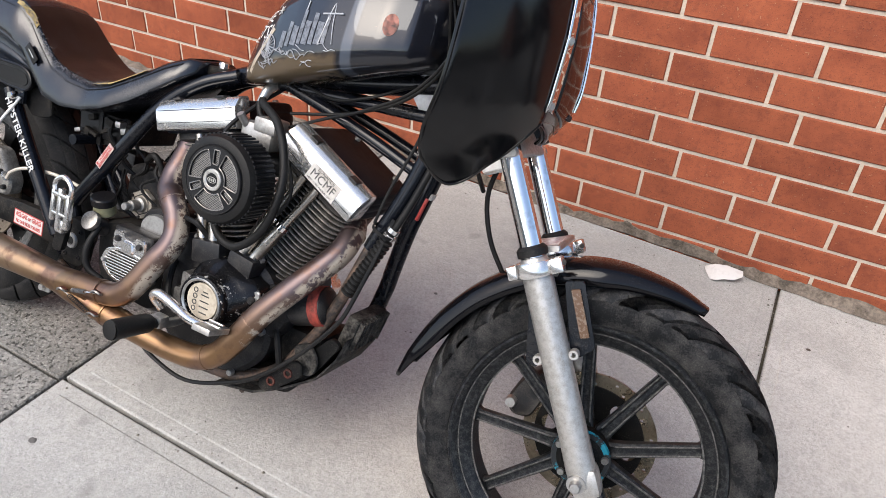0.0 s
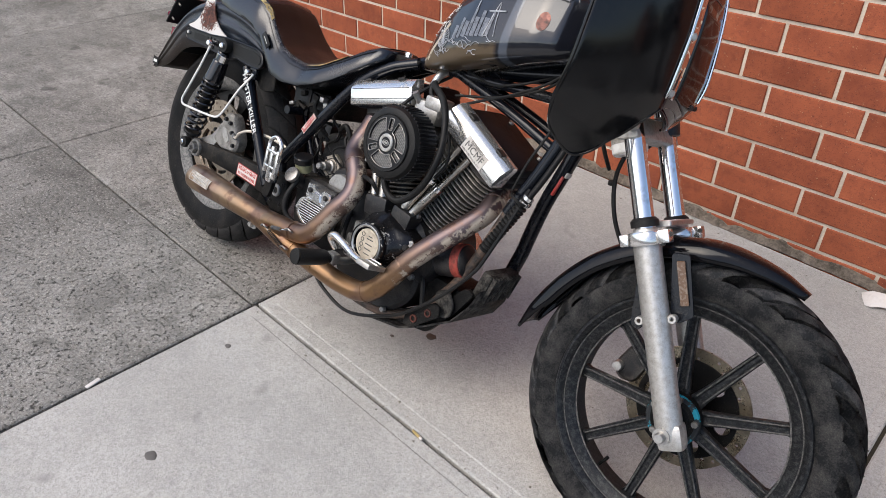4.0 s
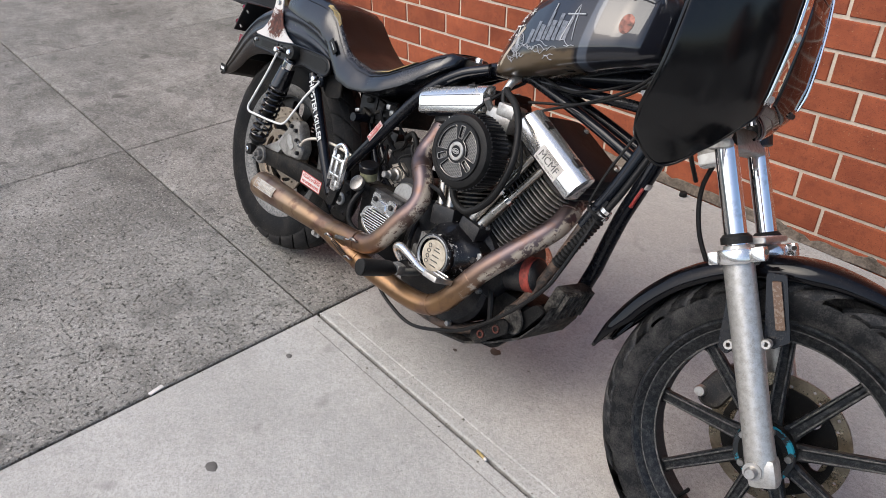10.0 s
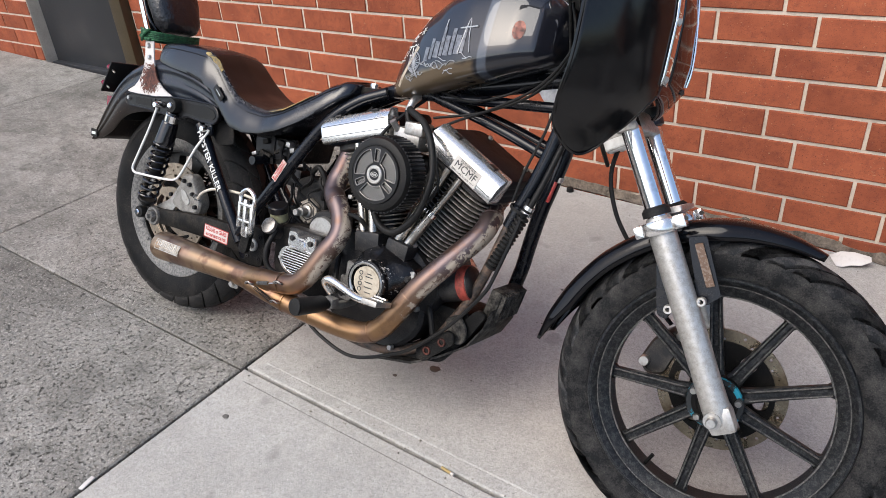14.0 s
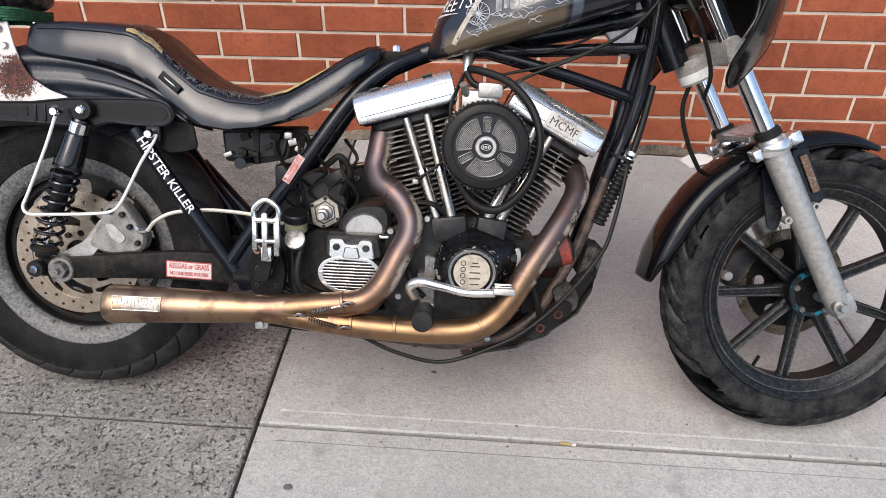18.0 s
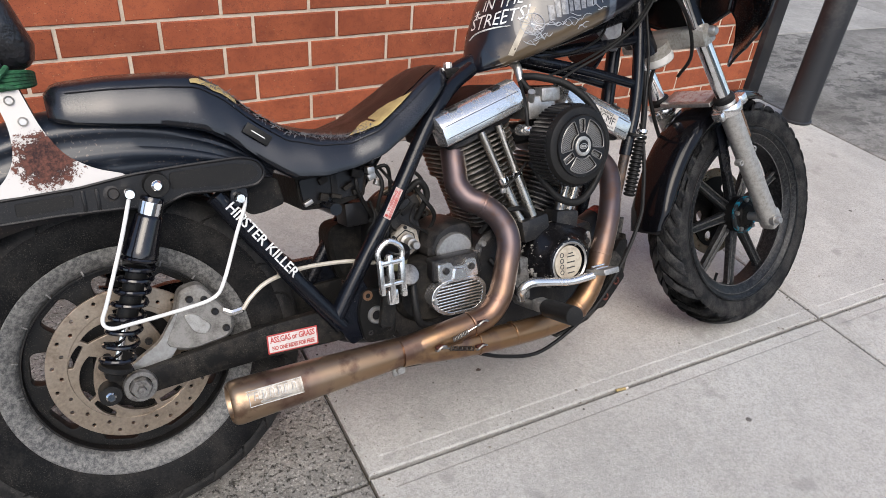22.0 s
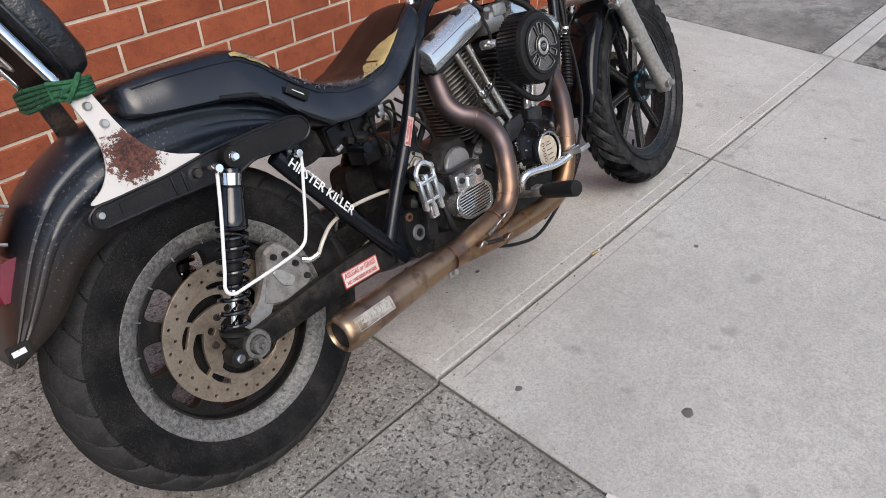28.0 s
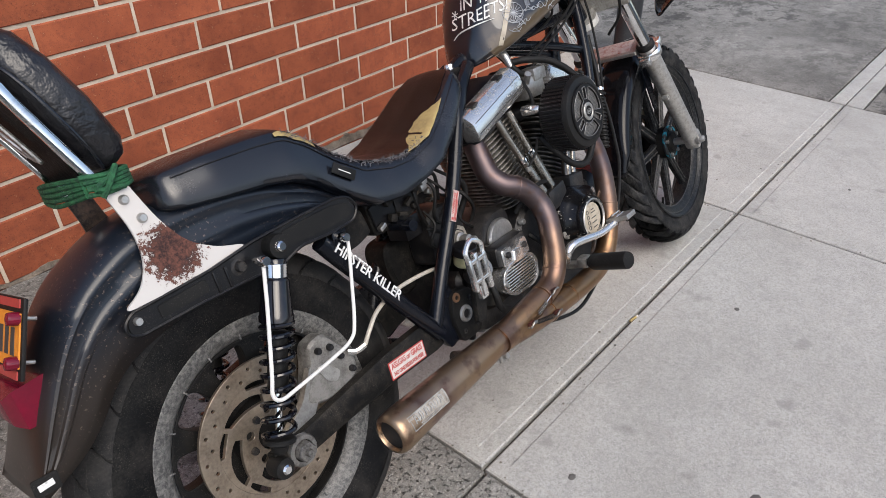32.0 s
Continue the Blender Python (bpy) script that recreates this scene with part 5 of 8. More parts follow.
def slot_at(a, grow=0.0):
    ca, sa = math.cos(radians(a)), math.sin(radians(a))
    return rounded([(AC[0] + q * ca - w * sa, AC[2] + q * sa + w * ca) for q, w in ((0.0290 - grow, -0.0052 - grow), (0.0545 + grow, -0.0062 - grow), (0.0545 + grow, 0.0062 + grow), (0.0290 - grow, 0.0052 + grow))], 0.003, 3)


cover_loops = [ring2d(AC[0], AC[2], 0.0625, 60)]
for k in range(3):
    a = 90 + 120 * k
    cover_loops += [rounded(wedge(a + 21, a + 99, 0.0265, 0.0555), 0.009, 4), slot_at(a)]
part("cover_plate", pierced(cover_loops, -0.2195, 0.004, 0.001), M_plastic, air, "black cover with three spokes")
for k in range(3):
    a = 90 + 120 * k
    for name, loop in (("slot_line", slot_at(a, 0.0006)), ("window_line", rounded(wedge(a + 21, a + 99, 0.0265, 0.0555), 0.009, 4))):
        part(name, tube([(x, -0.2224, z) for x, z in loop] + [(loop[0][0], -0.2224, loop[0][1])], 0.0011, 6, 1), M_steel, air, "worn bright edge")
part("cover_lip", lathe([(0.0600, -0.2195), (0.0612, -0.2235), (0.0628, -0.2238), (0.0636, -0.2195)], AC, "y", 60, True), M_rubber, air)
hub = part("hub_badge", lathe([(0.0205, -0.221), (0.0200, -0.2245), (0.0185, -0.2258), (0.0140, -0.2258), (0.0125, -0.2245), (0.001, -0.2245)], AC, "y", 40), M_slider, air, "worn alloy hub ring")
part("badge_field", lathe([(0.0124, -0.2246), (0.0124, -0.2250), (0.001, -0.2250)], AC, "y", 32), M_plastic, hub)
part("badge_oval", pierced([[(AC[0] + 0.0098 * math.cos(t), AC[2] + 0.0058 * math.sin(t)) for t in (2 * math.pi * j / 28 for j in range(28))], [(AC[0] + 0.0086 * math.cos(t), AC[2] + 0.0046 * math.sin(t)) for t in (2 * math.pi * j / 28 for j in range(28))]], -0.2251, 0.0006, 0), M_slider, hub)
for dx in (-0.0046, 0.0, 0.0046):
    part("badge_bar", box((AC[0] + dx, -0.2254, AC[2]), (0.0032, 0.0008, 0.0046), 0.0), M_slider, hub)
M_gauze = Nodes("gauze")
chk = M_gauze.node("ShaderNodeTexChecker", Scale=520.0)
chk.inputs["Color1"].default_value, chk.inputs["Color2"].default_value = (0.25, 0.24, 0.225, 1), (0.03, 0.03, 0.03, 1)
M_gauze.link(M_gauze.co, chk.inputs["Vector"])
M_gauze.color(chk.outputs[0])
M_gauze.set(Metallic=0.6, Roughness=0.5)
M_gauze.bump(chk.outputs[1], 0.6, 0.001)
part("gauze", lathe([(0.06, -0.2165), (0.06, -0.2180), (0.001, -0.2180)], AC, "y", 40), M_gauze.mat, air, "grey wire gauze")


# ---- exhaust ----
exhaust = part("exhaust", tube([(1.080, -0.035, 0.590), (1.097, -0.062, 0.573), (1.102, -0.100, 0.541), (1.082, -0.132, 0.502), (1.050, -0.162, 0.454), (1.009, -0.186, 0.394), (0.970, -0.198, 0.326), (0.938, -0.200, 0.282), (0.900, -0.202, 0.257), (0.845, -0.204, 0.248), (0.77, -0.205, 0.247), (0.64, -0.205, 0.254), (0.54, -0.205, 0.266), (0.47, -0.200, 0.276)], 0.0252, 20, 6), M_pipe, bike, "two-into-one exhaust, heat-stained bronze and mauve steel")
part("rear_header", tube([(0.688, -0.082, 0.640), (0.683, -0.096, 0.598), (0.679, -0.110, 0.567), (0.691, -0.130, 0.540), (0.717, -0.146, 0.524), (0.742, -0.156, 0.499), (0.757, -0.167, 0.467), (0.754, -0.180, 0.435), (0.737, -0.193, 0.402), (0.709, -0.207, 0.346), (0.676, -0.210, 0.312), (0.635, -0.210, 0.300), (0.57, -0.208, 0.292), (0.50, -0.203, 0.280)], 0.0258, 20, 6), M_pipe, exhaust)
part("collector", loft([[(x, -0.203 + math.cos(a) * w, zc + math.sin(a) * h) for a in (2 * math.pi * j / 24 for j in range(24))] for x, zc, w, h in ((0.60, 0.279, 0.024, 0.040), (0.545, 0.278, 0.0265, 0.036), (0.47, 0.277, 0.0275, 0.0285))]), M_pipe, exhaust)
part("muffler", loft([[(x, -0.197 + math.cos(a) * r * k, zc + math.sin(a) * r) for a in (2 * math.pi * j / 28 for j in range(28))] for x, zc, r, k in ((0.485, 0.277, 0.0275, 1), (0.475, 0.277, 0.0285, 1), (0.40, 0.2755, 0.0315, 1), (0.27, 0.2735, 0.0365, 1), (0.185, 0.272, 0.0395, 1), (0.157, 0.271, 0.0402, 1), (0.146, 0.271, 0.0385, 1), (0.141, 0.271, 0.0345, 1), (0.140, 0.271, 0.0305, 1), (0.144, 0.271, 0.0285, 1), (0.16, 0.271, 0.028, 1))], caps=False), M_pipe, exhaust, "tapered silencer with hammered end")
plate = part("maker_plate", loft([[(x, -0.197 - math.cos(a) * 0.0392, 0.2725 + math.sin(a) * 0.0392) for a in (radians(-2 + 44 * j / 8) for j in range(9))] for x in (0.165, 0.2, 0.235, 0.264)], closed=False), M_beigemetal, exhaust, "grey embossed maker's plate")
part("bore", lathe([(0.0284, 0.002), (0.027, 0.05), (0.001, 0.052)], (0.146, -0.197, 0.271), (1, 0, 0), 24), M_case, exhaust, "sooty black outlet")


def on_plate(x, a, r=0.0398):
    return (x, -0.197 - math.cos(radians(a)) * r, 0.2725 + math.sin(radians(a)) * r)


for k, x0 in enumerate((0.181, 0.194, 0.208, 0.221, 0.234, 0.247)):
    part("emboss", tube([on_plate(x0 - 0.004, 14), on_plate(x0 - 0.003 + 0.002 * (k % 2), 23), on_plate(x0 - 0.002, 33), on_plate(x0 + 0.0035, 33), on_plate(x0 + 0.004, 24), on_plate(x0 + 0.004 - 0.003 * (k % 3 == 1), 14)], 0.0011, 5, 2), M_slider, plate)
part("emboss", tube([on_plate(0.187, 6), on_plate(0.242, 6)], 0.0010, 5, 2), M_slider, plate)
part("plate_border", tube([on_plate(0.168, 0), on_plate(0.168, 20), on_plate(0.168, 40), on_plate(0.214, 40), on_plate(0.261, 40), on_plate(0.261, 20), on_plate(0.261, 0), on_plate(0.214, 0), on_plate(0.168, 0)], 0.0009, 5, 1), M_slider, plate)
for c, r, ax in (((0.483, -0.199, 0.277), 0.030, (1, 0, 0)), ((0.645, -0.205, 0.254), 0.0275, (1, 0, -0.05)), ((0.735, -0.205, 0.25), 0.0268, (1, 0, 0)), ((0.630, -0.212, 0.301), 0.0270, (1, 0, 0.2)), ((0.698, -0.208, 0.332), 0.0270, (0.66, 0.1, 0.75)), ((0.995, -0.191, 0.370), 0.0268, (0.5, 0.2, 0.8)), ((0.915, -0.201, 0.264), 0.0268, (0.85, 0, 0.5)), ((1.098, -0.066, 0.569), 0.0285, (0.35, -0.75, -0.5)), ((0.717, -0.146, 0.524), 0.0270, (0.75, -0.4, -0.5))):
    part("weld_band", lathe([(r - 0.003, -0.004), (r - 0.0005, -0.003), (r, 0.0), (r - 0.0005, 0.003), (r - 0.003, 0.004)], c, ax, 22), M_pipe, exhaust)
for (xa, za), (xb, zb), (xc, zc), bright in (((0.572, 0.288), (0.608, 0.297), (0.640, 0.307), True), ((0.619, 0.257), (0.563, 0.273), (0.544, 0.279), False)):
    pts = []
    for i in range(73):
        t = i / 72
        a = 2 * math.pi * 11 * t
        pts.append((xa + (xb - xa) * t + 0.0012 * math.cos(a), -0.236 + 0.0046 * math.cos(a), za + (zb - za) * t + 0.0046 * math.sin(a)))
    part("spring", tube(pts, 0.0011, 5, 1), M_steel if bright else M_case, exhaust)
    part("spring_wire", tube([(xb, -0.236, zb), (xc, -0.238, zc)], 0.0016, 6, 1), M_polish if bright else M_steel, exhaust)
for x, z, w in ((0.544, 0.279, 0.020), (0.641, 0.308, 0.024), (0.636, 0.257, 0.022)):
    part("spring_hook", tube([(x - w / 2, -0.232, z - 0.004), (x - w / 2, -0.2415, z - 0.002), (x, -0.2435, z + 0.005), (x + w / 2, -0.2415, z + 0.002), (x + w / 2, -0.232, z - 0.001)], 0.0024, 6, 3), M_steel, exhaust, "welded steel spring loop")
    part("weld_bead", box((x, -0.2335, z), (w, 0.010, 0.008), 0.003), M_rusted, exhaust)
part("hanger", slab_of(rounded([(0.448, 0.236), (0.475, 0.238), (0.475, 0.262), (0.448, 0.26)], 0.004), -0.205, -0.213), M_alloy, exhaust, "silencer clamp")
part("clamp_bolt", lathe([(0.001, -0.222), (0.007, -0.222), (0.008, -0.219), (0.008, -0.21), (0.001, -0.21)], (0.461, 0, 0.249), "y", 8), M_alloy, exhaust)
part("skid_rail", tube([(0.42, -0.13, 0.232), (0.55, -0.15, 0.226), (0.64, -0.15, 0.235)], 0.011, 10), M_grimy, exhaust)

for k, (x, y, z) in enumerate(((0.715, -0.105, 0.44), (0.735, -0.105, 0.30), (0.79, -0.105, 0.47), (0.95, -0.105, 0.475), (0.985, -0.105, 0.33), (0.93, -0.105, 0.215), (0.77, -0.105, 0.21))):
    part("case_bolt", lathe([(0.001, -0.008), (0.006, -0.008), (0.0075, -0.005), (0.0075, 0.004), (0.001, 0.004)], (x, y, z), "y", 10), M_alloy, engine)
for pts, r in (([(0.72, -0.09, 0.46), (0.75, -0.12, 0.50), (0.80, -0.13, 0.505), (0.83, -0.12, 0.48)], 0.0055), ([(0.735, -0.10, 0.40), (0.755, -0.13, 0.36), (0.77, -0.14, 0.33), (0.79, -0.135, 0.31)], 0.0065), ([(0.99, -0.08, 0.36), (1.02, -0.10, 0.33), (1.04, -0.10, 0.27)], 0.007), ([(0.93, -0.07, 0.69), (0.97, -0.10, 0.67), (0.99, -0.11, 0.62), (0.975, -0.12, 0.58)], 0.0035)):
    part("hose", tube(pts, r, 8), M_rubber, engine)


exhaust.matrix_basis = Matrix.Translation((0, 0.032, 0))


# ---- gearbox side: covers, fillers ----
gearbox = part("gearbox", slab_of(rounded([(0.505, 0.41), (0.545, 0.425), (0.60, 0.425), (0.70, 0.425), (0.725, 0.36), (0.69, 0.30), (0.57, 0.29), (0.51, 0.32)], 0.03), -0.02, -0.100, 0.012), M_grimy, bike, "gearbox with polished ribbed cover")
OVAL = rounded([(0.567, 0.352), (0.577, 0.374), (0.604, 0.386), (0.680, 0.383), (0.702, 0.358), (0.690, 0.318), (0.670, 0.309), (0.600, 0.312), (0.575, 0.330)], 0.016, 5)
OVAL_C = Vector((0.635, 0.348))
OVAL_IN = [tuple(OVAL_C + (Vector(p) - OVAL_C) * 0.885) for p in OVAL]
side = part("side_cover", slab_of(OVAL, -0.098, -0.131, 0.003), M_polish, gearbox, "polished alloy cover with horizontal ribs")
part("cover_field", slab_of(OVAL_IN, -0.1305, -0.1318, 0.0), M_grimy, side)
part("cover_rim", pierced([OVAL, OVAL_IN], -0.1318, 0.005, 0.0012), M_polish, side)


def span_at(loop, z):
    """Where a level line at height z enters and leaves a closed outline."""
    xs = [p[0] + (q[0] - p[0]) * (z - p[1]) / (q[1] - p[1]) for p, q in zip(loop, loop[1:] + loop[:1]) if (p[1] - z) * (q[1] - z) < 0]
    return min(xs), max(xs)


for k in range(9):
    zz = 0.3215 + 0.0066 * k
    xa, xb = span_at(OVAL_IN, zz)
    part("rib", box(((xa + xb) / 2, -0.1335, zz), (xb - xa - 0.001, 0.0052, 0.0034), 0.0012), M_polish, side)
part("cover_bolt", lathe([(0.001, -0.141), (0.0045, -0.141), (0.0058, -0.138), (0.0058, -0.131), (0.001, -0.131)], (0.575, 0, 0.349), "y", 10), M_alloy, side)
part("release_housing", slab_of(rounded([(0.580, 0.386), (0.583, 0.431), (0.690, 0.431), (0.700, 0.384)], 0.008, 3), -0.09, -0.124, 0.003), M_case, gearbox, "black clutch release housing")
tab = part("bolt_tab", slab_of(rounded([(0.589, 0.384), (0.590, 0.423), (0.618, 0.424), (0.622, 0.413), (0.652, 0.412), (0.656, 0.423), (0.681, 0.422), (0.686, 0.382)], 0.006, 3), -0.118, -0.134, 0.003), M_polish, gearbox, "polished tab with two bolts")
part("tab_web", slab_of(rounded([(0.618, 0.384), (0.624, 0.409), (0.650, 0.408), (0.656, 0.384)], 0.004, 3), -0.132, -0.139, 0.003), M_polish, tab)
for x, z in ((0.606, 0.407), (0.667, 0.406)):
    part("cover_bolt", lathe([(0.001, -0.1395), (0.0060, -0.1395), (0.0075, -0.137), (0.0075, -0.131), (0.001, -0.131)], (x, 0, z), "y", 12), M_case, tab)
dome = part("top_cover", slab_of(rounded([(0.598, 0.424), (0.603, 0.446), (0.620, 0.474), (0.654, 0.488), (0.698, 0.488), (0.712, 0.470), (0.712, 0.424)], 0.010, 4), 0.04, -0.078, 0.008), M_case, gearbox, "black gearbox top with a polished domed face")
part("dome_face", slab_of(rounded([(0.613, 0.427), (0.616, 0.444), (0.630, 0.462), (0.656, 0.472), (0.682, 0.466), (0.699, 0.448), (0.702, 0.427)], 0.012, 5), -0.074, -0.090, 0.005), M_alloy, dome, "polished domed face")
part("dome_foot", box((0.659, -0.086, 0.4235), (0.104, 0.028, 0.007), 0.002), M_polish, dome)
part("filler_neck", lathe([(0.001, -0.045), (0.020, -0.045), (0.0175, -0.01), (0.0175, 0.0), (0.001, 0.0)], (0.521, -0.132, 0.417), (0.0, -0.88, 0.47), 24), M_case, gearbox)
part("dipstick", lathe([(0.0185, -0.008), (0.0215, -0.006), (0.0220, 0.002), (0.0205, 0.005), (0.015, 0.0062), (0.001, 0.0066)], (0.521, -0.134, 0.418), (0.0, -0.88, 0.47), 32), M_steel, gearbox, "round dull alloy filler cap")
res = part("fluid_pot", lathe([(0.001, -0.024), (0.020, -0.024), (0.0235, -0.020), (0.0235, 0.004), (0.001, 0.006)], (0.515, -0.098, 0.450), (0.05, -0.30, 0.95), 28), M_pot, gearbox, "yellowed plastic fluid pot")
capv = Vector((0.05, -0.30, 0.95)).normalized()
part("pot_cap", lathe([(0.024, 0.002), (0.0265, 0.003), (0.0265, 0.018), (0.024, 0.021), (0.001, 0.022)], (0.515, -0.098, 0.450), capv, 28), M_plastic, res, "black screw cap")
part("mount_block", merge(slab_of(rounded([(0.500, 0.425), (0.505, 0.535), (0.545, 0.552), (0.600, 0.540), (0.612, 0.480), (0.600, 0.425)], 0.012, 3), -0.030, 0.05, 0.006), box((0.585, -0.01, 0.535), (0.05, 0.05, 0.03), 0.006, Matrix.Rotation(radians(-25), 4, "Y"))), M_case, gearbox)
FLANGE = [(0.566 + dx, 0.461 + dz) for dx, dz in ((0.0, 0.036), (-0.033, 0.016), (-0.026, -0.026), (-0.003, -0.037), (0.033, -0.016), (0.027, 0.020))]
hexa = part("plug_flange", slab_of(rounded(FLANGE, 0.004), -0.030, -0.044, 0.0015), M_beigemetal, gearbox, "six-cornered alloy flange with a stud")
part("flange_groove", pierced([rounded([(0.566 + (x - 0.566) * 0.72, 0.461 + (z - 0.461) * 0.72) for x, z in FLANGE], 0.003), rounded([(0.566 + (x - 0.566) * 0.64, 0.461 + (z - 0.461) * 0.64) for x, z in FLANGE], 0.003)], -0.0442, 0.0006, 0), M_case, hexa)
for k in (0, 1, 3, 4):
    x, z = FLANGE[k]
    part("flange_bolt", lathe([(0.001, -0.0475), (0.0035, -0.0475), (0.0042, -0.046), (0.0042, -0.043), (0.001, -0.043)], (0.566 + (x - 0.566) * 0.84, 0, 0.461 + (z - 0.461) * 0.84), "y", 8), M_case, hexa)
part("switch_plug", lathe([(0.001, -0.093), (0.0075, -0.093), (0.009, -0.091), (0.009, -0.084), (0.0065, -0.083), (0.0065, -0.076), (0.0115, -0.075), (0.0125, -0.070), (0.0125, -0.062), (0.0105, -0.060), (0.0105, -0.054), (0.0165, -0.052), (0.0175, -0.043), (0.001, -0.043)], (0.566, 0, 0.461), "y", 18), M_alloy, hexa, "stepped steel stud")
housing = part("primary_housing", slab_of(rounded([(0.53, 0.49), (0.588, 0.541), (0.645, 0.553), (0.678, 0.540), (0.690, 0.500), (0.715, 0.465), (0.715, 0.36), (0.53, 0.36)], 0.02, 4), 0.118, 0.150, 0.004), M_case, gearbox, "dark inner face of the primary drive housing")
part("housing_rim", tube([(0.535, 0.113, 0.500), (0.588, 0.113, 0.540), (0.640, 0.113, 0.553), (0.672, 0.113, 0.545), (0.684, 0.113, 0.505), (0.712, 0.113, 0.470)], 0.0055, 10, 6), M_rotor, housing, "rust-tinted bright rim")
for x, z, rr in ((0.662, 0.518, 0.009), (0.690, 0.480, 0.010), (0.668, 0.488, 0.007), (0.615, 0.520, 0.006)):
    part("housing_boss", lathe([(rr * 0.45, 0.100), (rr, 0.100), (rr * 1.15, 0.106), (rr * 1.15, 0.12), (rr * 0.45, 0.12)], (x, 0, z), "y", 16, True), M_steel, housing)
part("breather_hose", tube([(0.535, -0.12, 0.41), (0.527, -0.14, 0.36), (0.535, -0.14, 0.315), (0.57, -0.13, 0.295)], 0.0075, 10), M_rubber, gearbox)
part("oil_line", tube([(0.60, -0.03, 0.50), (0.62, -0.05, 0.55), (0.60, -0.06, 0.585), (0.57, -0.05, 0.565)], 0.007, 10), M_rubber, gearbox)
part("oil_line", tube([(0.70, -0.03, 0.42), (0.76, -0.06, 0.43), (0.80, -0.08, 0.42)], 0.008, 10), M_rubber, gearbox)

# ---- electrics tray, battery box under the seat ----
tray = part("electrics_tray", slab_of(rounded([(0.345, 0.632), (0.50, 0.638), (0.485, 0.575), (0.42, 0.562), (0.352, 0.566)], 0.006), -0.075, 0.08), M_grimy, bike, "dirty black electrics tray under the seat")
part("tray_lip", slab_of(rounded([(0.35, 0.626), (0.49, 0.632), (0.478, 0.582), (0.356, 0.573)], 0.006), -0.075, -0.081), M_plastic, tray)
part("oil_bag", slab_of(rounded([(0.435, 0.50), (0.52, 0.505), (0.545, 0.47), (0.55, 0.38), (0.45, 0.37), (0.43, 0.44)], 0.025), 0.05, 0.13, 0.01), M_grimy, bike)
part("chain_guard", slab_of(rounded([(0.02, 0.42), (0.10, 0.435), (0.44, 0.425), (0.44, 0.36), (0.05, 0.37)], 0.015), 0.10, 0.125, 0.004), M_frame, bike)
part("cross_tube", tube([(0.40, -0.10, 0.565), (0.40, 0.10, 0.565)], 0.012, 10), M_frame, chassis)
part("rear_cross_brace", tube([(0.245, 0.115, 0.535), (0.37, 0.115, 0.40)], 0.016, 12), M_frame, chassis)
for pts in (((0.50, -0.08, 0.64), (0.515, -0.10, 0.60), (0.505, -0.09, 0.55), (0.53, -0.07, 0.52)), ((0.49, -0.08, 0.62), (0.53, -0.095, 0.63), (0.54, -0.08, 0.57)), ((0.60, -0.03, 0.62), (0.63, -0.05, 0.58), (0.60, -0.05, 0.54), (0.62, -0.04, 0.50))):
    part("wire", tube(pts, 0.004, 8), M_rubber, tray)
rngt = random.Random(31)
for k in range(9):
    x, z = rngt.uniform(0.36, 0.52), rngt.uniform(0.575, 0.635)
    part("connector", box((x, -0.084 - rngt.uniform(0, 0.012), z), (rngt.uniform(0.010, 0.022), 0.012, rngt.uniform(0.008, 0.016)), 0.002, Matrix.Rotation(rngt.uniform(-0.5, 0.5), 4, "Y")), M_grimy if k % 3 else M_alloy, tray)
for k in range(8):
    x, z = rngt.uniform(0.47, 0.60), rngt.uniform(0.52, 0.64)
    part("wire", tube([(x, -0.07, z), (x + rngt.uniform(-0.03, 0.04), -0.095, z - 0.03), (x + rngt.uniform(-0.02, 0.05), -0.08, z - 0.07), (x + rngt.uniform(0.0, 0.06), -0.06, z - 0.11)], rngt.choice((0.0022, 0.003, 0.0045)), 6, 4), M_rubber, tray)
part("relay", box((0.475, -0.02, 0.535), (0.05, 0.06, 0.05), 0.006), M_plastic, tray)
part("strap", box((0.42, -0.083, 0.60), (0.012, 0.003, 0.075), 0.001), M_rubber, tray)
part("terminal", box((0.492, -0.095, 0.628), (0.016, 0.02, 0.014), 0.003), M_alloy, tray)


tray.matrix_basis = Matrix.Translation((0, 0.035, -0.004))


# ---- saddle ----
SEAT = [  # x, crown height, lower edge, half width at the lower edge, half width at the crown
    (-0.040, 0.815, 0.775, 0.070, 0.050), (-0.025, 0.832, 0.768, 0.090, 0.068), (0.05, 0.838, 0.757, 0.102, 0.078), (0.13, 0.838, 0.748, 0.106, 0.080), (0.185, 0.836, 0.735, 0.110, 0.080),
    (0.225, 0.812, 0.712, 0.108, 0.080), (0.27, 0.768, 0.672, 0.114, 0.086), (0.32, 0.732, 0.636, 0.124, 0.094), (0.38, 0.712, 0.630, 0.130, 0.098), (0.44, 0.704, 0.638, 0.126, 0.094),
    (0.50, 0.722, 0.656, 0.130, 0.098), (0.56, 0.758, 0.688, 0.116, 0.088), (0.62, 0.796, 0.732, 0.100, 0.076), (0.66, 0.814, 0.765, 0.084, 0.062), (0.682, 0.812, 0.785, 0.060, 0.042)]


SEAT_HALF, _ = smooth_path([(0, 0, 0), (0.5, 0, 0.0), (0.93, 0, 0.02), (1.0, 0, 0.12), (0.985, 0, 0.25), (0.80, 0, 0.52), (0.36, 0, 0.80), (0.02, 0, 0.91), (-0.6, 0, 0.97), (-1.0, 0, 1.0)], 6)


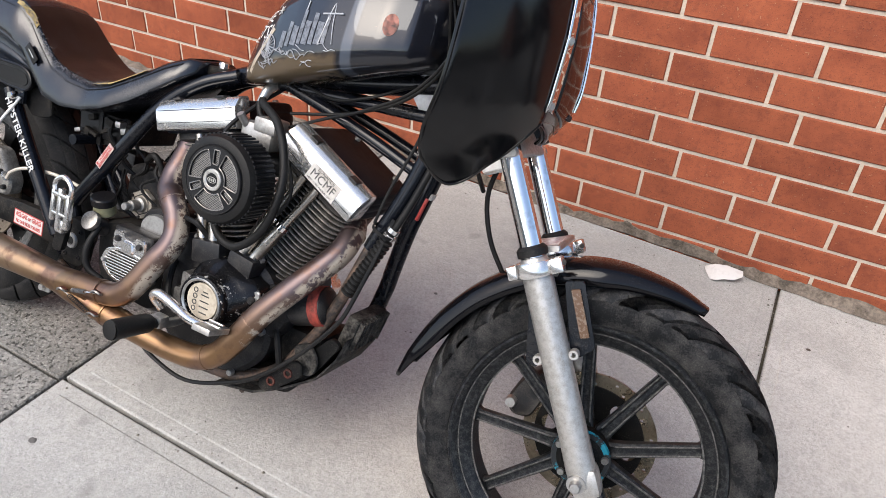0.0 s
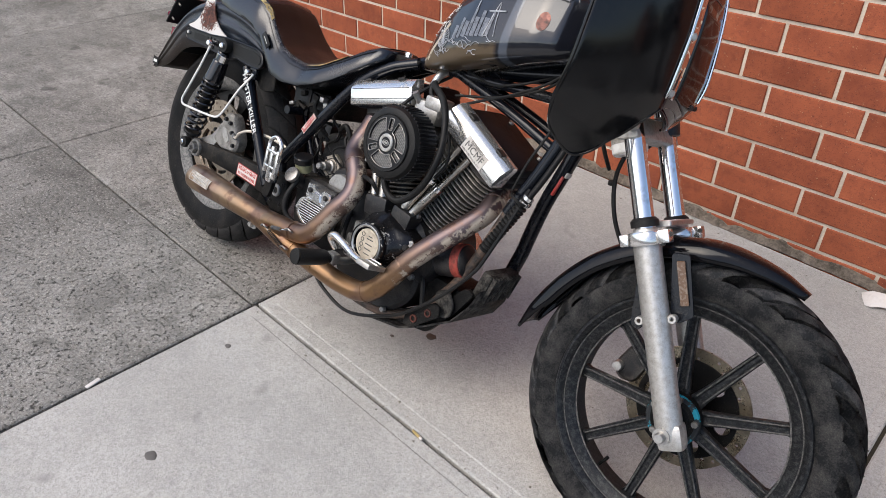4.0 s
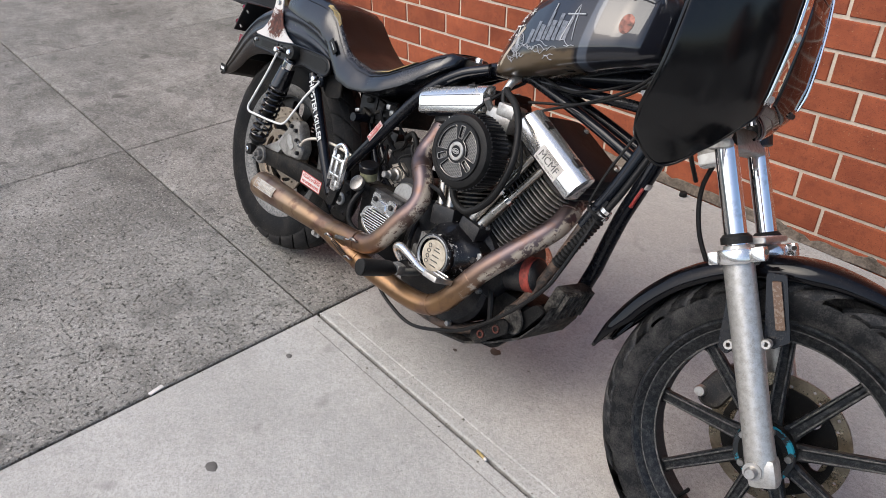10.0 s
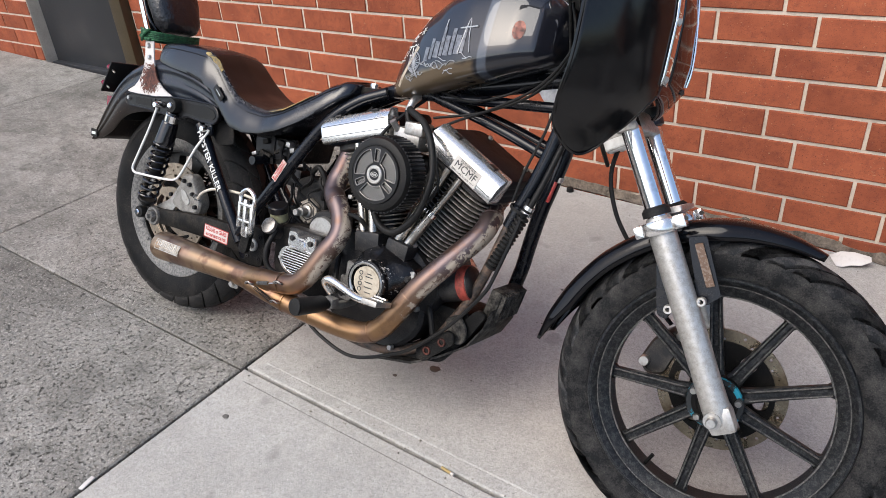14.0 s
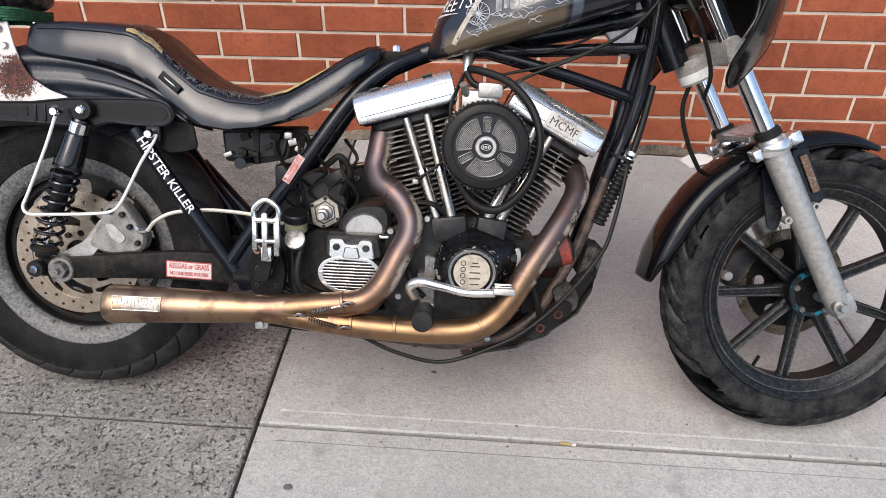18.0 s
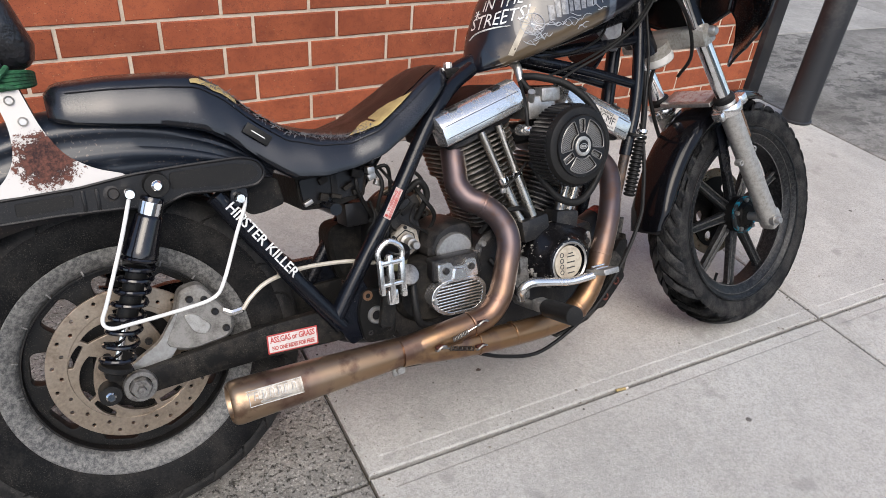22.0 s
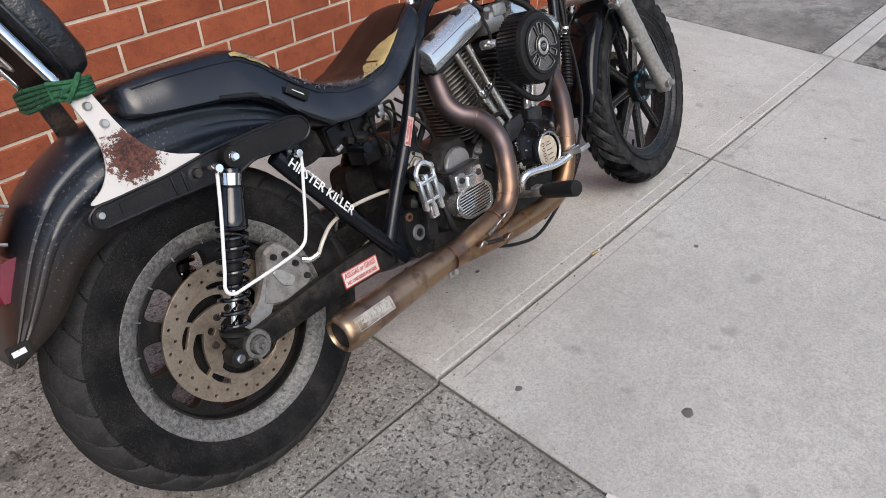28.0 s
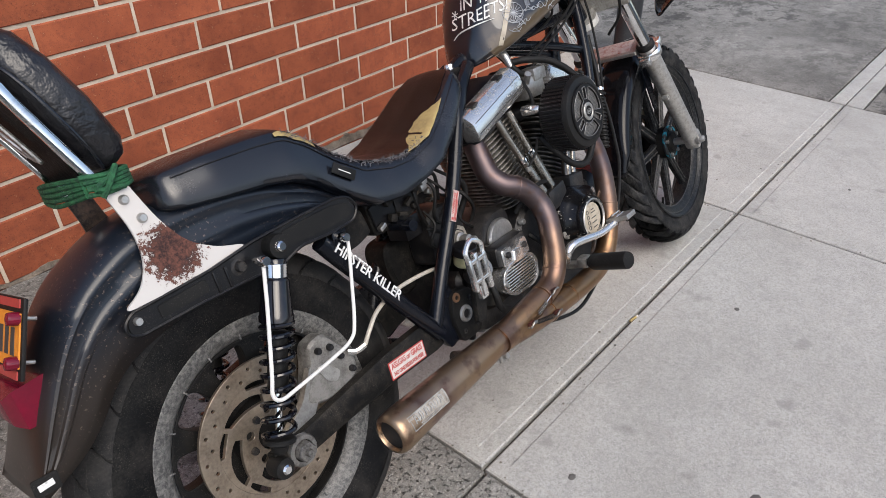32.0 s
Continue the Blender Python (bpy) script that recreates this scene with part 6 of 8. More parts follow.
def seat_ring(x, n=28, grow=0.0):
    """A section: flat crown, a skirt that slopes out and down, a tucked lower edge."""
    xs = [r[0] for r in SEAT]
    top, low, wl, wt = (float(np.interp(x, xs, [r[k] for r in SEAT])) for k in (1, 2, 3, 4))
    out = []
    for i in range(n):
        p = i / n
        t = (2 * p if p <= 0.5 else 2 * (1 - p)) * (len(SEAT_HALF) - 1)
        k = min(int(t), len(SEAT_HALF) - 2)
        v = SEAT_HALF[k].lerp(SEAT_HALF[k + 1], t - k)
        # the first third of the curve is the underside, the middle the skirt, the end the crown
        if t < 12:
            y = wl * max(0.0, v.x)
        else:
            y = wt + (wl - wt) * v.x if v.x > 0 else wt * (1 + v.x)
        out.append(Vector((x, math.copysign(y + grow * min(1, y / 0.02), 1 if p <= 0.5 else -1), low + (top - low) * v.z + grow * (2 * v.z - 1))))
    return out


def seat_x(n):
    xs = [r[0] for r in SEAT]
    return [xs[0] + (xs[-1] - xs[0]) * i / n for i in range(n + 1)]


saddle = part("saddle", loft([seat_ring(x) for x in seat_x(60)]), M_vinyl, bike, "black vinyl two-level saddle, torn, with yellow foam showing", sharp=60)


def seat_patch(x0, x1, a0, a1, grow, nx=26, na=12, ragged=0.0, seed=1):
    """A piece of covering that lies on the saddle between two stations and two angles round it."""
    rng = random.Random(seed)
    rings = []
    for i in range(nx + 1):
        t = i / nx
        x = x0 + (x1 - x0) * t
        base = seat_ring(x, 120, grow)
        lo = a0(t) + rng.uniform(-ragged, ragged)
        hi = a1(t) + rng.uniform(-ragged, ragged)
        row = []
        for j in range(na + 1):
            u = ((lo + (hi - lo) * j / na) / 360.0 + 0.25) % 1.0 * 120
            k = int(u)
            row.append(base[k % 120].lerp(base[(k + 1) % 120], u - k))
        rings.append(row)
    return loft(rings, closed=False)


part("worn_top", seat_patch(0.205, 0.670, lambda t: 132 - 8 * t, lambda t: 48 + 8 * t, 0.0022, ragged=1.2, seed=2), M_hide, saddle, "dark brown worn hide on the seat")
part("foam", seat_patch(0.175, 0.245, lambda t: 152 - 4 * t, lambda t: 152 - 8 - 26 * t + 10 * t * t, 0.0016, 10, 4, 1.5, 3), M_foam, saddle, "yellow foam showing through a tear")
part("foam", seat_patch(0.440, 0.585, lambda t: 145 - 9 * (2 * t - 1) ** 2, lambda t: 145 - 9 - 22 * math.sin(math.pi * t) ** 0.8, 0.003, 20, 5, 1.0, 4), M_foam, saddle, "strip of bare yellow foam")


def frayed_edge():
    rng = random.Random(9)
    bms = []
    for k in range(300):
        t = rng.random()
        x = 0.19 + 0.30 * t
        ring = seat_ring(x, 120, 0.003)
        i = int(((144 + rng.gauss(0, 5) - 10 * t) / 360 + 0.25) % 1 * 120)
        p = ring[i]
        pts = [p + Vector((rng.gauss(0, 0.002), 0, 0))]
        d = Vector((rng.gauss(0, 0.6), rng.gauss(-0.1, 0.4), rng.gauss(0, 0.5))).normalized()
        for s in range(3):
            pts.append(pts[-1] + d * rng.uniform(0.0008, 0.0028) + Vector((rng.gauss(0, 0.0012), -0.0003, rng.gauss(0, 0.0008))))
        bms.append(tube(pts, 0.0005, 4, 2))
    return merge(*bms)


part("frayed_threads", frayed_edge(), M_frayed, saddle, "pale frayed threads along the tear")["kind"] = "stuff"
seam = []
for x in seat_x(50)[2:-2]:
    seam.append(seat_ring(x, 120, 0.001)[int((158 / 360 + 0.25) % 1 * 120)])
part("seam", tube(seam, 0.0016, 6, 2), M_vinyl, saddle)
tagp = part("seat_tag", box((0.268, -0.1165, 0.722), (0.048, 0.003, 0.019), 0.001, Matrix.Rotation(radians(38), 4, "Y") @ Matrix.Rotation(radians(-6), 4, "Z")), M_rubber, saddle, "small black maker's tag")
part("tag_bar", box((0.268, -0.1183, 0.722), (0.026, 0.0008, 0.0016), 0.0002, Matrix.Rotation(radians(38), 4, "Y") @ Matrix.Rotation(radians(-6), 4, "Z")), M_lettering, tagp)
part("seat_bolt", lathe([(0.001, 0.014), (0.008, 0.014), (0.010, 0.011), (0.010, 0.0), (0.001, 0.0)], (0.709, -0.02, 0.803), "z", 8), M_polish, bike)
part("seat_bracket", box((0.705, -0.01, 0.795), (0.05, 0.05, 0.02), 0.004), M_grimy, bike)


# ---- rear mudguard ----
CROWN = [(0.30, 0.66), (0.24, 0.715), (0.16, 0.757), (0.07, 0.782), (-0.02, 0.790), (-0.09, 0.780), (-0.14, 0.762), (-0.20, 0.726), (-0.25, 0.672), (-0.29, 0.61), (-0.318, 0.555), (-0.345, 0.492)]
EDGE = [(0.285, 0.615), (0.22, 0.628), (0.15, 0.632), (0.07, 0.630), (-0.02, 0.622), (-0.075, 0.618), (-0.115, 0.612), (-0.165, 0.597), (-0.20, 0.575), (-0.235, 0.540), (-0.275, 0.512), (-0.335, 0.487)]


GUARD_HALF = [(-1.0, 0.0), (-1.0, 0.40), (-1.005, 0.45), (-1.045, 0.48), (-1.06, 0.53), (-1.045, 0.58), (-0.995, 0.61), (-0.985, 0.70), (-1.0, 0.73), (-1.03, 0.76), (-1.02, 0.81), (-0.96, 0.85), (-0.86, 0.90), (-0.66, 0.955), (-0.35, 0.99), (0, 1.0)]


def mudguard(scale_w, crown, edge, ny=9):
    cp, _ = smooth_path([(x, 0, z) for x, z in crown], 5)
    ep, _ = smooth_path([(x, 0, z) for x, z in edge], 5)
    rings = []
    for c, e in zip(cp, ep):
        row = []
        for y, k in GUARD_HALF + [(-y, k) for y, k in GUARD_HALF[-2::-1]]:
            p = e.lerp(c, k)
            row.append(Vector((p.x, y * scale_w, p.z)))
        rings.append(row)
    return loft(rings, closed=False)


M_fender = Nodes("mudguard_paint")
fz = M_fender.noise(5.0)
fs = M_fender.t.nodes.new("ShaderNodeSeparateXYZ")
M_fender.link(M_fender.co, fs.inputs[0])
band = M_fender.ramp(M_fender.math("ADD", M_fender.math("MULTIPLY", fs.outputs[2], -1.0), M_fender.math("MULTIPLY", fz, 0.1)), -0.62, -0.52)
dust = M_fender.math("MULTIPLY", M_fender.ramp(M_fender.noise(190.0, 3.0), 0.60, 0.66), M_fender.ramp(M_fender.noise(9.0, 4.0), 0.42, 0.62))
fc = M_fender.mix(band, (0.006, 0.009, 0.015), (0.020, 0.015, 0.012))
fc = M_fender.mix(M_fender.math("MULTIPLY", dust, 0.5), fc, (0.20, 0.15, 0.12))
M_fender.color(fc)
M_fender.rough(fz, 0.25, 0.45)
M_fender.bump(M_fender.noise(280.0, 3.0), 0.12, 0.0006)
M_fender.set(Specular_IOR_Level=0.35, Coat_Weight=0.3, Coat_Roughness=0.16, Coat_IOR=1.5)
rear_guard = part("rear_mudguard", mudguard(0.079, CROWN, EDGE), M_fender.mat, bike, "black rear mudguard with rust-speckled dusty paint")
sol = rear_guard.modifiers.new("skin", "SOLIDIFY")
sol.thickness, sol.offset = 0.003, -1
part("guard_badge", slab_of(rounded([(-0.345, 0.50), (-0.312, 0.497), (-0.31, 0.522), (-0.343, 0.525)], 0.003), -0.0835, -0.0855), M_rubber, rear_guard)
part("badge_bar", box((-0.328, -0.0865, 0.511), (0.02, 0.001, 0.009), 0.0005), M_lettering, rear_guard)

# fender strut with leather-like cover
STRUT = rounded([(-0.160, 0.652), (-0.145, 0.664), (-0.02, 0.669), (0.06, 0.680), (0.14, 0.684), (0.235, 0.686), (0.262, 0.678), (0.274, 0.655), (0.258, 0.636), (0.20, 0.634), (0.14, 0.638), (0.098, 0.624), (0.03, 0.628), (-0.05, 0.630), (-0.145, 0.628), (-0.160, 0.636)], 0.012, 4)


def on_strut(x):
    return -0.080 - 0.045 * (x + 0.16)


def strut_sheet(loop, lift, bevel):
    """A plate that follows the strut, which stands further out towards the front."""
    bm = slab_of(loop, 0.0, -lift, bevel)
    for v in bm.verts:
        v.co.y += on_strut(v.co.x)
    return bm


strut = part("guard_strut", strut_sheet(STRUT, 0.014, 0.004), M_plastic, bike, "black mudguard strut cover with recessed panels")
part("strut_border", tube([(x, on_strut(x) - 0.0135, z) for x, z in STRUT + STRUT[:1]], 0.0028, 6, 2), M_plastic, strut)
part("strut_panel", strut_sheet(rounded([(-0.11, 0.637), (-0.03, 0.641), (-0.03, 0.661), (-0.11, 0.657)], 0.004), 0.0155, 0.0006), M_rubber, strut)
part("strut_panel", strut_sheet(rounded([(0.115, 0.648), (0.20, 0.643), (0.252, 0.646), (0.262, 0.656), (0.252, 0.672), (0.215, 0.678), (0.115, 0.675)], 0.006), 0.0155, 0.0006), M_rubber, strut)
for x in (-0.015, 0.005):
    part("strut_rib", box((x, on_strut(x) - 0.014, 0.648), (0.006, 0.006, 0.034), 0.002), M_plastic, strut)
for (x, y, z), r in (((-0.142, -0.096, 0.650), 0.0052), ((0.028, -0.105, 0.654), 0.0075)):
    part("strut_bolt", lathe([(0.001, -0.006), (r, -0.006), (r * 1.2, -0.003), (r * 1.25, 0.002), (r * 2.0, 0.003), (r * 2.0, 0.006), (0.001, 0.006)], (x, y, z), "y", 16), M_alloy if x < 0 else M_case, strut)


# ---- sissy bar, bracket and backrest ----
M_rusty = Nodes("rusty_white")
rn = M_rusty.noise(95.0, 6.0, 0.8)
rs = M_rusty.t.nodes.new("ShaderNodeVectorMath")
rs.operation = "DISTANCE"
M_rusty.link(M_rusty.co, rs.inputs[0])
rs.inputs[1].default_value = (-0.055, -0.094, 0.718)
near = M_rusty.ramp(rs.outputs["Value"], 0.068, 0.012)
big_spot = M_rusty.ramp(M_rusty.math("ADD", M_rusty.math("MULTIPLY", near, 0.42), M_rusty.math("MULTIPLY", rn, 0.95)), 0.66, 0.69)
M_rusty.color(M_rusty.mix(big_spot, (0.50, 0.475, 0.45), M_rusty.mix(M_rusty.ramp(rn, 0.42, 0.62), (0.022, 0.010, 0.010), (0.13, 0.05, 0.034))))
M_rusty.rough(big_spot, 0.4, 0.95)
M_rusty.bump(M_rusty.math("MULTIPLY", rn, big_spot), 0.6, 0.002)


def bracket_point(u, v):
    """Bracket sheet, leaning inwards: u across, v up from the strut."""
    return Vector((u, -0.098 + 0.020 * v / 0.165, 0.668 + v))


def bracket(side_sign):
    outline = rounded([(-0.158, 0.0), (-0.118, 0.020), (-0.097, 0.055), (-0.094, 0.10), (-0.110, 0.168), (-0.078, 0.182), (-0.054, 0.10), (-0.030, 0.055), (0.008, 0.028), (0.052, 0.014), (0.052, 0.0)], 0.020, 5)
    a = [bracket_point(u, v) for u, v in outline]
    b = [p + Vector((0, 0.004, 0)) for p in a]
    bm = loft([a, b])
    if side_sign > 0:
        bmesh.ops.scale(bm, vec=(1, -1, 1), verts=bm.verts)
        bmesh.ops.reverse_faces(bm, faces=bm.faces)
    return bm


sissy = part("sissy_bracket", bracket(-1), M_rusty.mat, bike, "white painted bracket with a large patch of rust")
part("sissy_bracket", bracket(1), M_corroded, bike, "dark rusty far bracket")
for u, v in ((-0.086, 0.142), (-0.074, 0.110)):
    p = bracket_point(u, v)
    part("bracket_bolt", lathe([(0.001, -0.007), (0.005, -0.007), (0.007, -0.004), (0.0075, 0.0), (0.001, 0.0)], p, "y", 12), M_alloy, sissy)
sissy_bar = part("sissy_bar", tube([(-0.100, -0.070, 0.828), (-0.112, -0.073, 0.855), (-0.158, -0.076, 0.96), (-0.192, -0.077, 1.04), (-0.212, -0.05, 1.095), (-0.216, 0, 1.107), (-0.212, 0.05, 1.095), (-0.192, 0.077, 1.04), (-0.158, 0.076, 0.96), (-0.112, 0.073, 0.855), (-0.100, 0.070, 0.828)], 0.0085, 10, squash=0.6), M_chrome, bike, "flat chrome sissy bar")


def pad():
    rings = []
    d, nrm = Vector((-0.40, 0, 0.917)), Vector((0.917, 0, 0.40))
    o = Vector((-0.101, 0, 0.838))
    for h, w, t in ((0.0, 0.04, 0.012), (0.006, 0.058, 0.024), (0.025, 0.070, 0.036), (0.09, 0.079, 0.040), (0.16, 0.077, 0.038), (0.205, 0.064, 0.031), (0.225, 0.042, 0.018), (0.23, 0.015, 0.006)):
        ring = []
        for i in range(28):
            a = 2 * math.pi * i / 28
            ca, sa = math.cos(a), math.sin(a)
            ring.append(o + d * h + Vector((0, 1, 0)) * math.copysign(abs(ca) ** 0.6, ca) * w + nrm * (0.046 + math.copysign(abs(sa) ** 0.7, sa) * t))
        rings.append(ring)
    return loft(rings)


M_crinkled = surf("crinkled_leather", (0.010, 0.010, 0.012), (0.028, 0.027, 0.027), (0.28, 0.45), big=10, fine=45, lo=0.45, hi=0.75, bump=0.7, dist=0.006)
backrest = part("backrest", pad(), M_crinkled, bike, "crinkled black leather backrest pad", sharp=70)
piping = [Vector((-0.101, 0, 0.838)) + Vector((-0.40, 0, 0.917)) * h + Vector((0, y, 0)) + Vector((0.917, 0, 0.40)) * 0.022 for h, y in ((0.012, -0.062), (0.05, -0.079), (0.10, -0.083), (0.15, -0.079), (0.185, -0.062), (0.2, -0.03), (0.202, 0.0))]
part("piping", tube(piping, 0.003, 8), M_vinyl, backrest)
part("back_plate", slab_of(rounded([(-0.06, 0.0), (0.06, 0.0), (0.065, 0.17), (-0.065, 0.17)], 0.02), -0.003, 0.003), M_grimy, backrest).matrix_basis = Matrix(((0, 0.917, -0.40, -0.113), (-1, 0, 0, 0), (0, 0.40, 0.917, 0.852), (0, 0, 0, 1)))
orn = []
rngo = random.Random(3)
for k in range(7):
    a0, r = rngo.uniform(0, 6.28), rngo.uniform(0.014, 0.034)
    orn.append(tube([(-0.006, 0.6 * r * math.cos(a0 + t), 0.09 + 1.4 * r * math.sin(a0 + 1.3 * t)) for t in (0, 0.8, 1.6, 2.4, 3.2, 4.0)], 0.003, 6, 3))
part("ornament", merge(*orn), M_alloy, backrest, "cast metal ornament").matrix_basis = Matrix(((0.917, 0, -0.40, -0.120), (0, 1, 0, -0.01), (0.40, 0, 0.917, 0.846), (0, 0, 0, 1)))
rope = part("cord_lashing", merge(*[tube([(-0.135 + 0.003 * math.sin(k), -0.080, 0.853 + 0.006 * k + 0.002 * math.sin(2 * k)), (-0.105, -0.084, 0.849 + 0.006 * k), (-0.068, -0.070, 0.852 + 0.005 * k), (-0.055, 0.0, 0.855 + 0.004 * k), (-0.068, 0.070, 0.852 + 0.006 * k), (-0.11, 0.084, 0.85 + 0.006 * k), (-0.138, 0.078, 0.853 + 0.005 * k), (-0.15, 0.0, 0.846 + 0.008 * k), (-0.135, -0.080, 0.853 + 0.006 * k)], 0.0036, 7, 4) for k in range(5)], tube([(-0.12, -0.088, 0.845), (-0.105, -0.094, 0.862), (-0.088, -0.088, 0.88), (-0.10, -0.086, 0.868), (-0.125, -0.09, 0.858), (-0.085, -0.086, 0.85)], 0.0042, 7, 4)), M_cord, bike, "green cord wound round the sissy bar")
rope.matrix_basis = Matrix.Translation((0.008, 0, -0.022))


# ---- plate, tail lamp ----
PLM = Matrix.Translation((-0.274, 0.0, 0.695)) @ Matrix.Rotation(radians(26), 4, "Y")


def on_plate(bm):
    bmesh.ops.transform(bm, matrix=PLM, verts=bm.verts)
    return bm


plate_holder = part("number_plate", on_plate(box((0, 0, 0), (0.006, 0.18, 0.105), 0.003)), M_rubber, bike, "orange number plate in a black frame")
part("plate_face", on_plate(box((-0.0042, 0, -0.002), (0.002, 0.170, 0.07), 0.0)), M_orange, plate_holder)
for y0 in (-0.06, -0.036, -0.012, 0.014, 0.038, 0.062):
    part("plate_bar", on_plate(box((-0.0056, y0, -0.004), (0.0008, 0.014, 0.036), 0)), M_ink, plate_holder)
for zz in (0.045, -0.046):
    part("frame_print", on_plate(box((-0.0042, -0.02, zz), (0.002, 0.12, 0.011), 0.0)), M_red, plate_holder)
for y0, zz in ((-0.078, 0.026), (-0.078, -0.03), (0.078, 0.026), (0.078, -0.03)):
    lens = part("plate_bolt", on_plate(lathe([(0.001, -0.016), (0.008, -0.014), (0.009, -0.008), (0.009, 0.0), (0.001, 0.0)], (-0.004, y0, zz), "x", 14)), M_redlens, plate_holder, "red reflector bolt")
    part("bolt_end", on_plate(tube([(0.0, y0, zz), (0.016, y0, zz)], 0.0028, 8)), M_alloy, plate_holder)
tail = part("tail_lamp", loft([[(-0.225 + dx, y, zc + hz * s) for y, s in ((-w, -1), (-w, 1), (w, 1), (w, -1))] for dx, w, zc, hz in ((0.0, 0.056, 0.606, 0.03), (-0.05, 0.06, 0.606, 0.031), (-0.085, 0.058, 0.606, 0.028), (-0.095, 0.045, 0.606, 0.02))]), M_redlens, bike, "dark red tail lamp lens")
part("lamp_base", box((-0.225, 0, 0.606), (0.02, 0.124, 0.07), 0.006), M_rubber, tail)


# ---- shocks ----
def shock(sy):
    top, bot = Vector((0.092, 0.112 * sy, 0.660)), Vector((-0.036, 0.100 * sy, 0.322))
    d = bot - top
    L = d.length
    body = part("shock_absorber", merge(lathe([(0.001, 0.02), (0.017, 0.02), (0.019, 0.024), (0.019, 0.05), (0.021, 0.052), (0.0225, 0.055), (0.027, 0.108), (0.0285, 0.112), (0.0285, 0.120), (0.026, 0.122), (0.001, 0.122)], top, d, 28)), M_black, bike, "black shock absorber with exposed spring")
    part("chrome_cap", lathe([(0.0175, 0.026), (0.0198, 0.028), (0.0198, 0.049), (0.0175, 0.051)], top, d, 28, True), M_chrome, body)
    part("inner_tube", lathe([(0.001, 0.14), (0.017, 0.14), (0.017, 0.235), (0.001, 0.235)], top, d, 20), M_rubber, body)
    part("rod", lathe([(0.001, 0.2), (0.006, 0.2), (0.006, 0.30), (0.001, 0.30)], top, d, 14), M_chrome, body)
    w = d.normalized()
    u = w.cross(Vector((0, 1, 0))).normalized()
    v = w.cross(u)
    pts = []
    for i in range(145):
        t = i / 144
        s = 0.122 + 0.196 * t ** (1.2)
        a = 2 * math.pi * 9 * t
        pts.append(top + w * s + 0.0255 * (math.cos(a) * u + math.sin(a) * v))
    part("spring", tube(pts, 0.0042, 8, 2), M_black, body)
    for yy, r in ((top, 0.019), (bot, 0.017)):
        part("eye", lathe([(r * 0.45, -0.016), (r, -0.016), (r * 1.05, -0.013), (r * 1.05, 0.013), (r, 0.016), (r * 0.45, 0.016)], yy, "y", 24, True), M_rubber, body)
        part("mount_bolt", lathe([(0.001, -0.024), (0.006, -0.024), (0.0085, -0.021), (0.0085, -0.016), (0.013, -0.0155), (0.013, -0.010), (0.001, -0.010)] if sy < 0 else [(0.001, 0.01), (0.01, 0.012), (0.01, 0.02), (0.001, 0.02)], yy, "y", 14), M_chrome, body)
    part("lower_boot", lathe([(0.001, 0.312), (0.024, 0.312), (0.027, 0.315), (0.027, 0.319), (0.016, 0.325), (0.013, 0.335), (0.001, 0.335)], top, d, 24), M_rubber, body)


shock(-1)
shock(1)

# white luggage guard hoop
guard = part("bag_guard", tube([(0.048, -0.138, 0.652), (0.024, -0.142, 0.585), (-0.014, -0.150, 0.492), (-0.026, -0.152, 0.463), (-0.016, -0.153, 0.449), (0.016, -0.152, 0.449), (0.10, -0.146, 0.453), (0.148, -0.142, 0.460), (0.170, -0.138, 0.484), (0.205, -0.126, 0.558), (0.228, -0.114, 0.600), (0.233, -0.108, 0.616)], 0.0033, 10, 5), M_white, bike, "white painted bent rod guard")
for p in ((0.048, -0.138, 0.655), (0.222, -0.114, 0.618)):
    part("rod_end", lathe([(0.001, -0.012), (0.007, -0.012), (0.009, -0.008), (0.0095, 0.004), (0.006, 0.02), (0.001, 0.02)], p, "y", 14), M_chrome, guard)
part("stay_lug", slab_of(rounded([(0.205, 0.60), (0.24, 0.60), (0.24, 0.636), (0.212, 0.64)], 0.008), -0.094, -0.106), M_frame, guard)

# rear caliper and hose
caliper = part("rear_caliper", slab_of(rounded([(0.052, 0.372), (0.085, 0.43), (0.095, 0.470), (0.135, 0.475), (0.152, 0.450), (0.185, 0.400), (0.175, 0.365), (0.10, 0.355)], 0.016, 4), -0.066, -0.105, 0.006), M_caliper, bike, "dusty alloy rear brake caliper")
part("caliper_lug", slab_of(rounded([(-0.02, 0.345), (0.05, 0.385), (0.09, 0.44), (0.105, 0.40), (0.06, 0.345), (0.0, 0.32)], 0.012), -0.09, -0.104, 0.003), M_alloy, caliper)
part("caliper_recess", slab_of(rounded([(0.095, 0.425), (0.115, 0.425), (0.142, 0.395), (0.128, 0.380), (0.108, 0.392)], 0.009), -0.1045, -0.1075, 0.001), M_slider, caliper)
for x, z in ((0.110, 0.452), (0.135, 0.446), (0.150, 0.42), (0.165, 0.385)):
    part("caliper_bolt", lathe([(0.001, -0.114), (0.005, -0.114), (0.0065, -0.111), (0.0065, -0.10), (0.001, -0.10)], (x, 0, z), "y", 10), M_case, caliper)
part("hose_fitting", tube([(0.165, -0.11, 0.42), (0.178, -0.118, 0.414), (0.196, -0.125, 0.418)], 0.0065, 8), M_polish, caliper)
part("brake_hose", tube([(0.196, -0.125, 0.418), (0.215, -0.128, 0.44), (0.25, -0.12, 0.458), (0.31, -0.105, 0.464), (0.37, -0.10, 0.462), (0.43, -0.10, 0.455), (0.475, -0.09, 0.44)], 0.0042, 8), M_gold, caliper, "braided pale brake hose")


caliper.matrix_basis = Matrix.Translation((0.006, 0.026, -0.004))


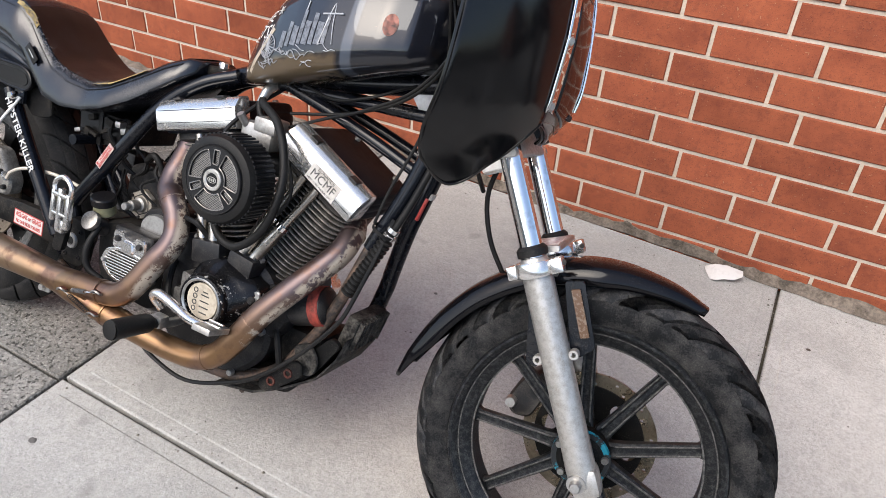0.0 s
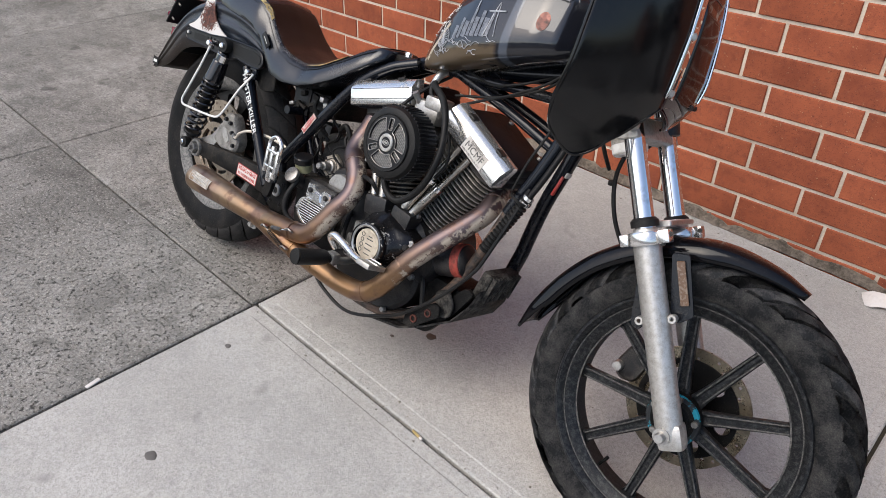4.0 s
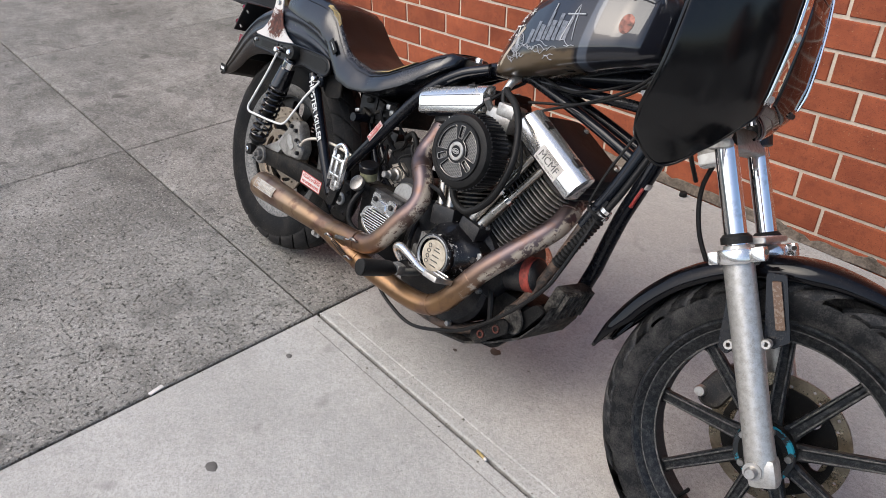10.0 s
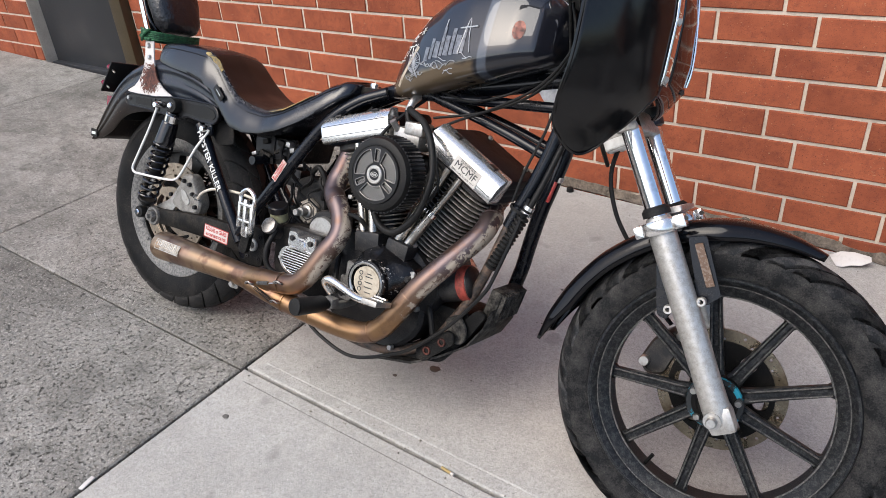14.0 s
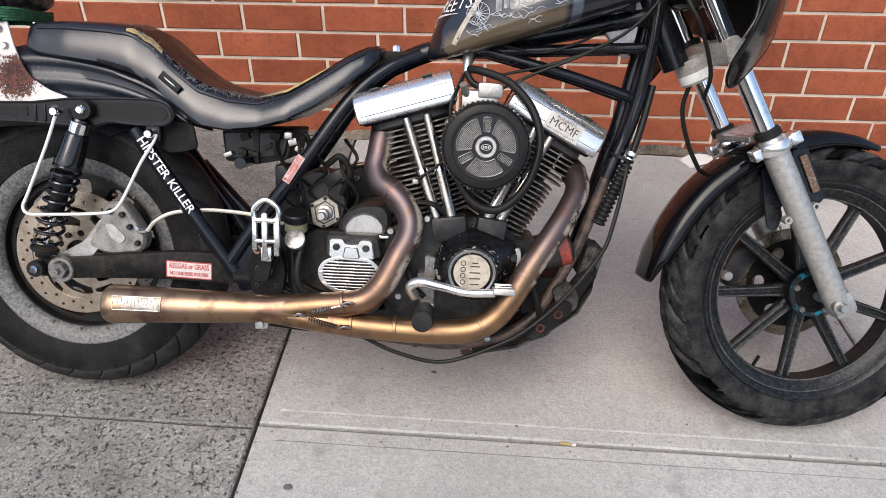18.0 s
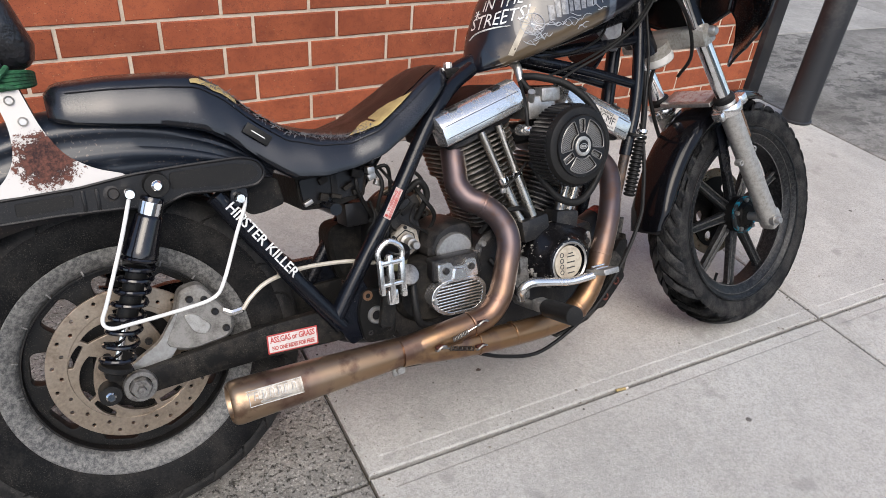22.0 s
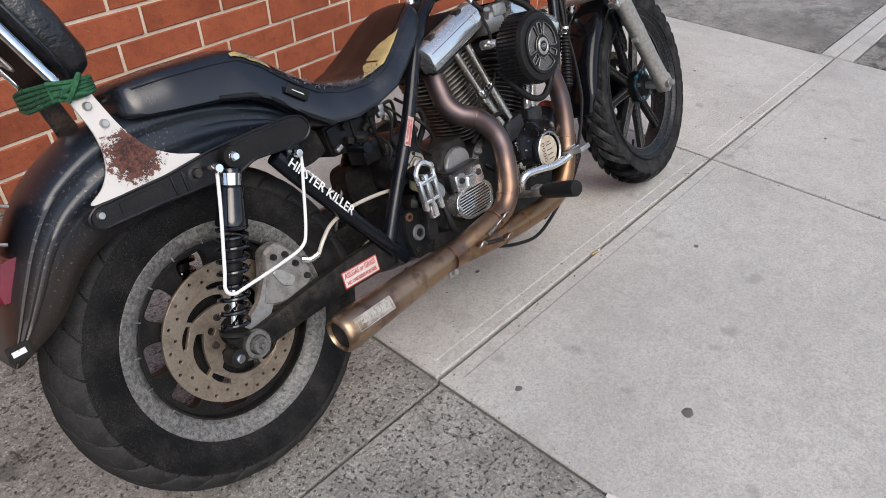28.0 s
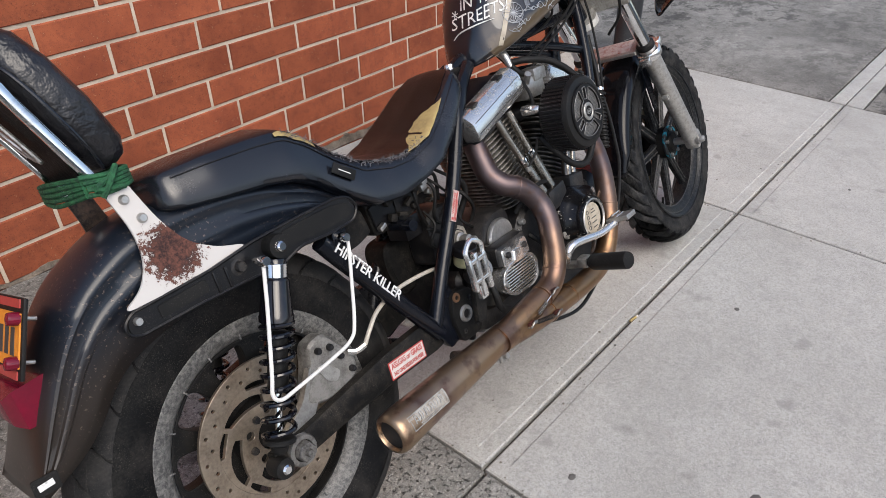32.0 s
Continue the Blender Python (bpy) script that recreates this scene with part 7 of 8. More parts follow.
# ---- foot pegs and brake pedal ----
part("rider_peg", tube([(0.802, -0.185, 0.298), (0.797, -0.214, 0.304), (0.796, -0.220, 0.305), (0.794, -0.300, 0.312), (0.794, -0.306, 0.3125)], [0.010, 0.012, 0.0195, 0.0205, 0.017], 18, 4), M_rubber, bike, "black rubber rider foot peg")
part("peg_arm", merge(tube([(0.80, -0.10, 0.292), (0.802, -0.15, 0.292), (0.800, -0.190, 0.298)], 0.010, 12), box((0.799, -0.190, 0.304), (0.03, 0.026, 0.026), 0.006)), M_alloy, bike)
pedal = part("brake_pedal", tube([(0.765, -0.20, 0.32), (0.755, -0.215, 0.345), (0.775, -0.222, 0.358), (0.82, -0.228, 0.352), (0.87, -0.238, 0.345), (0.925, -0.248, 0.350)], [0.010, 0.0105, 0.0105, 0.0095, 0.009, 0.009], 12), M_polish, bike, "bare alloy brake pedal")
part("pedal_pad", box((0.940, -0.258, 0.358), (0.042, 0.062, 0.013), 0.003, Matrix.Rotation(radians(-12), 4, "X")), M_alloy, pedal)
for k in range(4):
    part("pad_rib", box((0.940, -0.244 - 0.012 * k, 0.3665 - 0.0025 * k), (0.034, 0.005, 0.004), 0.001, Matrix.Rotation(radians(-12), 4, "X")), M_polish, pedal)
pedal.matrix_basis = Matrix.Translation((0.008, 0.040, -0.004))
ppeg = part("passenger_peg", merge(box((0.468, -0.168, 0.43), (0.012, 0.014, 0.095), 0.004), box((0.492, -0.168, 0.43), (0.012, 0.014, 0.08), 0.004), box((0.448, -0.168, 0.435), (0.010, 0.014, 0.07), 0.004), box((0.470, -0.168, 0.462), (0.05, 0.014, 0.010), 0.003), box((0.470, -0.168, 0.42), (0.05, 0.014, 0.008), 0.003), box((0.470, -0.160, 0.392), (0.022, 0.02, 0.03), 0.004), tube([(0.447, -0.168, 0.462), (0.447, -0.168, 0.487), (0.470, -0.168, 0.503), (0.494, -0.168, 0.487), (0.494, -0.168, 0.462)], 0.0055, 8)), M_polish, bike, "folded alloy passenger peg")
part("peg_bracket", slab_of(rounded([(0.44, 0.33), (0.47, 0.33), (0.484, 0.40), (0.455, 0.405)], 0.01), -0.145, -0.158), M_grimy, ppeg)


# ---- fuel tank ----
TANK = [  # x, underside, crown, half width
    (0.772, 0.792, 0.812, 0.018), (0.782, 0.790, 0.845, 0.040), (0.80, 0.793, 0.89, 0.062), (0.835, 0.800, 0.950, 0.088), (0.88, 0.812, 1.004, 0.110), (0.94, 0.830, 1.050, 0.128),
    (1.00, 0.850, 1.078, 0.138), (1.06, 0.870, 1.089, 0.140), (1.12, 0.890, 1.086, 0.134), (1.165, 0.905, 1.070, 0.118), (1.195, 0.920, 1.040, 0.092), (1.208, 0.945, 1.0, 0.055)]


TANK_HALF, _ = smooth_path([(0, 0, 0), (0.55, 0, 0.0), (0.9, 0, 0.05), (1.0, 0, 0.18), (0.985, 0, 0.34), (0.89, 0, 0.6), (0.76, 0, 0.80), (0.52, 0, 0.935), (0.25, 0, 0.99), (0, 0, 1.0)], 6)


def tank_ring(x, n=44, grow=0.0):
    """Half sections from keel to crown: flat flanks that lean inwards, rounded shoulders."""
    xs = [r[0] for r in TANK]
    lo, hi, w = (float(np.interp(x, xs, [r[k] for r in TANK])) for k in (1, 2, 3))
    out = []
    for i in range(n):
        p = i / n
        u = (2 * p if p <= 0.5 else 2 * (1 - p)) * (len(TANK_HALF) - 1)
        k = min(int(u), len(TANK_HALF) - 2)
        v = TANK_HALF[k].lerp(TANK_HALF[k + 1], u - k)
        s = 1 if p <= 0.5 else -1
        out.append(Vector((x, s * v.x * (w + grow), lo + (hi - lo) * v.z + grow * (2 * v.z - 1))))
    return out


def tank_stations():
    p, _ = smooth_path([(r[0], 0, 0) for r in TANK], 4)
    return [v.x for v in p]


M_emblem = surf("worn_emblem", (0.16, 0.05, 0.035), (0.03, 0.015, 0.012), (0.3, 0.5), 0.3, big=60, lo=0.42, hi=0.6)
M_tank = Nodes("tank_paint")
ts = M_tank.t.nodes.new("ShaderNodeSeparateXYZ")
M_tank.link(M_tank.co, ts.inputs[0])
tn = M_tank.noise(16.0, 5.0)
# tan low on the flanks: partly gold, partly the paving's reflection painted in
low = M_tank.ramp(M_tank.math("ADD", M_tank.math("MULTIPLY", ts.outputs[0], -0.28), M_tank.math("ADD", ts.outputs[2], M_tank.math("MULTIPLY", tn, 0.05))), 0.645, 0.630)
panel = M_tank.math("MULTIPLY", M_tank.ramp(ts.outputs[0], 0.80, 0.81), M_tank.ramp(ts.outputs[0], 1.045, 1.035))
tc = M_tank.mix(M_tank.math("MULTIPLY", low, panel), (0.006, 0.007, 0.011), (0.085, 0.062, 0.038))
blotch = M_tank.ramp(M_tank.noise(26.0, 3.0), 0.60, 0.64)
tc = M_tank.mix(M_tank.math("MULTIPLY", blotch, low), tc, (0.012, 0.008, 0.007))
stripe = M_tank.math("MULTIPLY", M_tank.ramp(ts.outputs[0], 1.048, 1.052), M_tank.ramp(ts.outputs[0], 1.072, 1.068))
right = M_tank.ramp(ts.outputs[1], -0.06, -0.08)
tc = M_tank.mix(M_tank.math("MULTIPLY", stripe, right), tc, (0.055, 0.066, 0.085))
speck = M_tank.ramp(M_tank.noise(240.0, 2.0), 0.69, 0.75)
M_tank.color(M_tank.mix(M_tank.math("MULTIPLY", speck, 0.35), tc, (0.16, 0.09, 0.07)))
M_tank.rough(tn, 0.3, 0.5)
M_tank.set(Coat_Weight=1.0, Coat_Roughness=0.03, Coat_IOR=1.55, Specular_IOR_Level=0.15)
tank = part("fuel_tank", loft([tank_ring(x) for x in tank_stations()]), M_tank.mat, bike, "black fuel tank with city skyline artwork, gold band partly painted-in reflection", sharp=70)


def tank_y(x, z, grow=0.0012):
    """The tank's right flank at a place in x and z."""
    ring = tank_ring(x, 160, grow)
    best = min((p for p in ring if p.y <= 0), key=lambda p: abs(p.z - z))
    return best.y


def on_tank(pts2, width=0.0012, n=3, r=0.0011):
    return tube([(x, tank_y(x, z), z) for x, z in pts2], r, 5, n)


def tank_patch(x0, x1, z0, z1, nx=3, nz=5, grow=0.0012):
    rows = [[(x0 + (x1 - x0) * i / nx, tank_y(x0 + (x1 - x0) * i / nx, z0 + (z1 - z0) * j / nz, grow), z0 + (z1 - z0) * j / nz) for j in range(nz + 1)] for i in range(nx + 1)]
    return loft(rows, closed=False)


M_art = surf("artwork_grey", (0.17, 0.18, 0.20), (0.05, 0.053, 0.060), (0.25, 0.4), big=120, fine=300, lo=0.40, hi=0.62, bump=0.0, coat=0.3)
# skyline: towers, an arch with spires, a big wheel and scribbled waves, in silver line work
for x0, w, z0, h in ((0.905, 0.012, 0.885, 0.030), (0.920, 0.010, 0.890, 0.045), (0.933, 0.014, 0.895, 0.035), (0.950, 0.008, 0.900, 0.062), (0.961, 0.013, 0.902, 0.042), (0.977, 0.010, 0.905, 0.056), (0.990, 0.014, 0.908, 0.040), (1.006, 0.008, 0.912, 0.050)):
    part("tower", tank_patch(x0, x0 + w, z0, z0 + h), M_art, tank)
part("spire", on_tank([(0.954, 0.962), (0.954, 0.978)]), M_silver, tank)
part("arch", on_tank([(1.002, 0.91), (1.008, 0.95), (1.015, 0.985), (1.022, 0.95), (1.03, 0.915)]), M_silver, tank)
part("arch_deck", on_tank([(0.995, 0.962), (1.015, 0.966), (1.038, 0.970)], r=0.0018), M_silver, tank)
wheel_art = [tube([(0.872 + 0.022 * math.cos(2 * math.pi * i / 24), tank_y(0.872 + 0.022 * math.cos(2 * math.pi * i / 24), 0.880 + 0.022 * math.sin(2 * math.pi * i / 24)), 0.880 + 0.022 * math.sin(2 * math.pi * i / 24)) for i in range(25)], 0.0009, 5, 1)]
for k in range(8):
    a = math.pi * k / 8
    wheel_art.append(on_tank([(0.872 + 0.022 * s * math.cos(a), 0.880 + 0.022 * s * math.sin(a)) for s in (-1, 0, 1)], r=0.0007))
part("big_wheel", merge(*wheel_art), M_silver, tank)
scrib = []
rng = random.Random(12)
for k in range(26):
    x, z = rng.uniform(0.85, 1.02), rng.uniform(-0.005, 0.03)
    z += 0.838 + 0.28 * (x - 0.85)
    scrib.append(on_tank([(x + 0.008 * i, z + rng.uniform(-0.006, 0.008)) for i in range(4)], r=0.0008))
part("wave_lines", merge(*scrib), M_silver, tank)["kind"] = "stuff"


TANK_TREE = BVHTree.FromBMesh(loft([tank_ring(x, 72) for x in tank_stations()]))
WU, WV, WD = Vector((0.648, -0.722, -0.240)), Vector((0.157, -0.198, 0.967)), Vector((0.7435, 0.6686, 0.0134))
WC = Vector((0.8216, -0.062, 0.9305))


def onto_tank(u, v, lift=0.0014):
    """Carries a place on a sheet held against the tank's rear right shoulder onto the paint."""
    o = WC + WU * u + WV * v - WD * 0.4
    hit, nrm, _, _ = TANK_TREE.ray_cast(o, WD)
    if hit is None:
        hit, nrm, _, _ = TANK_TREE.find_nearest(o + WD * 0.4)
    return hit + (nrm if nrm.dot(WD) < 0 else -nrm) * lift


def tank_words(text, width, height, u, v, slope):
    bm = wording(text, 0.05, Matrix.Identity(4), 0.0)
    bmesh.ops.subdivide_edges(bm, edges=[e for e in bm.edges if e.calc_length() > 0.006], cuts=2)
    xs, ys = [p.co.x for p in bm.verts], [p.co.y for p in bm.verts]
    kx, ky = width / (max(xs) - min(xs)), height / (max(ys) - min(ys))
    mx, my = (max(xs) + min(xs)) / 2, (max(ys) + min(ys)) / 2
    rng = random.Random(len(text))
    for p in bm.verts:
        a, b = (p.co.x - mx) * kx, (p.co.y - my) * ky * (1 + 0.10 * math.sin(90 * p.co.x))
        p.co = onto_tank(u + a, v + b + slope * a)
    return bm


for text, w, h, u, v, slope in (("WILD", 0.078, 0.030, 0.004, 0.037, 0.36), ("IN THE", 0.086, 0.023, 0.002, 0.0, 0.38), ("STREETS!", 0.122, 0.028, 0.001, -0.034, 0.40)):
    part("lettering", tank_words(text, w, h, u, v, slope), M_lettering, tank, "white hand lettering WILD IN THE STREETS")
part("underline", tube([onto_tank(u, v) for u, v in ((-0.056, -0.090), (-0.045, -0.076), (-0.022, -0.063), (0.005, -0.052), (0.032, -0.044))], [0.0008, 0.0016, 0.002, 0.0016, 0.0006], 6, 4), M_lettering, tank)
for u, v in ((0.057, 0.033), (-0.053, -0.036)):
    part("star", merge(*[tube([onto_tank(u + 0.007 * math.cos(a), v + 0.009 * math.sin(a)), onto_tank(u - 0.007 * math.cos(a), v - 0.009 * math.sin(a))], 0.0009, 5, 1) for a in (0.4, 1.45, 2.5)]), M_lettering, tank)
part("edge_stripe", loft([[onto_tank(u + d, v, 0.001) for d in (0.0, 0.004, 0.008, 0.011)] for u, v in ((0.062, 0.0), (0.058, -0.02), (0.053, -0.045), (0.047, -0.075), (0.041, -0.10), (0.036, -0.13))], closed=False), M_beige, tank, "cream edge stripe")
emblem = mesh_of([(1.128 + r * 0.013 * math.cos(a), tank_y(1.128 + r * 0.013 * math.cos(a), 0.972 + r * 0.019 * math.sin(a), 0.001), 0.972 + r * 0.019 * math.sin(a)) for r in (0.5, 1.0) for a in (2 * math.pi * i / 20 for i in range(20))], [tuple(range(20))] + [(i, (i + 1) % 20, 20 + (i + 1) % 20, 20 + i) for i in range(20)])
part("tank_emblem", emblem, M_emblem, tank, "worn round emblem")
part("tank_mount", merge(lathe([(0.001, -0.02), (0.012, -0.02), (0.016, -0.016), (0.016, 0.0), (0.001, 0.0)], (1.168, -0.03, 0.945), "y", 18), box((1.178, -0.03, 0.925), (0.03, 0.03, 0.04), 0.005)), M_case, tank)
part("mount_bolt", lathe([(0.001, -0.03), (0.007, -0.03), (0.009, -0.027), (0.009, -0.02), (0.001, -0.02)], (1.168, -0.03, 0.945), "y", 10), M_alloy, tank)
part("filler_cap", lathe([(0.001, 0.012), (0.026, 0.012), (0.030, 0.009), (0.031, -0.01), (0.001, -0.01)], (1.0, 0.055, 1.054), "z", 28), M_black, tank)
part("petcock", tube([(0.86, -0.03, 0.815), (0.858, -0.06, 0.795), (0.855, -0.075, 0.765)], [0.012, 0.01, 0.007], 10), M_alloy, tank)
part("fuel_hose", tube([(0.855, -0.075, 0.77), (0.875, -0.085, 0.745), (0.93, -0.095, 0.735)], 0.007, 10), M_rubber, tank)


# ---- fork ----
M_yoke = surf("yoke_silver", (0.40, 0.39, 0.36), (0.22, 0.20, 0.17), (0.4, 0.6), 0.4, big=20, fine=160, lo=0.45, hi=0.68, bump=0.15)
def fork_line(z):
    return 1.660 - (z - 0.332) * 0.577


fork = part("fork_bridge", steered(merge(slab_of(rounded([(1.365, 0.86), (1.34, 0.845), (1.355, 0.80), (1.40, 0.82)], 0.01), -0.13, 0.13), lathe([(0.001, -0.05), (0.034, -0.05), (0.036, -0.03), (0.036, 0.0), (0.001, 0.0)], (1.325, 0, 0.82), (-0.5, 0, 0.866), 24))), M_yoke, bike, "dull silver fork yoke")
part("neck_cup", steered(lathe([(0.001, -0.052), (0.030, -0.052), (0.036, -0.046), (0.037, -0.028), (0.001, -0.028)], (1.325, 0, 0.82), (-0.5, 0, 0.866), 24)), M_white, fork, "cream bearing cup")
part("yoke_bolt", steered(lathe([(0.001, -0.145), (0.008, -0.145), (0.011, -0.141), (0.013, -0.134), (0.014, -0.128), (0.001, -0.128)], (1.378, 0, 0.838), "y", 16)), M_alloy, fork)
for s in (-1, 1):
    y = 0.103 * s
    up = Vector((fork_line(1.12), y, 1.12)), Vector((fork_line(0.64), y, 0.64))
    part("stanchion", steered(tube(up, 0.0195, 20)), M_chrome, fork, "bright chrome fork tube")
    lo = [(fork_line(z), y, z) for z in (0.665, 0.655, 0.64, 0.50, 0.40, 0.345, 0.32, 0.305)]
    leg = part("fork_slider", steered(tube(lo, [0.022, 0.026, 0.0265, 0.026, 0.0255, 0.0265, 0.025, 0.018], 20, 2)), M_slider, fork, "dull alloy fork slider, pitted")
    part("dust_seal", steered(lathe([(0.0195, -0.006), (0.0265, -0.006), (0.0265, 0.006), (0.021, 0.012), (0.0195, 0.012)], (fork_line(0.672), y, 0.672), (-0.5, 0, 0.866), 24, True)), M_rubber, leg)
    part("axle_clamp", steered(box((fork_line(0.325) + 0.004, y, 0.325), (0.05, 0.046, 0.052), 0.012, Matrix.Rotation(radians(-30), 4, "Y"))), M_slider, leg)
    for dx, lz in ((-0.027, 0.499), (0.027, 0.530)):
        part("slider_lug", steered(merge(lathe([(0.0042, -0.009), (0.0082, -0.009), (0.0092, 0.0), (0.0082, 0.009), (0.0042, 0.009)], (fork_line(0.514) + dx, y, lz), "y", 16, True), box((fork_line(0.514) + dx * 0.72, y, 0.514 + (lz - 0.514) * 0.72), (0.012, 0.014, 0.014), 0.003))), M_slider, leg)
part("axle_end", steered(lathe([(0.001, -0.146), (0.008, -0.146), (0.010, -0.142), (0.010, -0.132), (0.016, -0.132), (0.016, -0.12), (0.001, -0.12)], (1.655, 0, 0.324), "y", 16)), M_alloy, fork)
part("axle_rod", steered(tube([(1.653, -0.12, 0.327), (1.653, 0.13, 0.327)], 0.012, 14)), M_alloy, fork)
brace = part("fork_brace", steered(merge(slab_of(rounded([(1.440, 0.652), (1.505, 0.684), (1.501, 0.694), (1.436, 0.663)], 0.003), -0.080, 0.080, 0.002))), M_alloy, fork, "machined alloy fork brace with worn red paint")
for s in (-1, 1):
    part("brace_clamp", steered(merge(lathe([(0.024, -0.013), (0.033, -0.013), (0.036, -0.009), (0.036, 0.009), (0.033, 0.013), (0.024, 0.013)], (fork_line(0.648), 0.103 * s, 0.648), (-0.5, 0, 0.866), 24, True), box((fork_line(0.648) + 0.034, 0.103 * s + 0.012 * s, 0.668), (0.022, 0.03, 0.026), 0.004, Matrix.Rotation(radians(-30), 4, "Y")), box((fork_line(0.648) - 0.034, 0.103 * s, 0.628), (0.018, 0.03, 0.024), 0.004, Matrix.Rotation(radians(-30), 4, "Y")))), M_polish, brace, "alloy clamp round the fork leg")
    for dx, dz in ((0.046, 0.682), (0.040, 0.66)):
        part("clamp_bolt", steered(lathe([(0.001, -0.004), (0.005, -0.004), (0.005, 0.0), (0.001, 0.0)], (fork_line(0.648) + dx - 0.004, 0.103 * s - 0.013, dz - 0.006), "y", 10)), M_case, brace)
part("brace_paint", steered(slab_of(rounded([(1.452, 0.656), (1.500, 0.680), (1.4965, 0.6935), (1.446, 0.669)], 0.002), -0.06, 0.06, 0.001)), M_fadedred, brace)
for k, z in enumerate((0.985, 0.945)):
    part("fork_clamp", steered(merge(lathe([(0.0195, -0.012), (0.026, -0.012), (0.026, 0.012), (0.0195, 0.012)], (fork_line(z), -0.103, z), (-0.5, 0, 0.866), 20, True), box((fork_line(z) + 0.03, -0.11, z + 0.016), (0.03, 0.012, 0.016), 0.003, Matrix.Rotation(radians(-30), 4, "Y")))), M_chrome if k == 0 else M_alloy, fork)
top_yoke = part("top_yoke", steered(merge(slab_of(rounded([(1.20, 1.03), (1.255, 1.055), (1.245, 1.08), (1.19, 1.055)], 0.008), -0.13, 0.13))), M_alloy, fork)
front_cal = part("front_caliper", steered(merge(slab_of(rounded([(1.475, 0.345), (1.495, 0.40), (1.54, 0.435), (1.57, 0.41), (1.545, 0.37), (1.53, 0.32), (1.49, 0.315)], 0.015), 0.05, 0.11, 0.008), lathe([(0.001, 0.10), (0.022, 0.10), (0.024, 0.11), (0.020, 0.118), (0.001, 0.118)], (1.515, 0, 0.37), "y", 20))), M_case, fork, "black front brake caliper")
for x, z in ((1.487, 0.345), (1.55, 0.42)):
    part("caliper_bolt", steered(lathe([(0.001, 0.035), (0.010, 0.035), (0.012, 0.04), (0.012, 0.05), (0.001, 0.05)], (x, 0, z), "y", 12)), M_alloy, front_cal)
part("brake_hose", tube([(1.345, 0.0, 0.80), (1.33, 0.02, 0.72), (1.355, 0.03, 0.64), (1.40, 0.05, 0.57), (1.47, 0.09, 0.46), (1.51, 0.10, 0.42)], 0.005, 8), M_rubber, fork)


# ---- front mudguard ----
def front_guard():
    rings = []
    pts = [(1.266, 0.345), (1.281, 0.41), (1.303, 0.468), (1.336, 0.525), (1.378, 0.576), (1.445, 0.630), (1.53, 0.670), (1.61, 0.686), (1.70, 0.679), (1.765, 0.658)]
    path, at = smooth_path([(x, 0, z) for x, z in pts], 6)
    c = Vector(FRONT)
    for i, p in enumerate(path):
        t = i / (len(path) - 1)
        d = (c - p).normalized()
        w = 0.060 * min(1.0, 0.78 + 2.4 * t, 0.30 + 2.6 * (1 - t))
        deep = min(1.0, 0.30 + 4.0 * t, 0.35 + 2.6 * (1 - t))
        row = []
        for y, k in ((-1.0, 0.041), (-1.02, 0.029), (-0.96, 0.015), (-0.8, 0.005), (-0.4, 0.0005), (0, 0), (0.4, 0.0005), (0.8, 0.005), (0.96, 0.015), (1.02, 0.029), (1.0, 0.041)):
            q = p + d * k * deep
            row.append(Vector((q.x, y * w, q.z)))
        rings.append(row)
    return loft(rings, closed=False)


M_gloss = surf("gloss_black", (0.003, 0.003, 0.004), (0.014, 0.012, 0.011), (0.10, 0.25), lo=0.55, hi=0.8, bump=0.015, coat=0.2, spec=0.15, dust=0.08)
fg = part("front_mudguard", steered(front_guard()), M_gloss, bike, "glossy black front mudguard, dusty")
sol2 = fg.modifiers.new("skin", "SOLIDIFY")
sol2.thickness, sol2.offset = 0.003, -1
for s in (-1, 1):
    part("guard_stay", steered(slab_of(rounded([(1.475, 0.60), (1.505, 0.605), (1.535, 0.50), (1.525, 0.47), (1.505, 0.475)], 0.008), 0.068 * s, 0.073 * s, 0.001)), M_frame, fg)
    stay = part("reflector_bracket", steered(slab_of(rounded([(1.528, 0.640), (1.560, 0.650), (1.612, 0.545), (1.590, 0.520), (1.572, 0.530)], 0.006), 0.080 * s, 0.086 * s, 0.001)), M_frame, fg)
    part("reflector", steered(slab_of(rounded([(1.543, 0.630), (1.557, 0.636), (1.597, 0.562), (1.583, 0.555)], 0.002), 0.087 * s, 0.092 * s, 0.001)), M_amber, stay, "dusty amber reflector")


# ---- fairing ----
M_fair = surf("fairing_black", (0.003, 0.003, 0.0035), (0.010, 0.010, 0.010), (0.14, 0.3), big=4, lo=0.5, hi=0.8, bump=0.02, spec=0.35)
M_maroon = surf("maroon_gloss", (0.022, 0.004, 0.005), (0.04, 0.008, 0.008), (0.08, 0.18), big=5, lo=0.5, hi=0.8, bump=0.01, coat=0.6)
# two lobes whose rear edges bow outwards, joined by a rounded nose; heights z, then x and y
F_REAR = [(0.755, 1.312, 0.232), (0.774, 1.307, 0.250), (0.80, 1.308, 0.282), (0.82, 1.3125, 0.304), (0.861, 1.322, 0.326), (0.913, 1.335, 0.333), (0.966, 1.339, 0.336), (1.06, 1.336, 0.330), (1.16, 1.318, 0.305), (1.26, 1.28, 0.26)]
F_TRIM = [(0.755, 1.385, 0.118), (0.82, 1.418, 0.130), (0.86, 1.432, 0.142), (0.917, 1.440, 0.150), (1.016, 1.441, 0.153), (1.10, 1.432, 0.150), (1.26, 1.37, 0.13)]
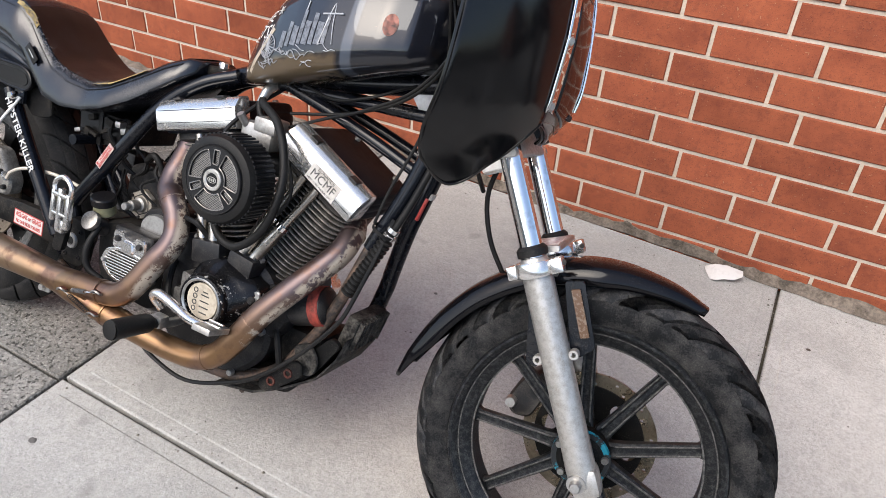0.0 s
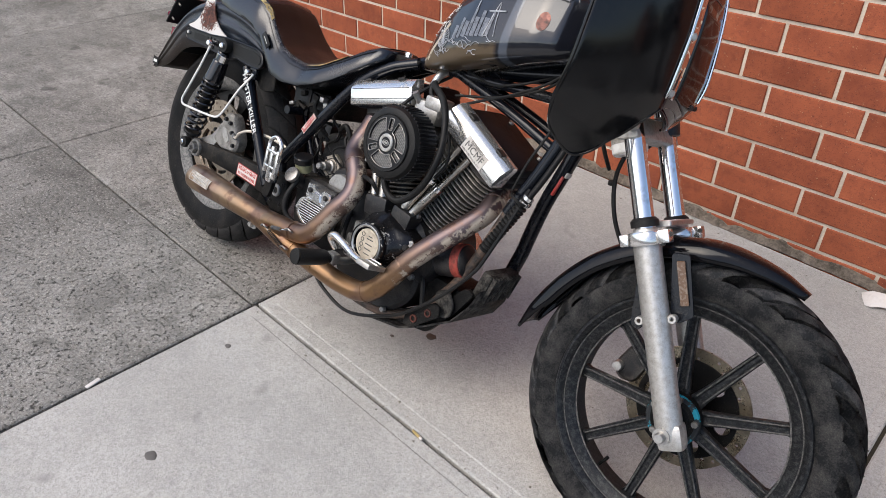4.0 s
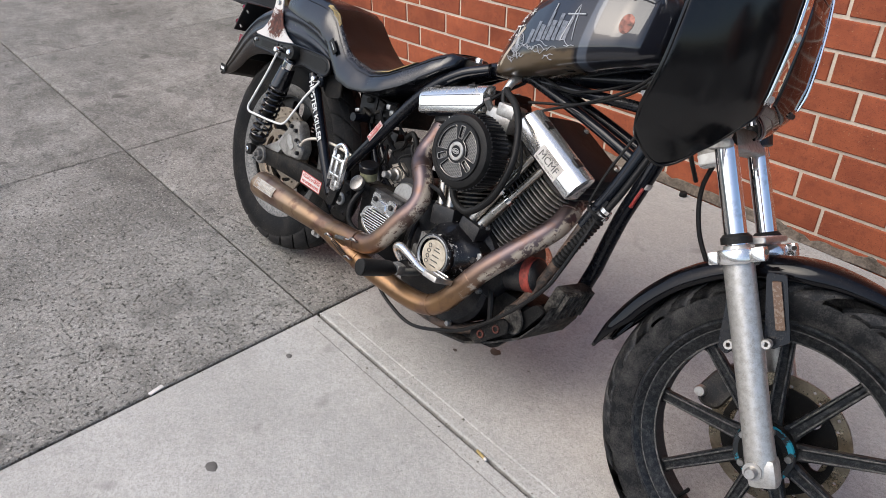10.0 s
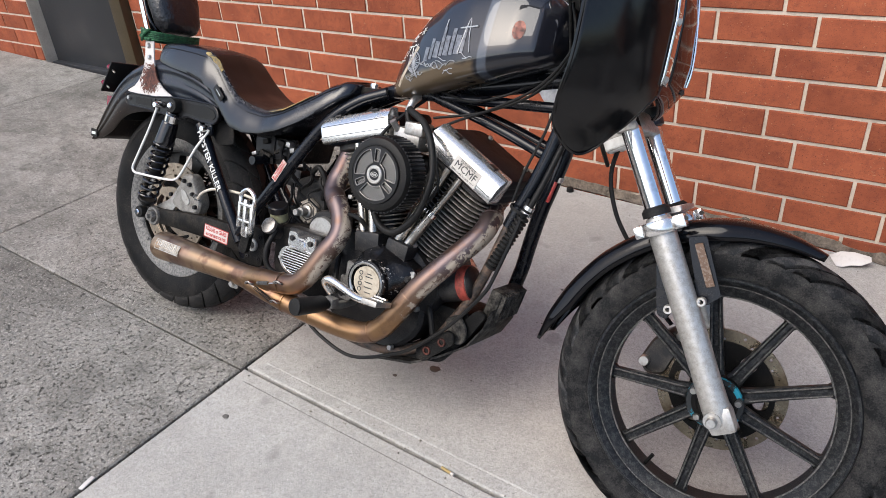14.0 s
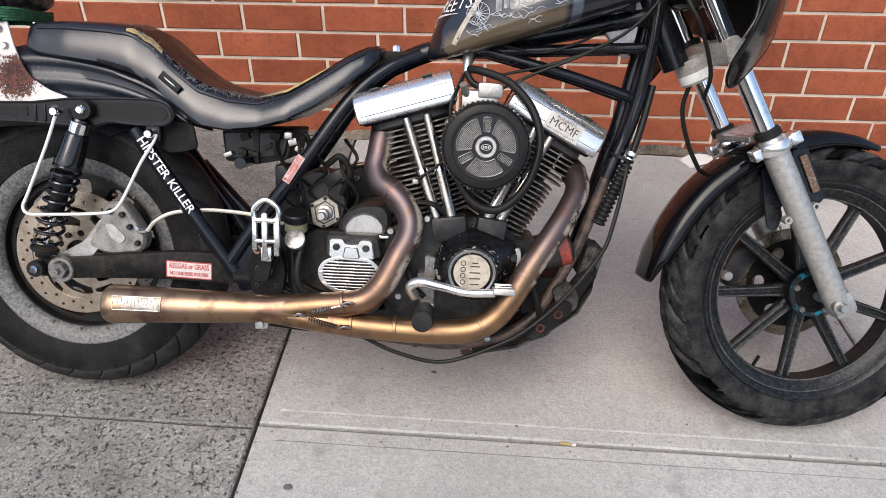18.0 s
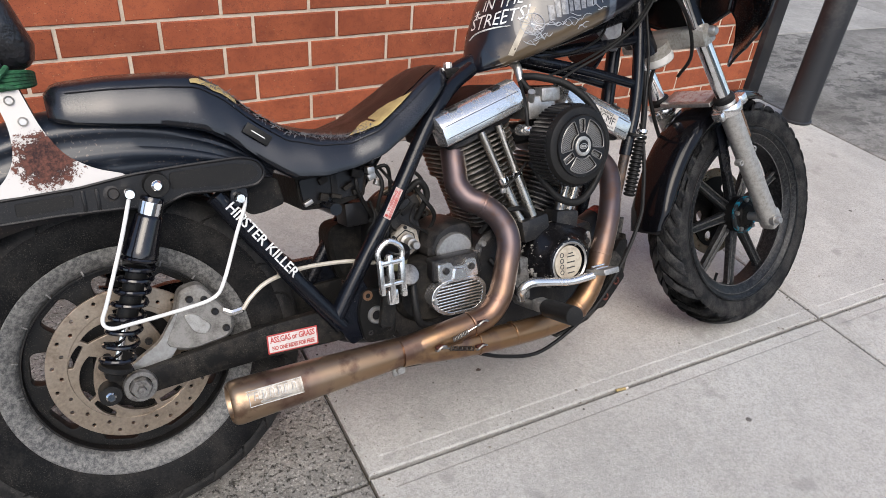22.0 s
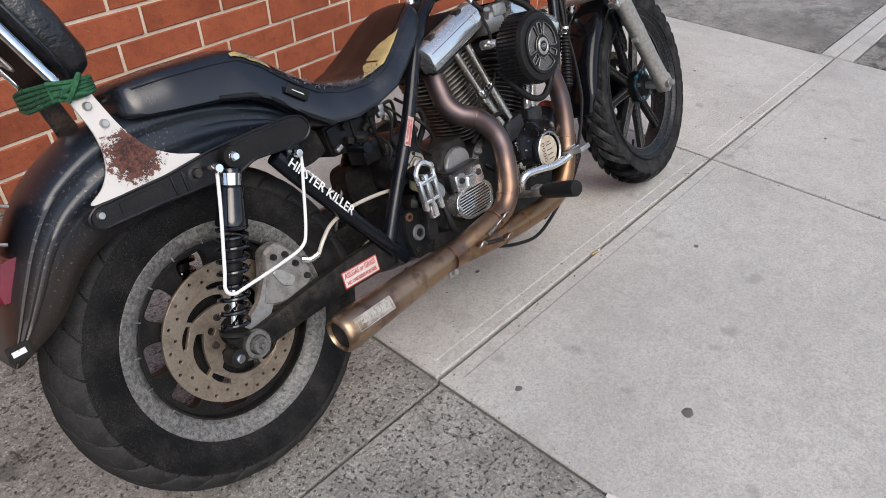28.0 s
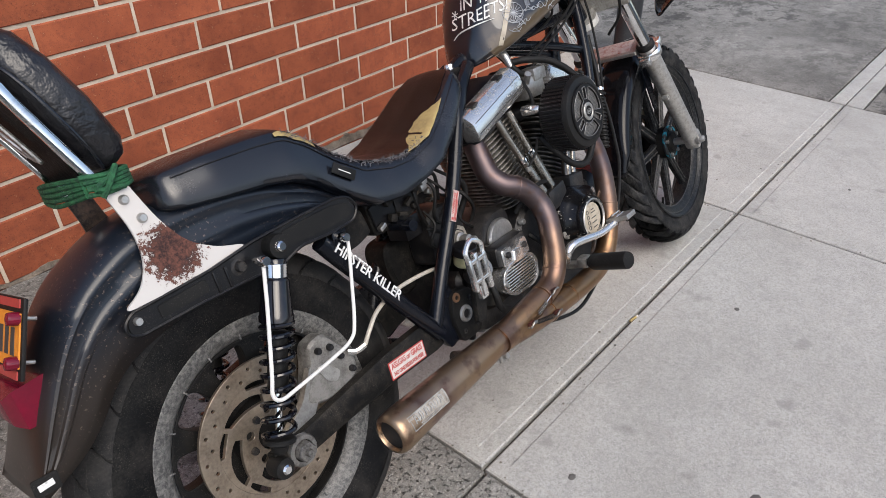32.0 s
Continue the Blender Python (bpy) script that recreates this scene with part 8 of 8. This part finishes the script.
F_NOSE = [(0.83, 1.405), (0.86, 1.432), (0.90, 1.456), (0.95, 1.461), (1.03, 1.452), (1.12, 1.432), (1.26, 1.37)]
F_LOW = [(0, 0.806), (0.05, 0.783), (0.12, 0.768), (0.22, 0.762), (0.36, 0.768), (0.5, 0.782), (0.72, 0.822), (0.88, 0.860), (1.0, 0.884), (1.25, 0.872), (1.5, 0.858), (1.75, 0.847), (2.0, 0.842)]


def fairing_at(u, z, left=False):
    """u: 0 at the rear edge of a lobe, 1 at the trim strip, 2 at the ridge of the nose."""
    def at(table, k):
        return float(np.interp(z, [r[0] for r in table], [r[k] for r in table]))
    s = 1 if left else -1
    t = Vector((at(F_TRIM, 1) - (0.065 if left else 0.003), s * at(F_TRIM, 2), z))
    if u <= 1:
        r = Vector((at(F_REAR, 1) - (0.035 if left else 0.0), s * at(F_REAR, 2) * (0.94 if left else 1.0), z))
        n = Vector((abs(t.y - r.y), s * abs(r.x - t.x), 0)).normalized()
        return r.lerp(t, u) + n * (0.002 if left else 0.015) * 4 * u * (1 - u)
    w = u - 1
    nose = Vector((at(F_NOSE, 1) - 0.006, -0.033, z))
    return t.lerp(nose, w) + Vector(((0.0 if left else 0.006) * 4 * w * (1 - w), 0, 0))


def lobe(u, h, mirror=False, top=1.26):
    low = float(np.interp(u, *zip(*F_LOW)))
    return fairing_at(u, low + (top - low) * h, mirror)


def fairing_shell(u0, u1, n=14, m=14, mirror=False, grow=0.0, h0=0.0, h1=1.0):
    rows = []
    for a in range(n + 1):
        u = u0 + (u1 - u0) * a / n
        row = []
        for b in range(m + 1):
            h = h0 + (h1 - h0) * (b / m) ** 1.4
            p, q = lobe(u, h, mirror), lobe(min(u + 0.02, 2), h, mirror)
            d = (q - p) if u < 1.98 else Vector((0.2, -1 if mirror else 1, 0))
            out = Vector((abs(d.y), -abs(d.x) if not mirror else abs(d.x), 0)).normalized()
            row.append(p + out * grow)
        rows.append(row)
    return loft(rows, closed=False)


def shell(name, bm, mat, parent, label="", thick=0.004):
    ob = part(name, bm, mat, parent, label, sharp=60)
    sk = ob.modifiers.new("skin", "SOLIDIFY")
    sk.thickness, sk.offset = thick, 0
    return ob


fairing = shell("fairing", fairing_shell(0, 1, 24, 24), M_fair, bike, "black quarter fairing with chrome trim strip")
shell("fairing_side", fairing_shell(0, 1, 24, 24, True), M_fair, fairing)
M_pin = surf("pinstripe_paint", (0.20, 0.14, 0.12), (0.10, 0.07, 0.06), (0.3, 0.5))
M_mirror = surf("trim_mirror", (0.72, 0.72, 0.72), (0.6, 0.58, 0.55), (0.02, 0.06), 1.0, big=10, lo=0.6, hi=0.9, bump=0.0)
for mir in (False, True):
    shell("fairing_nose", fairing_shell(1, 2, 18, 18, mir), M_maroon, fairing, "dark maroon front panel with pinstripes")
    shell("nose_liner", fairing_shell(1, 2, 10, 12, mir, -0.007), M_fair, fairing)
    shell("trim_strip", fairing_shell(0.975, 1.12, 3, 18, mir, 0.004, 0.065, 1.0), M_mirror, fairing, "mirror chrome trim strip", 0.003)
    if not mir:
        shell("nose_recess", fairing_shell(1.15, 1.85, 8, 14, mir, 0.0025, 0.085, 0.52), M_black, fairing, "black opening in the nose", 0.002)
        part("edge_trim", tube([lobe(1.97, h, mir) + Vector((0.003, 0.012 if mir else -0.001, 0)) for h in (0.165, 0.25, 0.4, 0.6, 0.8, 1.0)], 0.0028, 8), M_chrome, fairing)
    rim = [lobe(u, 0.0, mir) for u in (0.0, 0.03, 0.06, 0.12, 0.22, 0.36, 0.5, 0.62, 0.74, 0.88, 1.0)]
    part("edge_bead", tube([lobe(0, h, mir) for h in (1.0, 0.7, 0.45, 0.25, 0.1)] + rim, 0.0032, 8), M_fair, fairing)
    part("nose_screw", lathe([(0.001, 0.004), (0.005, 0.004), (0.006, 0.0), (0.001, 0.0)], lobe(1.75, 0.13, mir) + Vector((0.003, 0, 0)), (1, -0.3, 0), 10), M_case, fairing)
    for h in (0.088, 0.351, 0.61):
        p = lobe(1.05, h, mir)
        part("trim_bolt", lathe([(0.001, 0.009), (0.005, 0.009), (0.007, 0.005), (0.0085, 0.004), (0.009, 0.0), (0.001, 0.0)], p, (0.75, 0.66 if mir else -0.66, 0), 12), M_alloy, fairing)
    for k in range(9):
        h = 0.02 + 0.085 * k
        pts = [lobe(1.08 + 0.8 * t, h + 0.07 * t * t + 0.02 * math.sin(5 * t + k), mir) + Vector((0.003, 0, 0)) for t in (0, 0.2, 0.4, 0.6, 0.8, 1.0)]
        part("pinstripe", tube(pts, 0.0005, 5, 3), M_pin, fairing)
part("fork_boot", steered(lathe([(0.021, -0.02), (0.029, -0.018), (0.031, 0.0), (0.031, 0.02), (0.021, 0.024)], (fork_line(0.845), 0.103, 0.845), (-0.5, 0, 0.866), 24, True)), M_case, fairing, "grey rubber boot round the fork tube")
lamp = part("headlamp", steered(lathe([(0.001, 0.11), (0.05, 0.105), (0.078, 0.09), (0.082, 0.07), (0.085, 0.03), (0.07, -0.03), (0.04, -0.06), (0.001, -0.065)], (1.262, 0.0, 1.0), (1, 0, 0), 32)), M_black, bike, "black headlamp shell behind the fairing")


# ---- bars, controls, cables ----
bars = part("handlebar", steered(tube([(1.12, -0.39, 1.30), (1.19, -0.36, 1.315), (1.235, -0.27, 1.315), (1.25, -0.12, 1.29), (1.25, 0, 1.285), (1.25, 0.12, 1.29), (1.235, 0.27, 1.315), (1.19, 0.36, 1.315), (1.12, 0.39, 1.30)], 0.0125, 12)), M_black, bike, "black handlebar")
for s in (-1, 1):
    part("grip", steered(tube([(1.13, 0.387 * s, 1.302), (1.07, 0.395 * s, 1.288), (1.015, 0.402 * s, 1.274)], [0.018, 0.0175, 0.019], 14)), M_rubber, bars, "black rubber grip")
    part("riser", steered(tube([(1.25, 0.045 * s, 1.285), (1.225, 0.045 * s, 1.15), (1.218, 0.045 * s, 1.07)], 0.0115, 12)), M_chrome, bars, "chrome riser")
part("switch_housing", steered(box((1.258, 0.10, 1.245), (0.05, 0.05, 0.03), 0.008)), M_red, bars, "red switch housing")
roll = part("tool_roll", steered(merge(lathe([(0.001, -0.14), (0.04, -0.14), (0.047, -0.13), (0.047, 0.13), (0.04, 0.14), (0.001, 0.14)], (1.30, 0, 1.135), "y", 28), *[tube([(1.30 + r * math.cos(a), -0.142, 1.135 + r * math.sin(a)) for r, a in ((0.008 + 0.0016 * i, 0.7 * i) for i in range(20))], 0.002, 5, 2) for _ in (0,)])), M_crinkled, bike, "rolled black tool pouch strapped to the bars")
for y in (-0.06, 0.06):
    part("strap", steered(lathe([(0.048, -0.008), (0.05, -0.006), (0.05, 0.006), (0.048, 0.008)], (1.30, y, 1.135), "y", 28, True)), M_rubber, roll)

CABLES = (
    [(1.235, -0.20, 1.20), (1.22, -0.12, 1.05), (1.225, -0.075, 0.93), (1.215, -0.09, 0.80), (1.19, -0.105, 0.70), (1.176, -0.108, 0.63)],
    [(1.22, -0.10, 1.10), (1.245, -0.10, 0.98), (1.19, -0.095, 0.88), (1.09, -0.085, 0.815), (1.0, -0.07, 0.775), (0.93, -0.07, 0.74)],
    [(1.21, -0.09, 1.06), (1.235, -0.09, 0.95), (1.17, -0.075, 0.86), (1.05, -0.06, 0.80), (0.92, -0.06, 0.765)],
    [(1.23, 0.10, 1.10), (1.20, 0.03, 0.93), (1.12, -0.045, 0.86), (1.06, -0.06, 0.83), (1.0, -0.05, 0.815), (0.93, -0.05, 0.825)],
    [(1.29, -0.06, 1.02), (1.265, -0.115, 0.94), (1.30, -0.13, 0.87), (1.335, -0.11, 0.79), (1.345, -0.06, 0.74)],
)
for k, pts in enumerate(CABLES):
    part("cable", tube(pts, 0.0031 if k != 4 else 0.0042, 8), M_rubber, bike, "black control cable")
clutch = part("clutch_cable", tube([(1.200, -0.080, 0.64), (1.19, -0.100, 0.56), (1.172, -0.115, 0.470), (1.155, -0.122, 0.420), (1.100, -0.130, 0.340), (1.030, -0.135, 0.265), (0.96, -0.135, 0.215), (0.84, -0.13, 0.165), (0.74, -0.13, 0.18), (0.66, -0.12, 0.21)], 0.0045, 8), M_rubber, bike, "black control cable beside the front frame tube")


part("cable_tie", lathe([(0.024, -0.003), (0.026, -0.003), (0.026, 0.003), (0.024, 0.003)], (1.186, -0.078, 0.612), (0.35, 0, 1), 18, True), M_rubber, clutch)
vent = part("breather_pipe", tube([(0.862, -0.075, 0.775), (0.885, -0.10, 0.772), (0.94, -0.125, 0.752), (0.985, -0.150, 0.705), (1.004, -0.165, 0.640), (0.985, -0.170, 0.560), (0.935, -0.170, 0.508), (0.885, -0.165, 0.515), (0.852, -0.15, 0.555), (0.84, -0.12, 0.60)], 0.0082, 10), M_rubber, bike, "black rubber breather hose")
part("spark_plug", lathe([(0.001, -0.145), (0.006, -0.145), (0.009, -0.14), (0.012, -0.125), (0.012, -0.10), (0.001, -0.10)], (0.828, 0, 0.667), "y", 14), M_polish, engine)
part("plug_lead", tube([(0.828, -0.13, 0.667), (0.83, -0.125, 0.71), (0.85, -0.08, 0.76), (0.87, -0.03, 0.80)], 0.004, 8), M_rubber, engine)
part("skid_plate", slab_of(rounded([(0.96, 0.195), (1.06, 0.215), (1.12, 0.295), (1.155, 0.36), (1.13, 0.37), (1.085, 0.31), (1.02, 0.25), (0.94, 0.225)], 0.012), -0.07, -0.085), M_grimy, bike, "dirt-caked frame plate")


part("front_mount", box((1.05, 0.0, 0.30), (0.10, 0.12, 0.09), 0.012), M_grimy, bike)
part("side_stand", tube([(0.72, 0.12, 0.21), (0.76, 0.20, 0.09), (0.78, 0.29, -0.10)], 0.012, 10), M_grimy, bike)
part("primary_cover", slab_of(rounded([(0.46, 0.33), (0.50, 0.25), (0.62, 0.22), (0.92, 0.22), (1.0, 0.28), (1.0, 0.38), (0.92, 0.44), (0.62, 0.46), (0.50, 0.42)], 0.05, 5), 0.12, 0.19, 0.015), M_polish, bike)


# ---- litter and marks on the pavement ----
def on_ground(x, y, h=0.0):
    return Vector((x, y, ground_z(x, y) + h))


def blob(x, y, r, seed, thick=0.0012):
    rng = random.Random(seed)
    ring = [on_ground(x + r * (1 + 0.18 * rng.uniform(-1, 1)) * math.cos(a), y + r * (0.8 + 0.15 * rng.uniform(-1, 1)) * math.sin(a), 0.0004) for a in (2 * math.pi * i / 14 for i in range(14))]
    inner = [p.lerp(on_ground(x, y, thick), 0.25) + Vector((0, 0, thick)) for p in ring]
    return loft([ring, inner])


M_gum = surf("old_gum", (0.075, 0.07, 0.065), (0.12, 0.11, 0.10), (0.7, 0.9))
M_oil = surf("oil_stain", (0.05, 0.035, 0.025), (0.10, 0.08, 0.06), (0.4, 0.7))
for k, (x, y, r, m) in enumerate(((0.908, -0.535, 0.016, M_gum), (1.066, 0.245, 0.017, M_oil), (0.985, 0.165, 0.007, M_oil), (0.70, -0.20, 0.010, M_gum), (1.55, -0.25, 0.009, M_gum), (2.24, 1.18, 0.007, M_oil), (1.20, 0.78, 0.006, M_gum), (2.6, -0.3, 0.008, M_gum), (0.25, -0.28, 0.010, M_gum), (2.9, 0.4, 0.008, M_gum))):
    tagged(part("gum_spot", blob(x, y, r, k), m), "flattened dark gum or oil spot on the concrete", "stain", "spots on the pavement")
b0 = on_ground(1.298, -0.04, 0.004)
butt = tagged(part("cigarette_butt", tube([b0 + Vector((-0.014, 0.002, 0)), b0 + Vector((0.014, -0.002, 0))], 0.0038, 8), M_foam), "cigarette butt in the pavement joint", "cigarette butt")
part("paper_end", tube([b0 + Vector((0.0141, -0.002, 0)), b0 + Vector((0.022, -0.003, 0))], 0.0037, 8), M_paper, butt)
tagged(part("paper_scrap", loft([[on_ground(1.885 + u, 1.33 + v, h) for u, v, h in row] for row in (((0.0, 0.10, 0.002), (0.03, 0.09, 0.03), (0.07, 0.095, 0.036), (0.12, 0.10, 0.03)), ((0.01, 0.07, 0.004), (0.04, 0.06, 0.025), (0.08, 0.065, 0.03), (0.125, 0.075, 0.026)), ((0.03, 0.035, 0.002), (0.05, 0.03, 0.008), (0.07, 0.045, 0.012), (0.10, 0.055, 0.014)))], closed=False), M_paper), "torn white paper scrap on the pavement by the wall", "paper")
cap0 = on_ground(0.915, 1.435, 0.0)
tagged(part("black_cap", merge(lathe([(0.001, 0.016), (0.012, 0.016), (0.014, 0.012), (0.015, 0.0), (0.001, 0.0)], cap0, "z", 16)), M_rubber), "small black plastic cap on the pavement", "cap")
tagged(part("white_splinter", box(on_ground(0.588, -0.532, 0.003), (0.012, 0.04, 0.004), 0.001, Matrix.Rotation(0.2, 4, "Z")), M_paper), "white splinter in the pavement joint", "litter")


# ---- across the driveway ----
M_farbrick = Nodes("far_brick")
fb = M_farbrick.node("ShaderNodeTexBrick", Scale=1.0)
fb.inputs["Color1"].default_value, fb.inputs["Color2"].default_value, fb.inputs["Mortar"].default_value = (0.30, 0.085, 0.042, 1), (0.21, 0.055, 0.032, 1), (0.50, 0.43, 0.37, 1)
fb.inputs["Brick Width"].default_value, fb.inputs["Row Height"].default_value, fb.inputs["Mortar Size"].default_value = 0.305, 0.102, 0.007
fmap = M_farbrick.node("ShaderNodeMapping")
fmap.inputs["Rotation"].default_value = (radians(90), 0, 0)
M_farbrick.link(M_farbrick.co, fmap.inputs[0])
M_farbrick.link(fmap.outputs[0], fb.inputs["Vector"])
M_farbrick.color(M_farbrick.mix(M_farbrick.math("MULTIPLY", M_farbrick.ramp(M_farbrick.noise(3.0, 6.0), 0.45, 0.65), 0.5), fb.outputs["Color"], (0.12, 0.07, 0.06)))
M_farbrick.set(Roughness=0.9, Specular_IOR_Level=0.15)
pier = tagged(part("far_pier", box((12.48, 2.50, 1.2), (0.36, 0.74, 3.4), 0.01), M_post), "dark grey metal clad pier across the driveway", "pier", kind="structure")
part("pier_flange", box((12.30, 2.92, 1.2), (0.05, 0.06, 3.4), 0.006), M_post, pier)
fw = tagged(part("far_brick_wall", box((18.7, 2.35, 1.2), (12.0, 0.5, 3.8), 0.0), M_farbrick.mat, flat=True), "red brick wall beyond the driveway", "wall", kind="structure")
part("brick_pier", box((12.62, 2.06, 1.2), (0.30, 0.14, 3.8), 0.0), M_farbrick.mat, fw)
part("plinth", box((19.0, 2.085, -0.30), (11.5, 0.05, 0.24), 0.01), M_slab, fw)
part("return_wall", box((24.9, 5.0, 1.2), (0.4, 5.0, 3.8), 0.0), M_farbrick.mat, fw)
for k, (x, y, r, h) in enumerate(((12.1, 1.56, 0.115, 1.3), (13.5, 3.76, 0.15, 1.3))):
    zb = ground_z(x, y)
    b2 = tagged(part("bollard", lathe([(r, zb - 0.02), (r, zb + h), (r * 0.7, zb + h + 0.06), (0.001, zb + h + 0.08)], (x, y, 0), "z", 24), M_post), "black steel bollard across the driveway", "bollard", "bollards")
    part("footing", lathe([(r * 1.5, zb - 0.01), (r * 1.5, zb + 0.012), (0.001, zb + 0.02)], (x, y, 0), "z", 20), M_slab, b2)
# a crate on castors
bx2, by2 = 8.2, 3.42
bz = ground_z(bx2, by2)


def crate_ring(h, w, d):
    return [Vector((bx2 + x * w, by2 + y * d, bz + h)) for x, y in rounded([(-0.5, -0.5), (0.5, -0.5), (0.5, 0.5), (-0.5, 0.5)], 0.06, 3)]


crate = tagged(part("crate", loft([crate_ring(0.20, 0.30, 0.34), crate_ring(0.52, 0.37, 0.42), crate_ring(0.54, 0.41, 0.46), crate_ring(0.57, 0.41, 0.46), crate_ring(0.57, 0.36, 0.41), crate_ring(0.24, 0.28, 0.32)]), M_plastic), "black plastic crate on castors with a paper label", "crate")
part("crate_label", box((bx2 - 0.172, by2 - 0.06, bz + 0.36), (0.006, 0.09, 0.12), 0.001, Matrix.Rotation(radians(6), 4, "Y")), M_paper, crate)
part("handle", tube([(bx2 - 0.20, by2 - 0.1, bz + 0.555), (bx2 - 0.225, by2 - 0.08, bz + 0.53), (bx2 - 0.225, by2 + 0.08, bz + 0.53), (bx2 - 0.20, by2 + 0.1, bz + 0.555)], 0.012, 8), M_alloy, crate)
for x, y in ((-0.1, -0.12), (0.1, -0.12), (-0.1, 0.12), (0.1, 0.12)):
    part("castor", merge(lathe([(0.001, -0.018), (0.05, -0.018), (0.055, 0.0), (0.05, 0.018), (0.001, 0.018)], (bx2 + x, by2 + y, bz + 0.055), "y", 16), box((bx2 + x, by2 + y, bz + 0.15), (0.03, 0.05, 0.11), 0.004)), M_alloy, crate)
tagged(part("carton", box((bx2 + 0.02, by2 + 0.05, bz + 0.62), (0.16, 0.14, 0.26), 0.004, Matrix.Rotation(0.3, 4, "Z")), M_copper), "brown cardboard carton in the crate", "carton")
tagged(part("white_bag", loft([[(bx2 - 0.04 + 0.09 * k * math.cos(a) * (1 + 0.2 * math.sin(3 * a)), by2 - 0.1 + 0.08 * k * math.sin(a), bz + h) for a in (2 * math.pi * i / 12 for i in range(12))] for h, k in ((0.42, 0.8), (0.55, 1.0), (0.66, 0.8), (0.72, 0.3))]), M_paper), "crumpled white bag in the crate", "bag")
tz = ground_z(13.0, 5.0)
tw = tagged(part("spare_wheel", lathe([(0.22, -0.11), (0.33, -0.14), (0.41, -0.11), (0.43, 0.0), (0.41, 0.11), (0.33, 0.14), (0.22, 0.11), (0.14, 0.03), (0.14, -0.03)], (13.0, 5.05, tz + 0.42), (-0.9, -0.45, 0), 40, True), M_tyre), "dark vehicle wheel standing across the driveway", "wheel")
part("rim", lathe([(0.001, 0.10), (0.06, 0.10), (0.08, 0.05), (0.16, 0.04), (0.23, 0.09), (0.23, -0.05), (0.001, -0.05)], (13.0, 5.05, tz + 0.42), (-0.9, -0.45, 0), 32), M_rim, tw)
lz = ground_z(15.0, 4.7)
ladder = tagged(new("step_ladder"), "white step ladder leaning across the driveway", "ladder")
for s in (-1, 1):
    part("rail", tube([(15.1 - 0.3 * s, 4.75 - 0.32 * s, lz - 0.02), (15.35 - 0.22 * s, 4.55 - 0.26 * s, lz + 1.3)], 0.03, 8), M_white, ladder)
for k in range(4):
    c = Vector((15.12 + 0.06 * k, 4.73 - 0.045 * k, lz + 0.15 + 0.28 * k))
    part("rung", tube([c + Vector((0.28, 0.30, 0)), c - Vector((0.28, 0.30, 0))], 0.025, 8), M_white, ladder)
garage = tagged(part("garage_wall", box((17.0, 9.0, 1.4), (16.0, 0.4, 3.8), 0.0), M_post, flat=True), "dark garage opening behind the driveway", "garage", kind="structure")
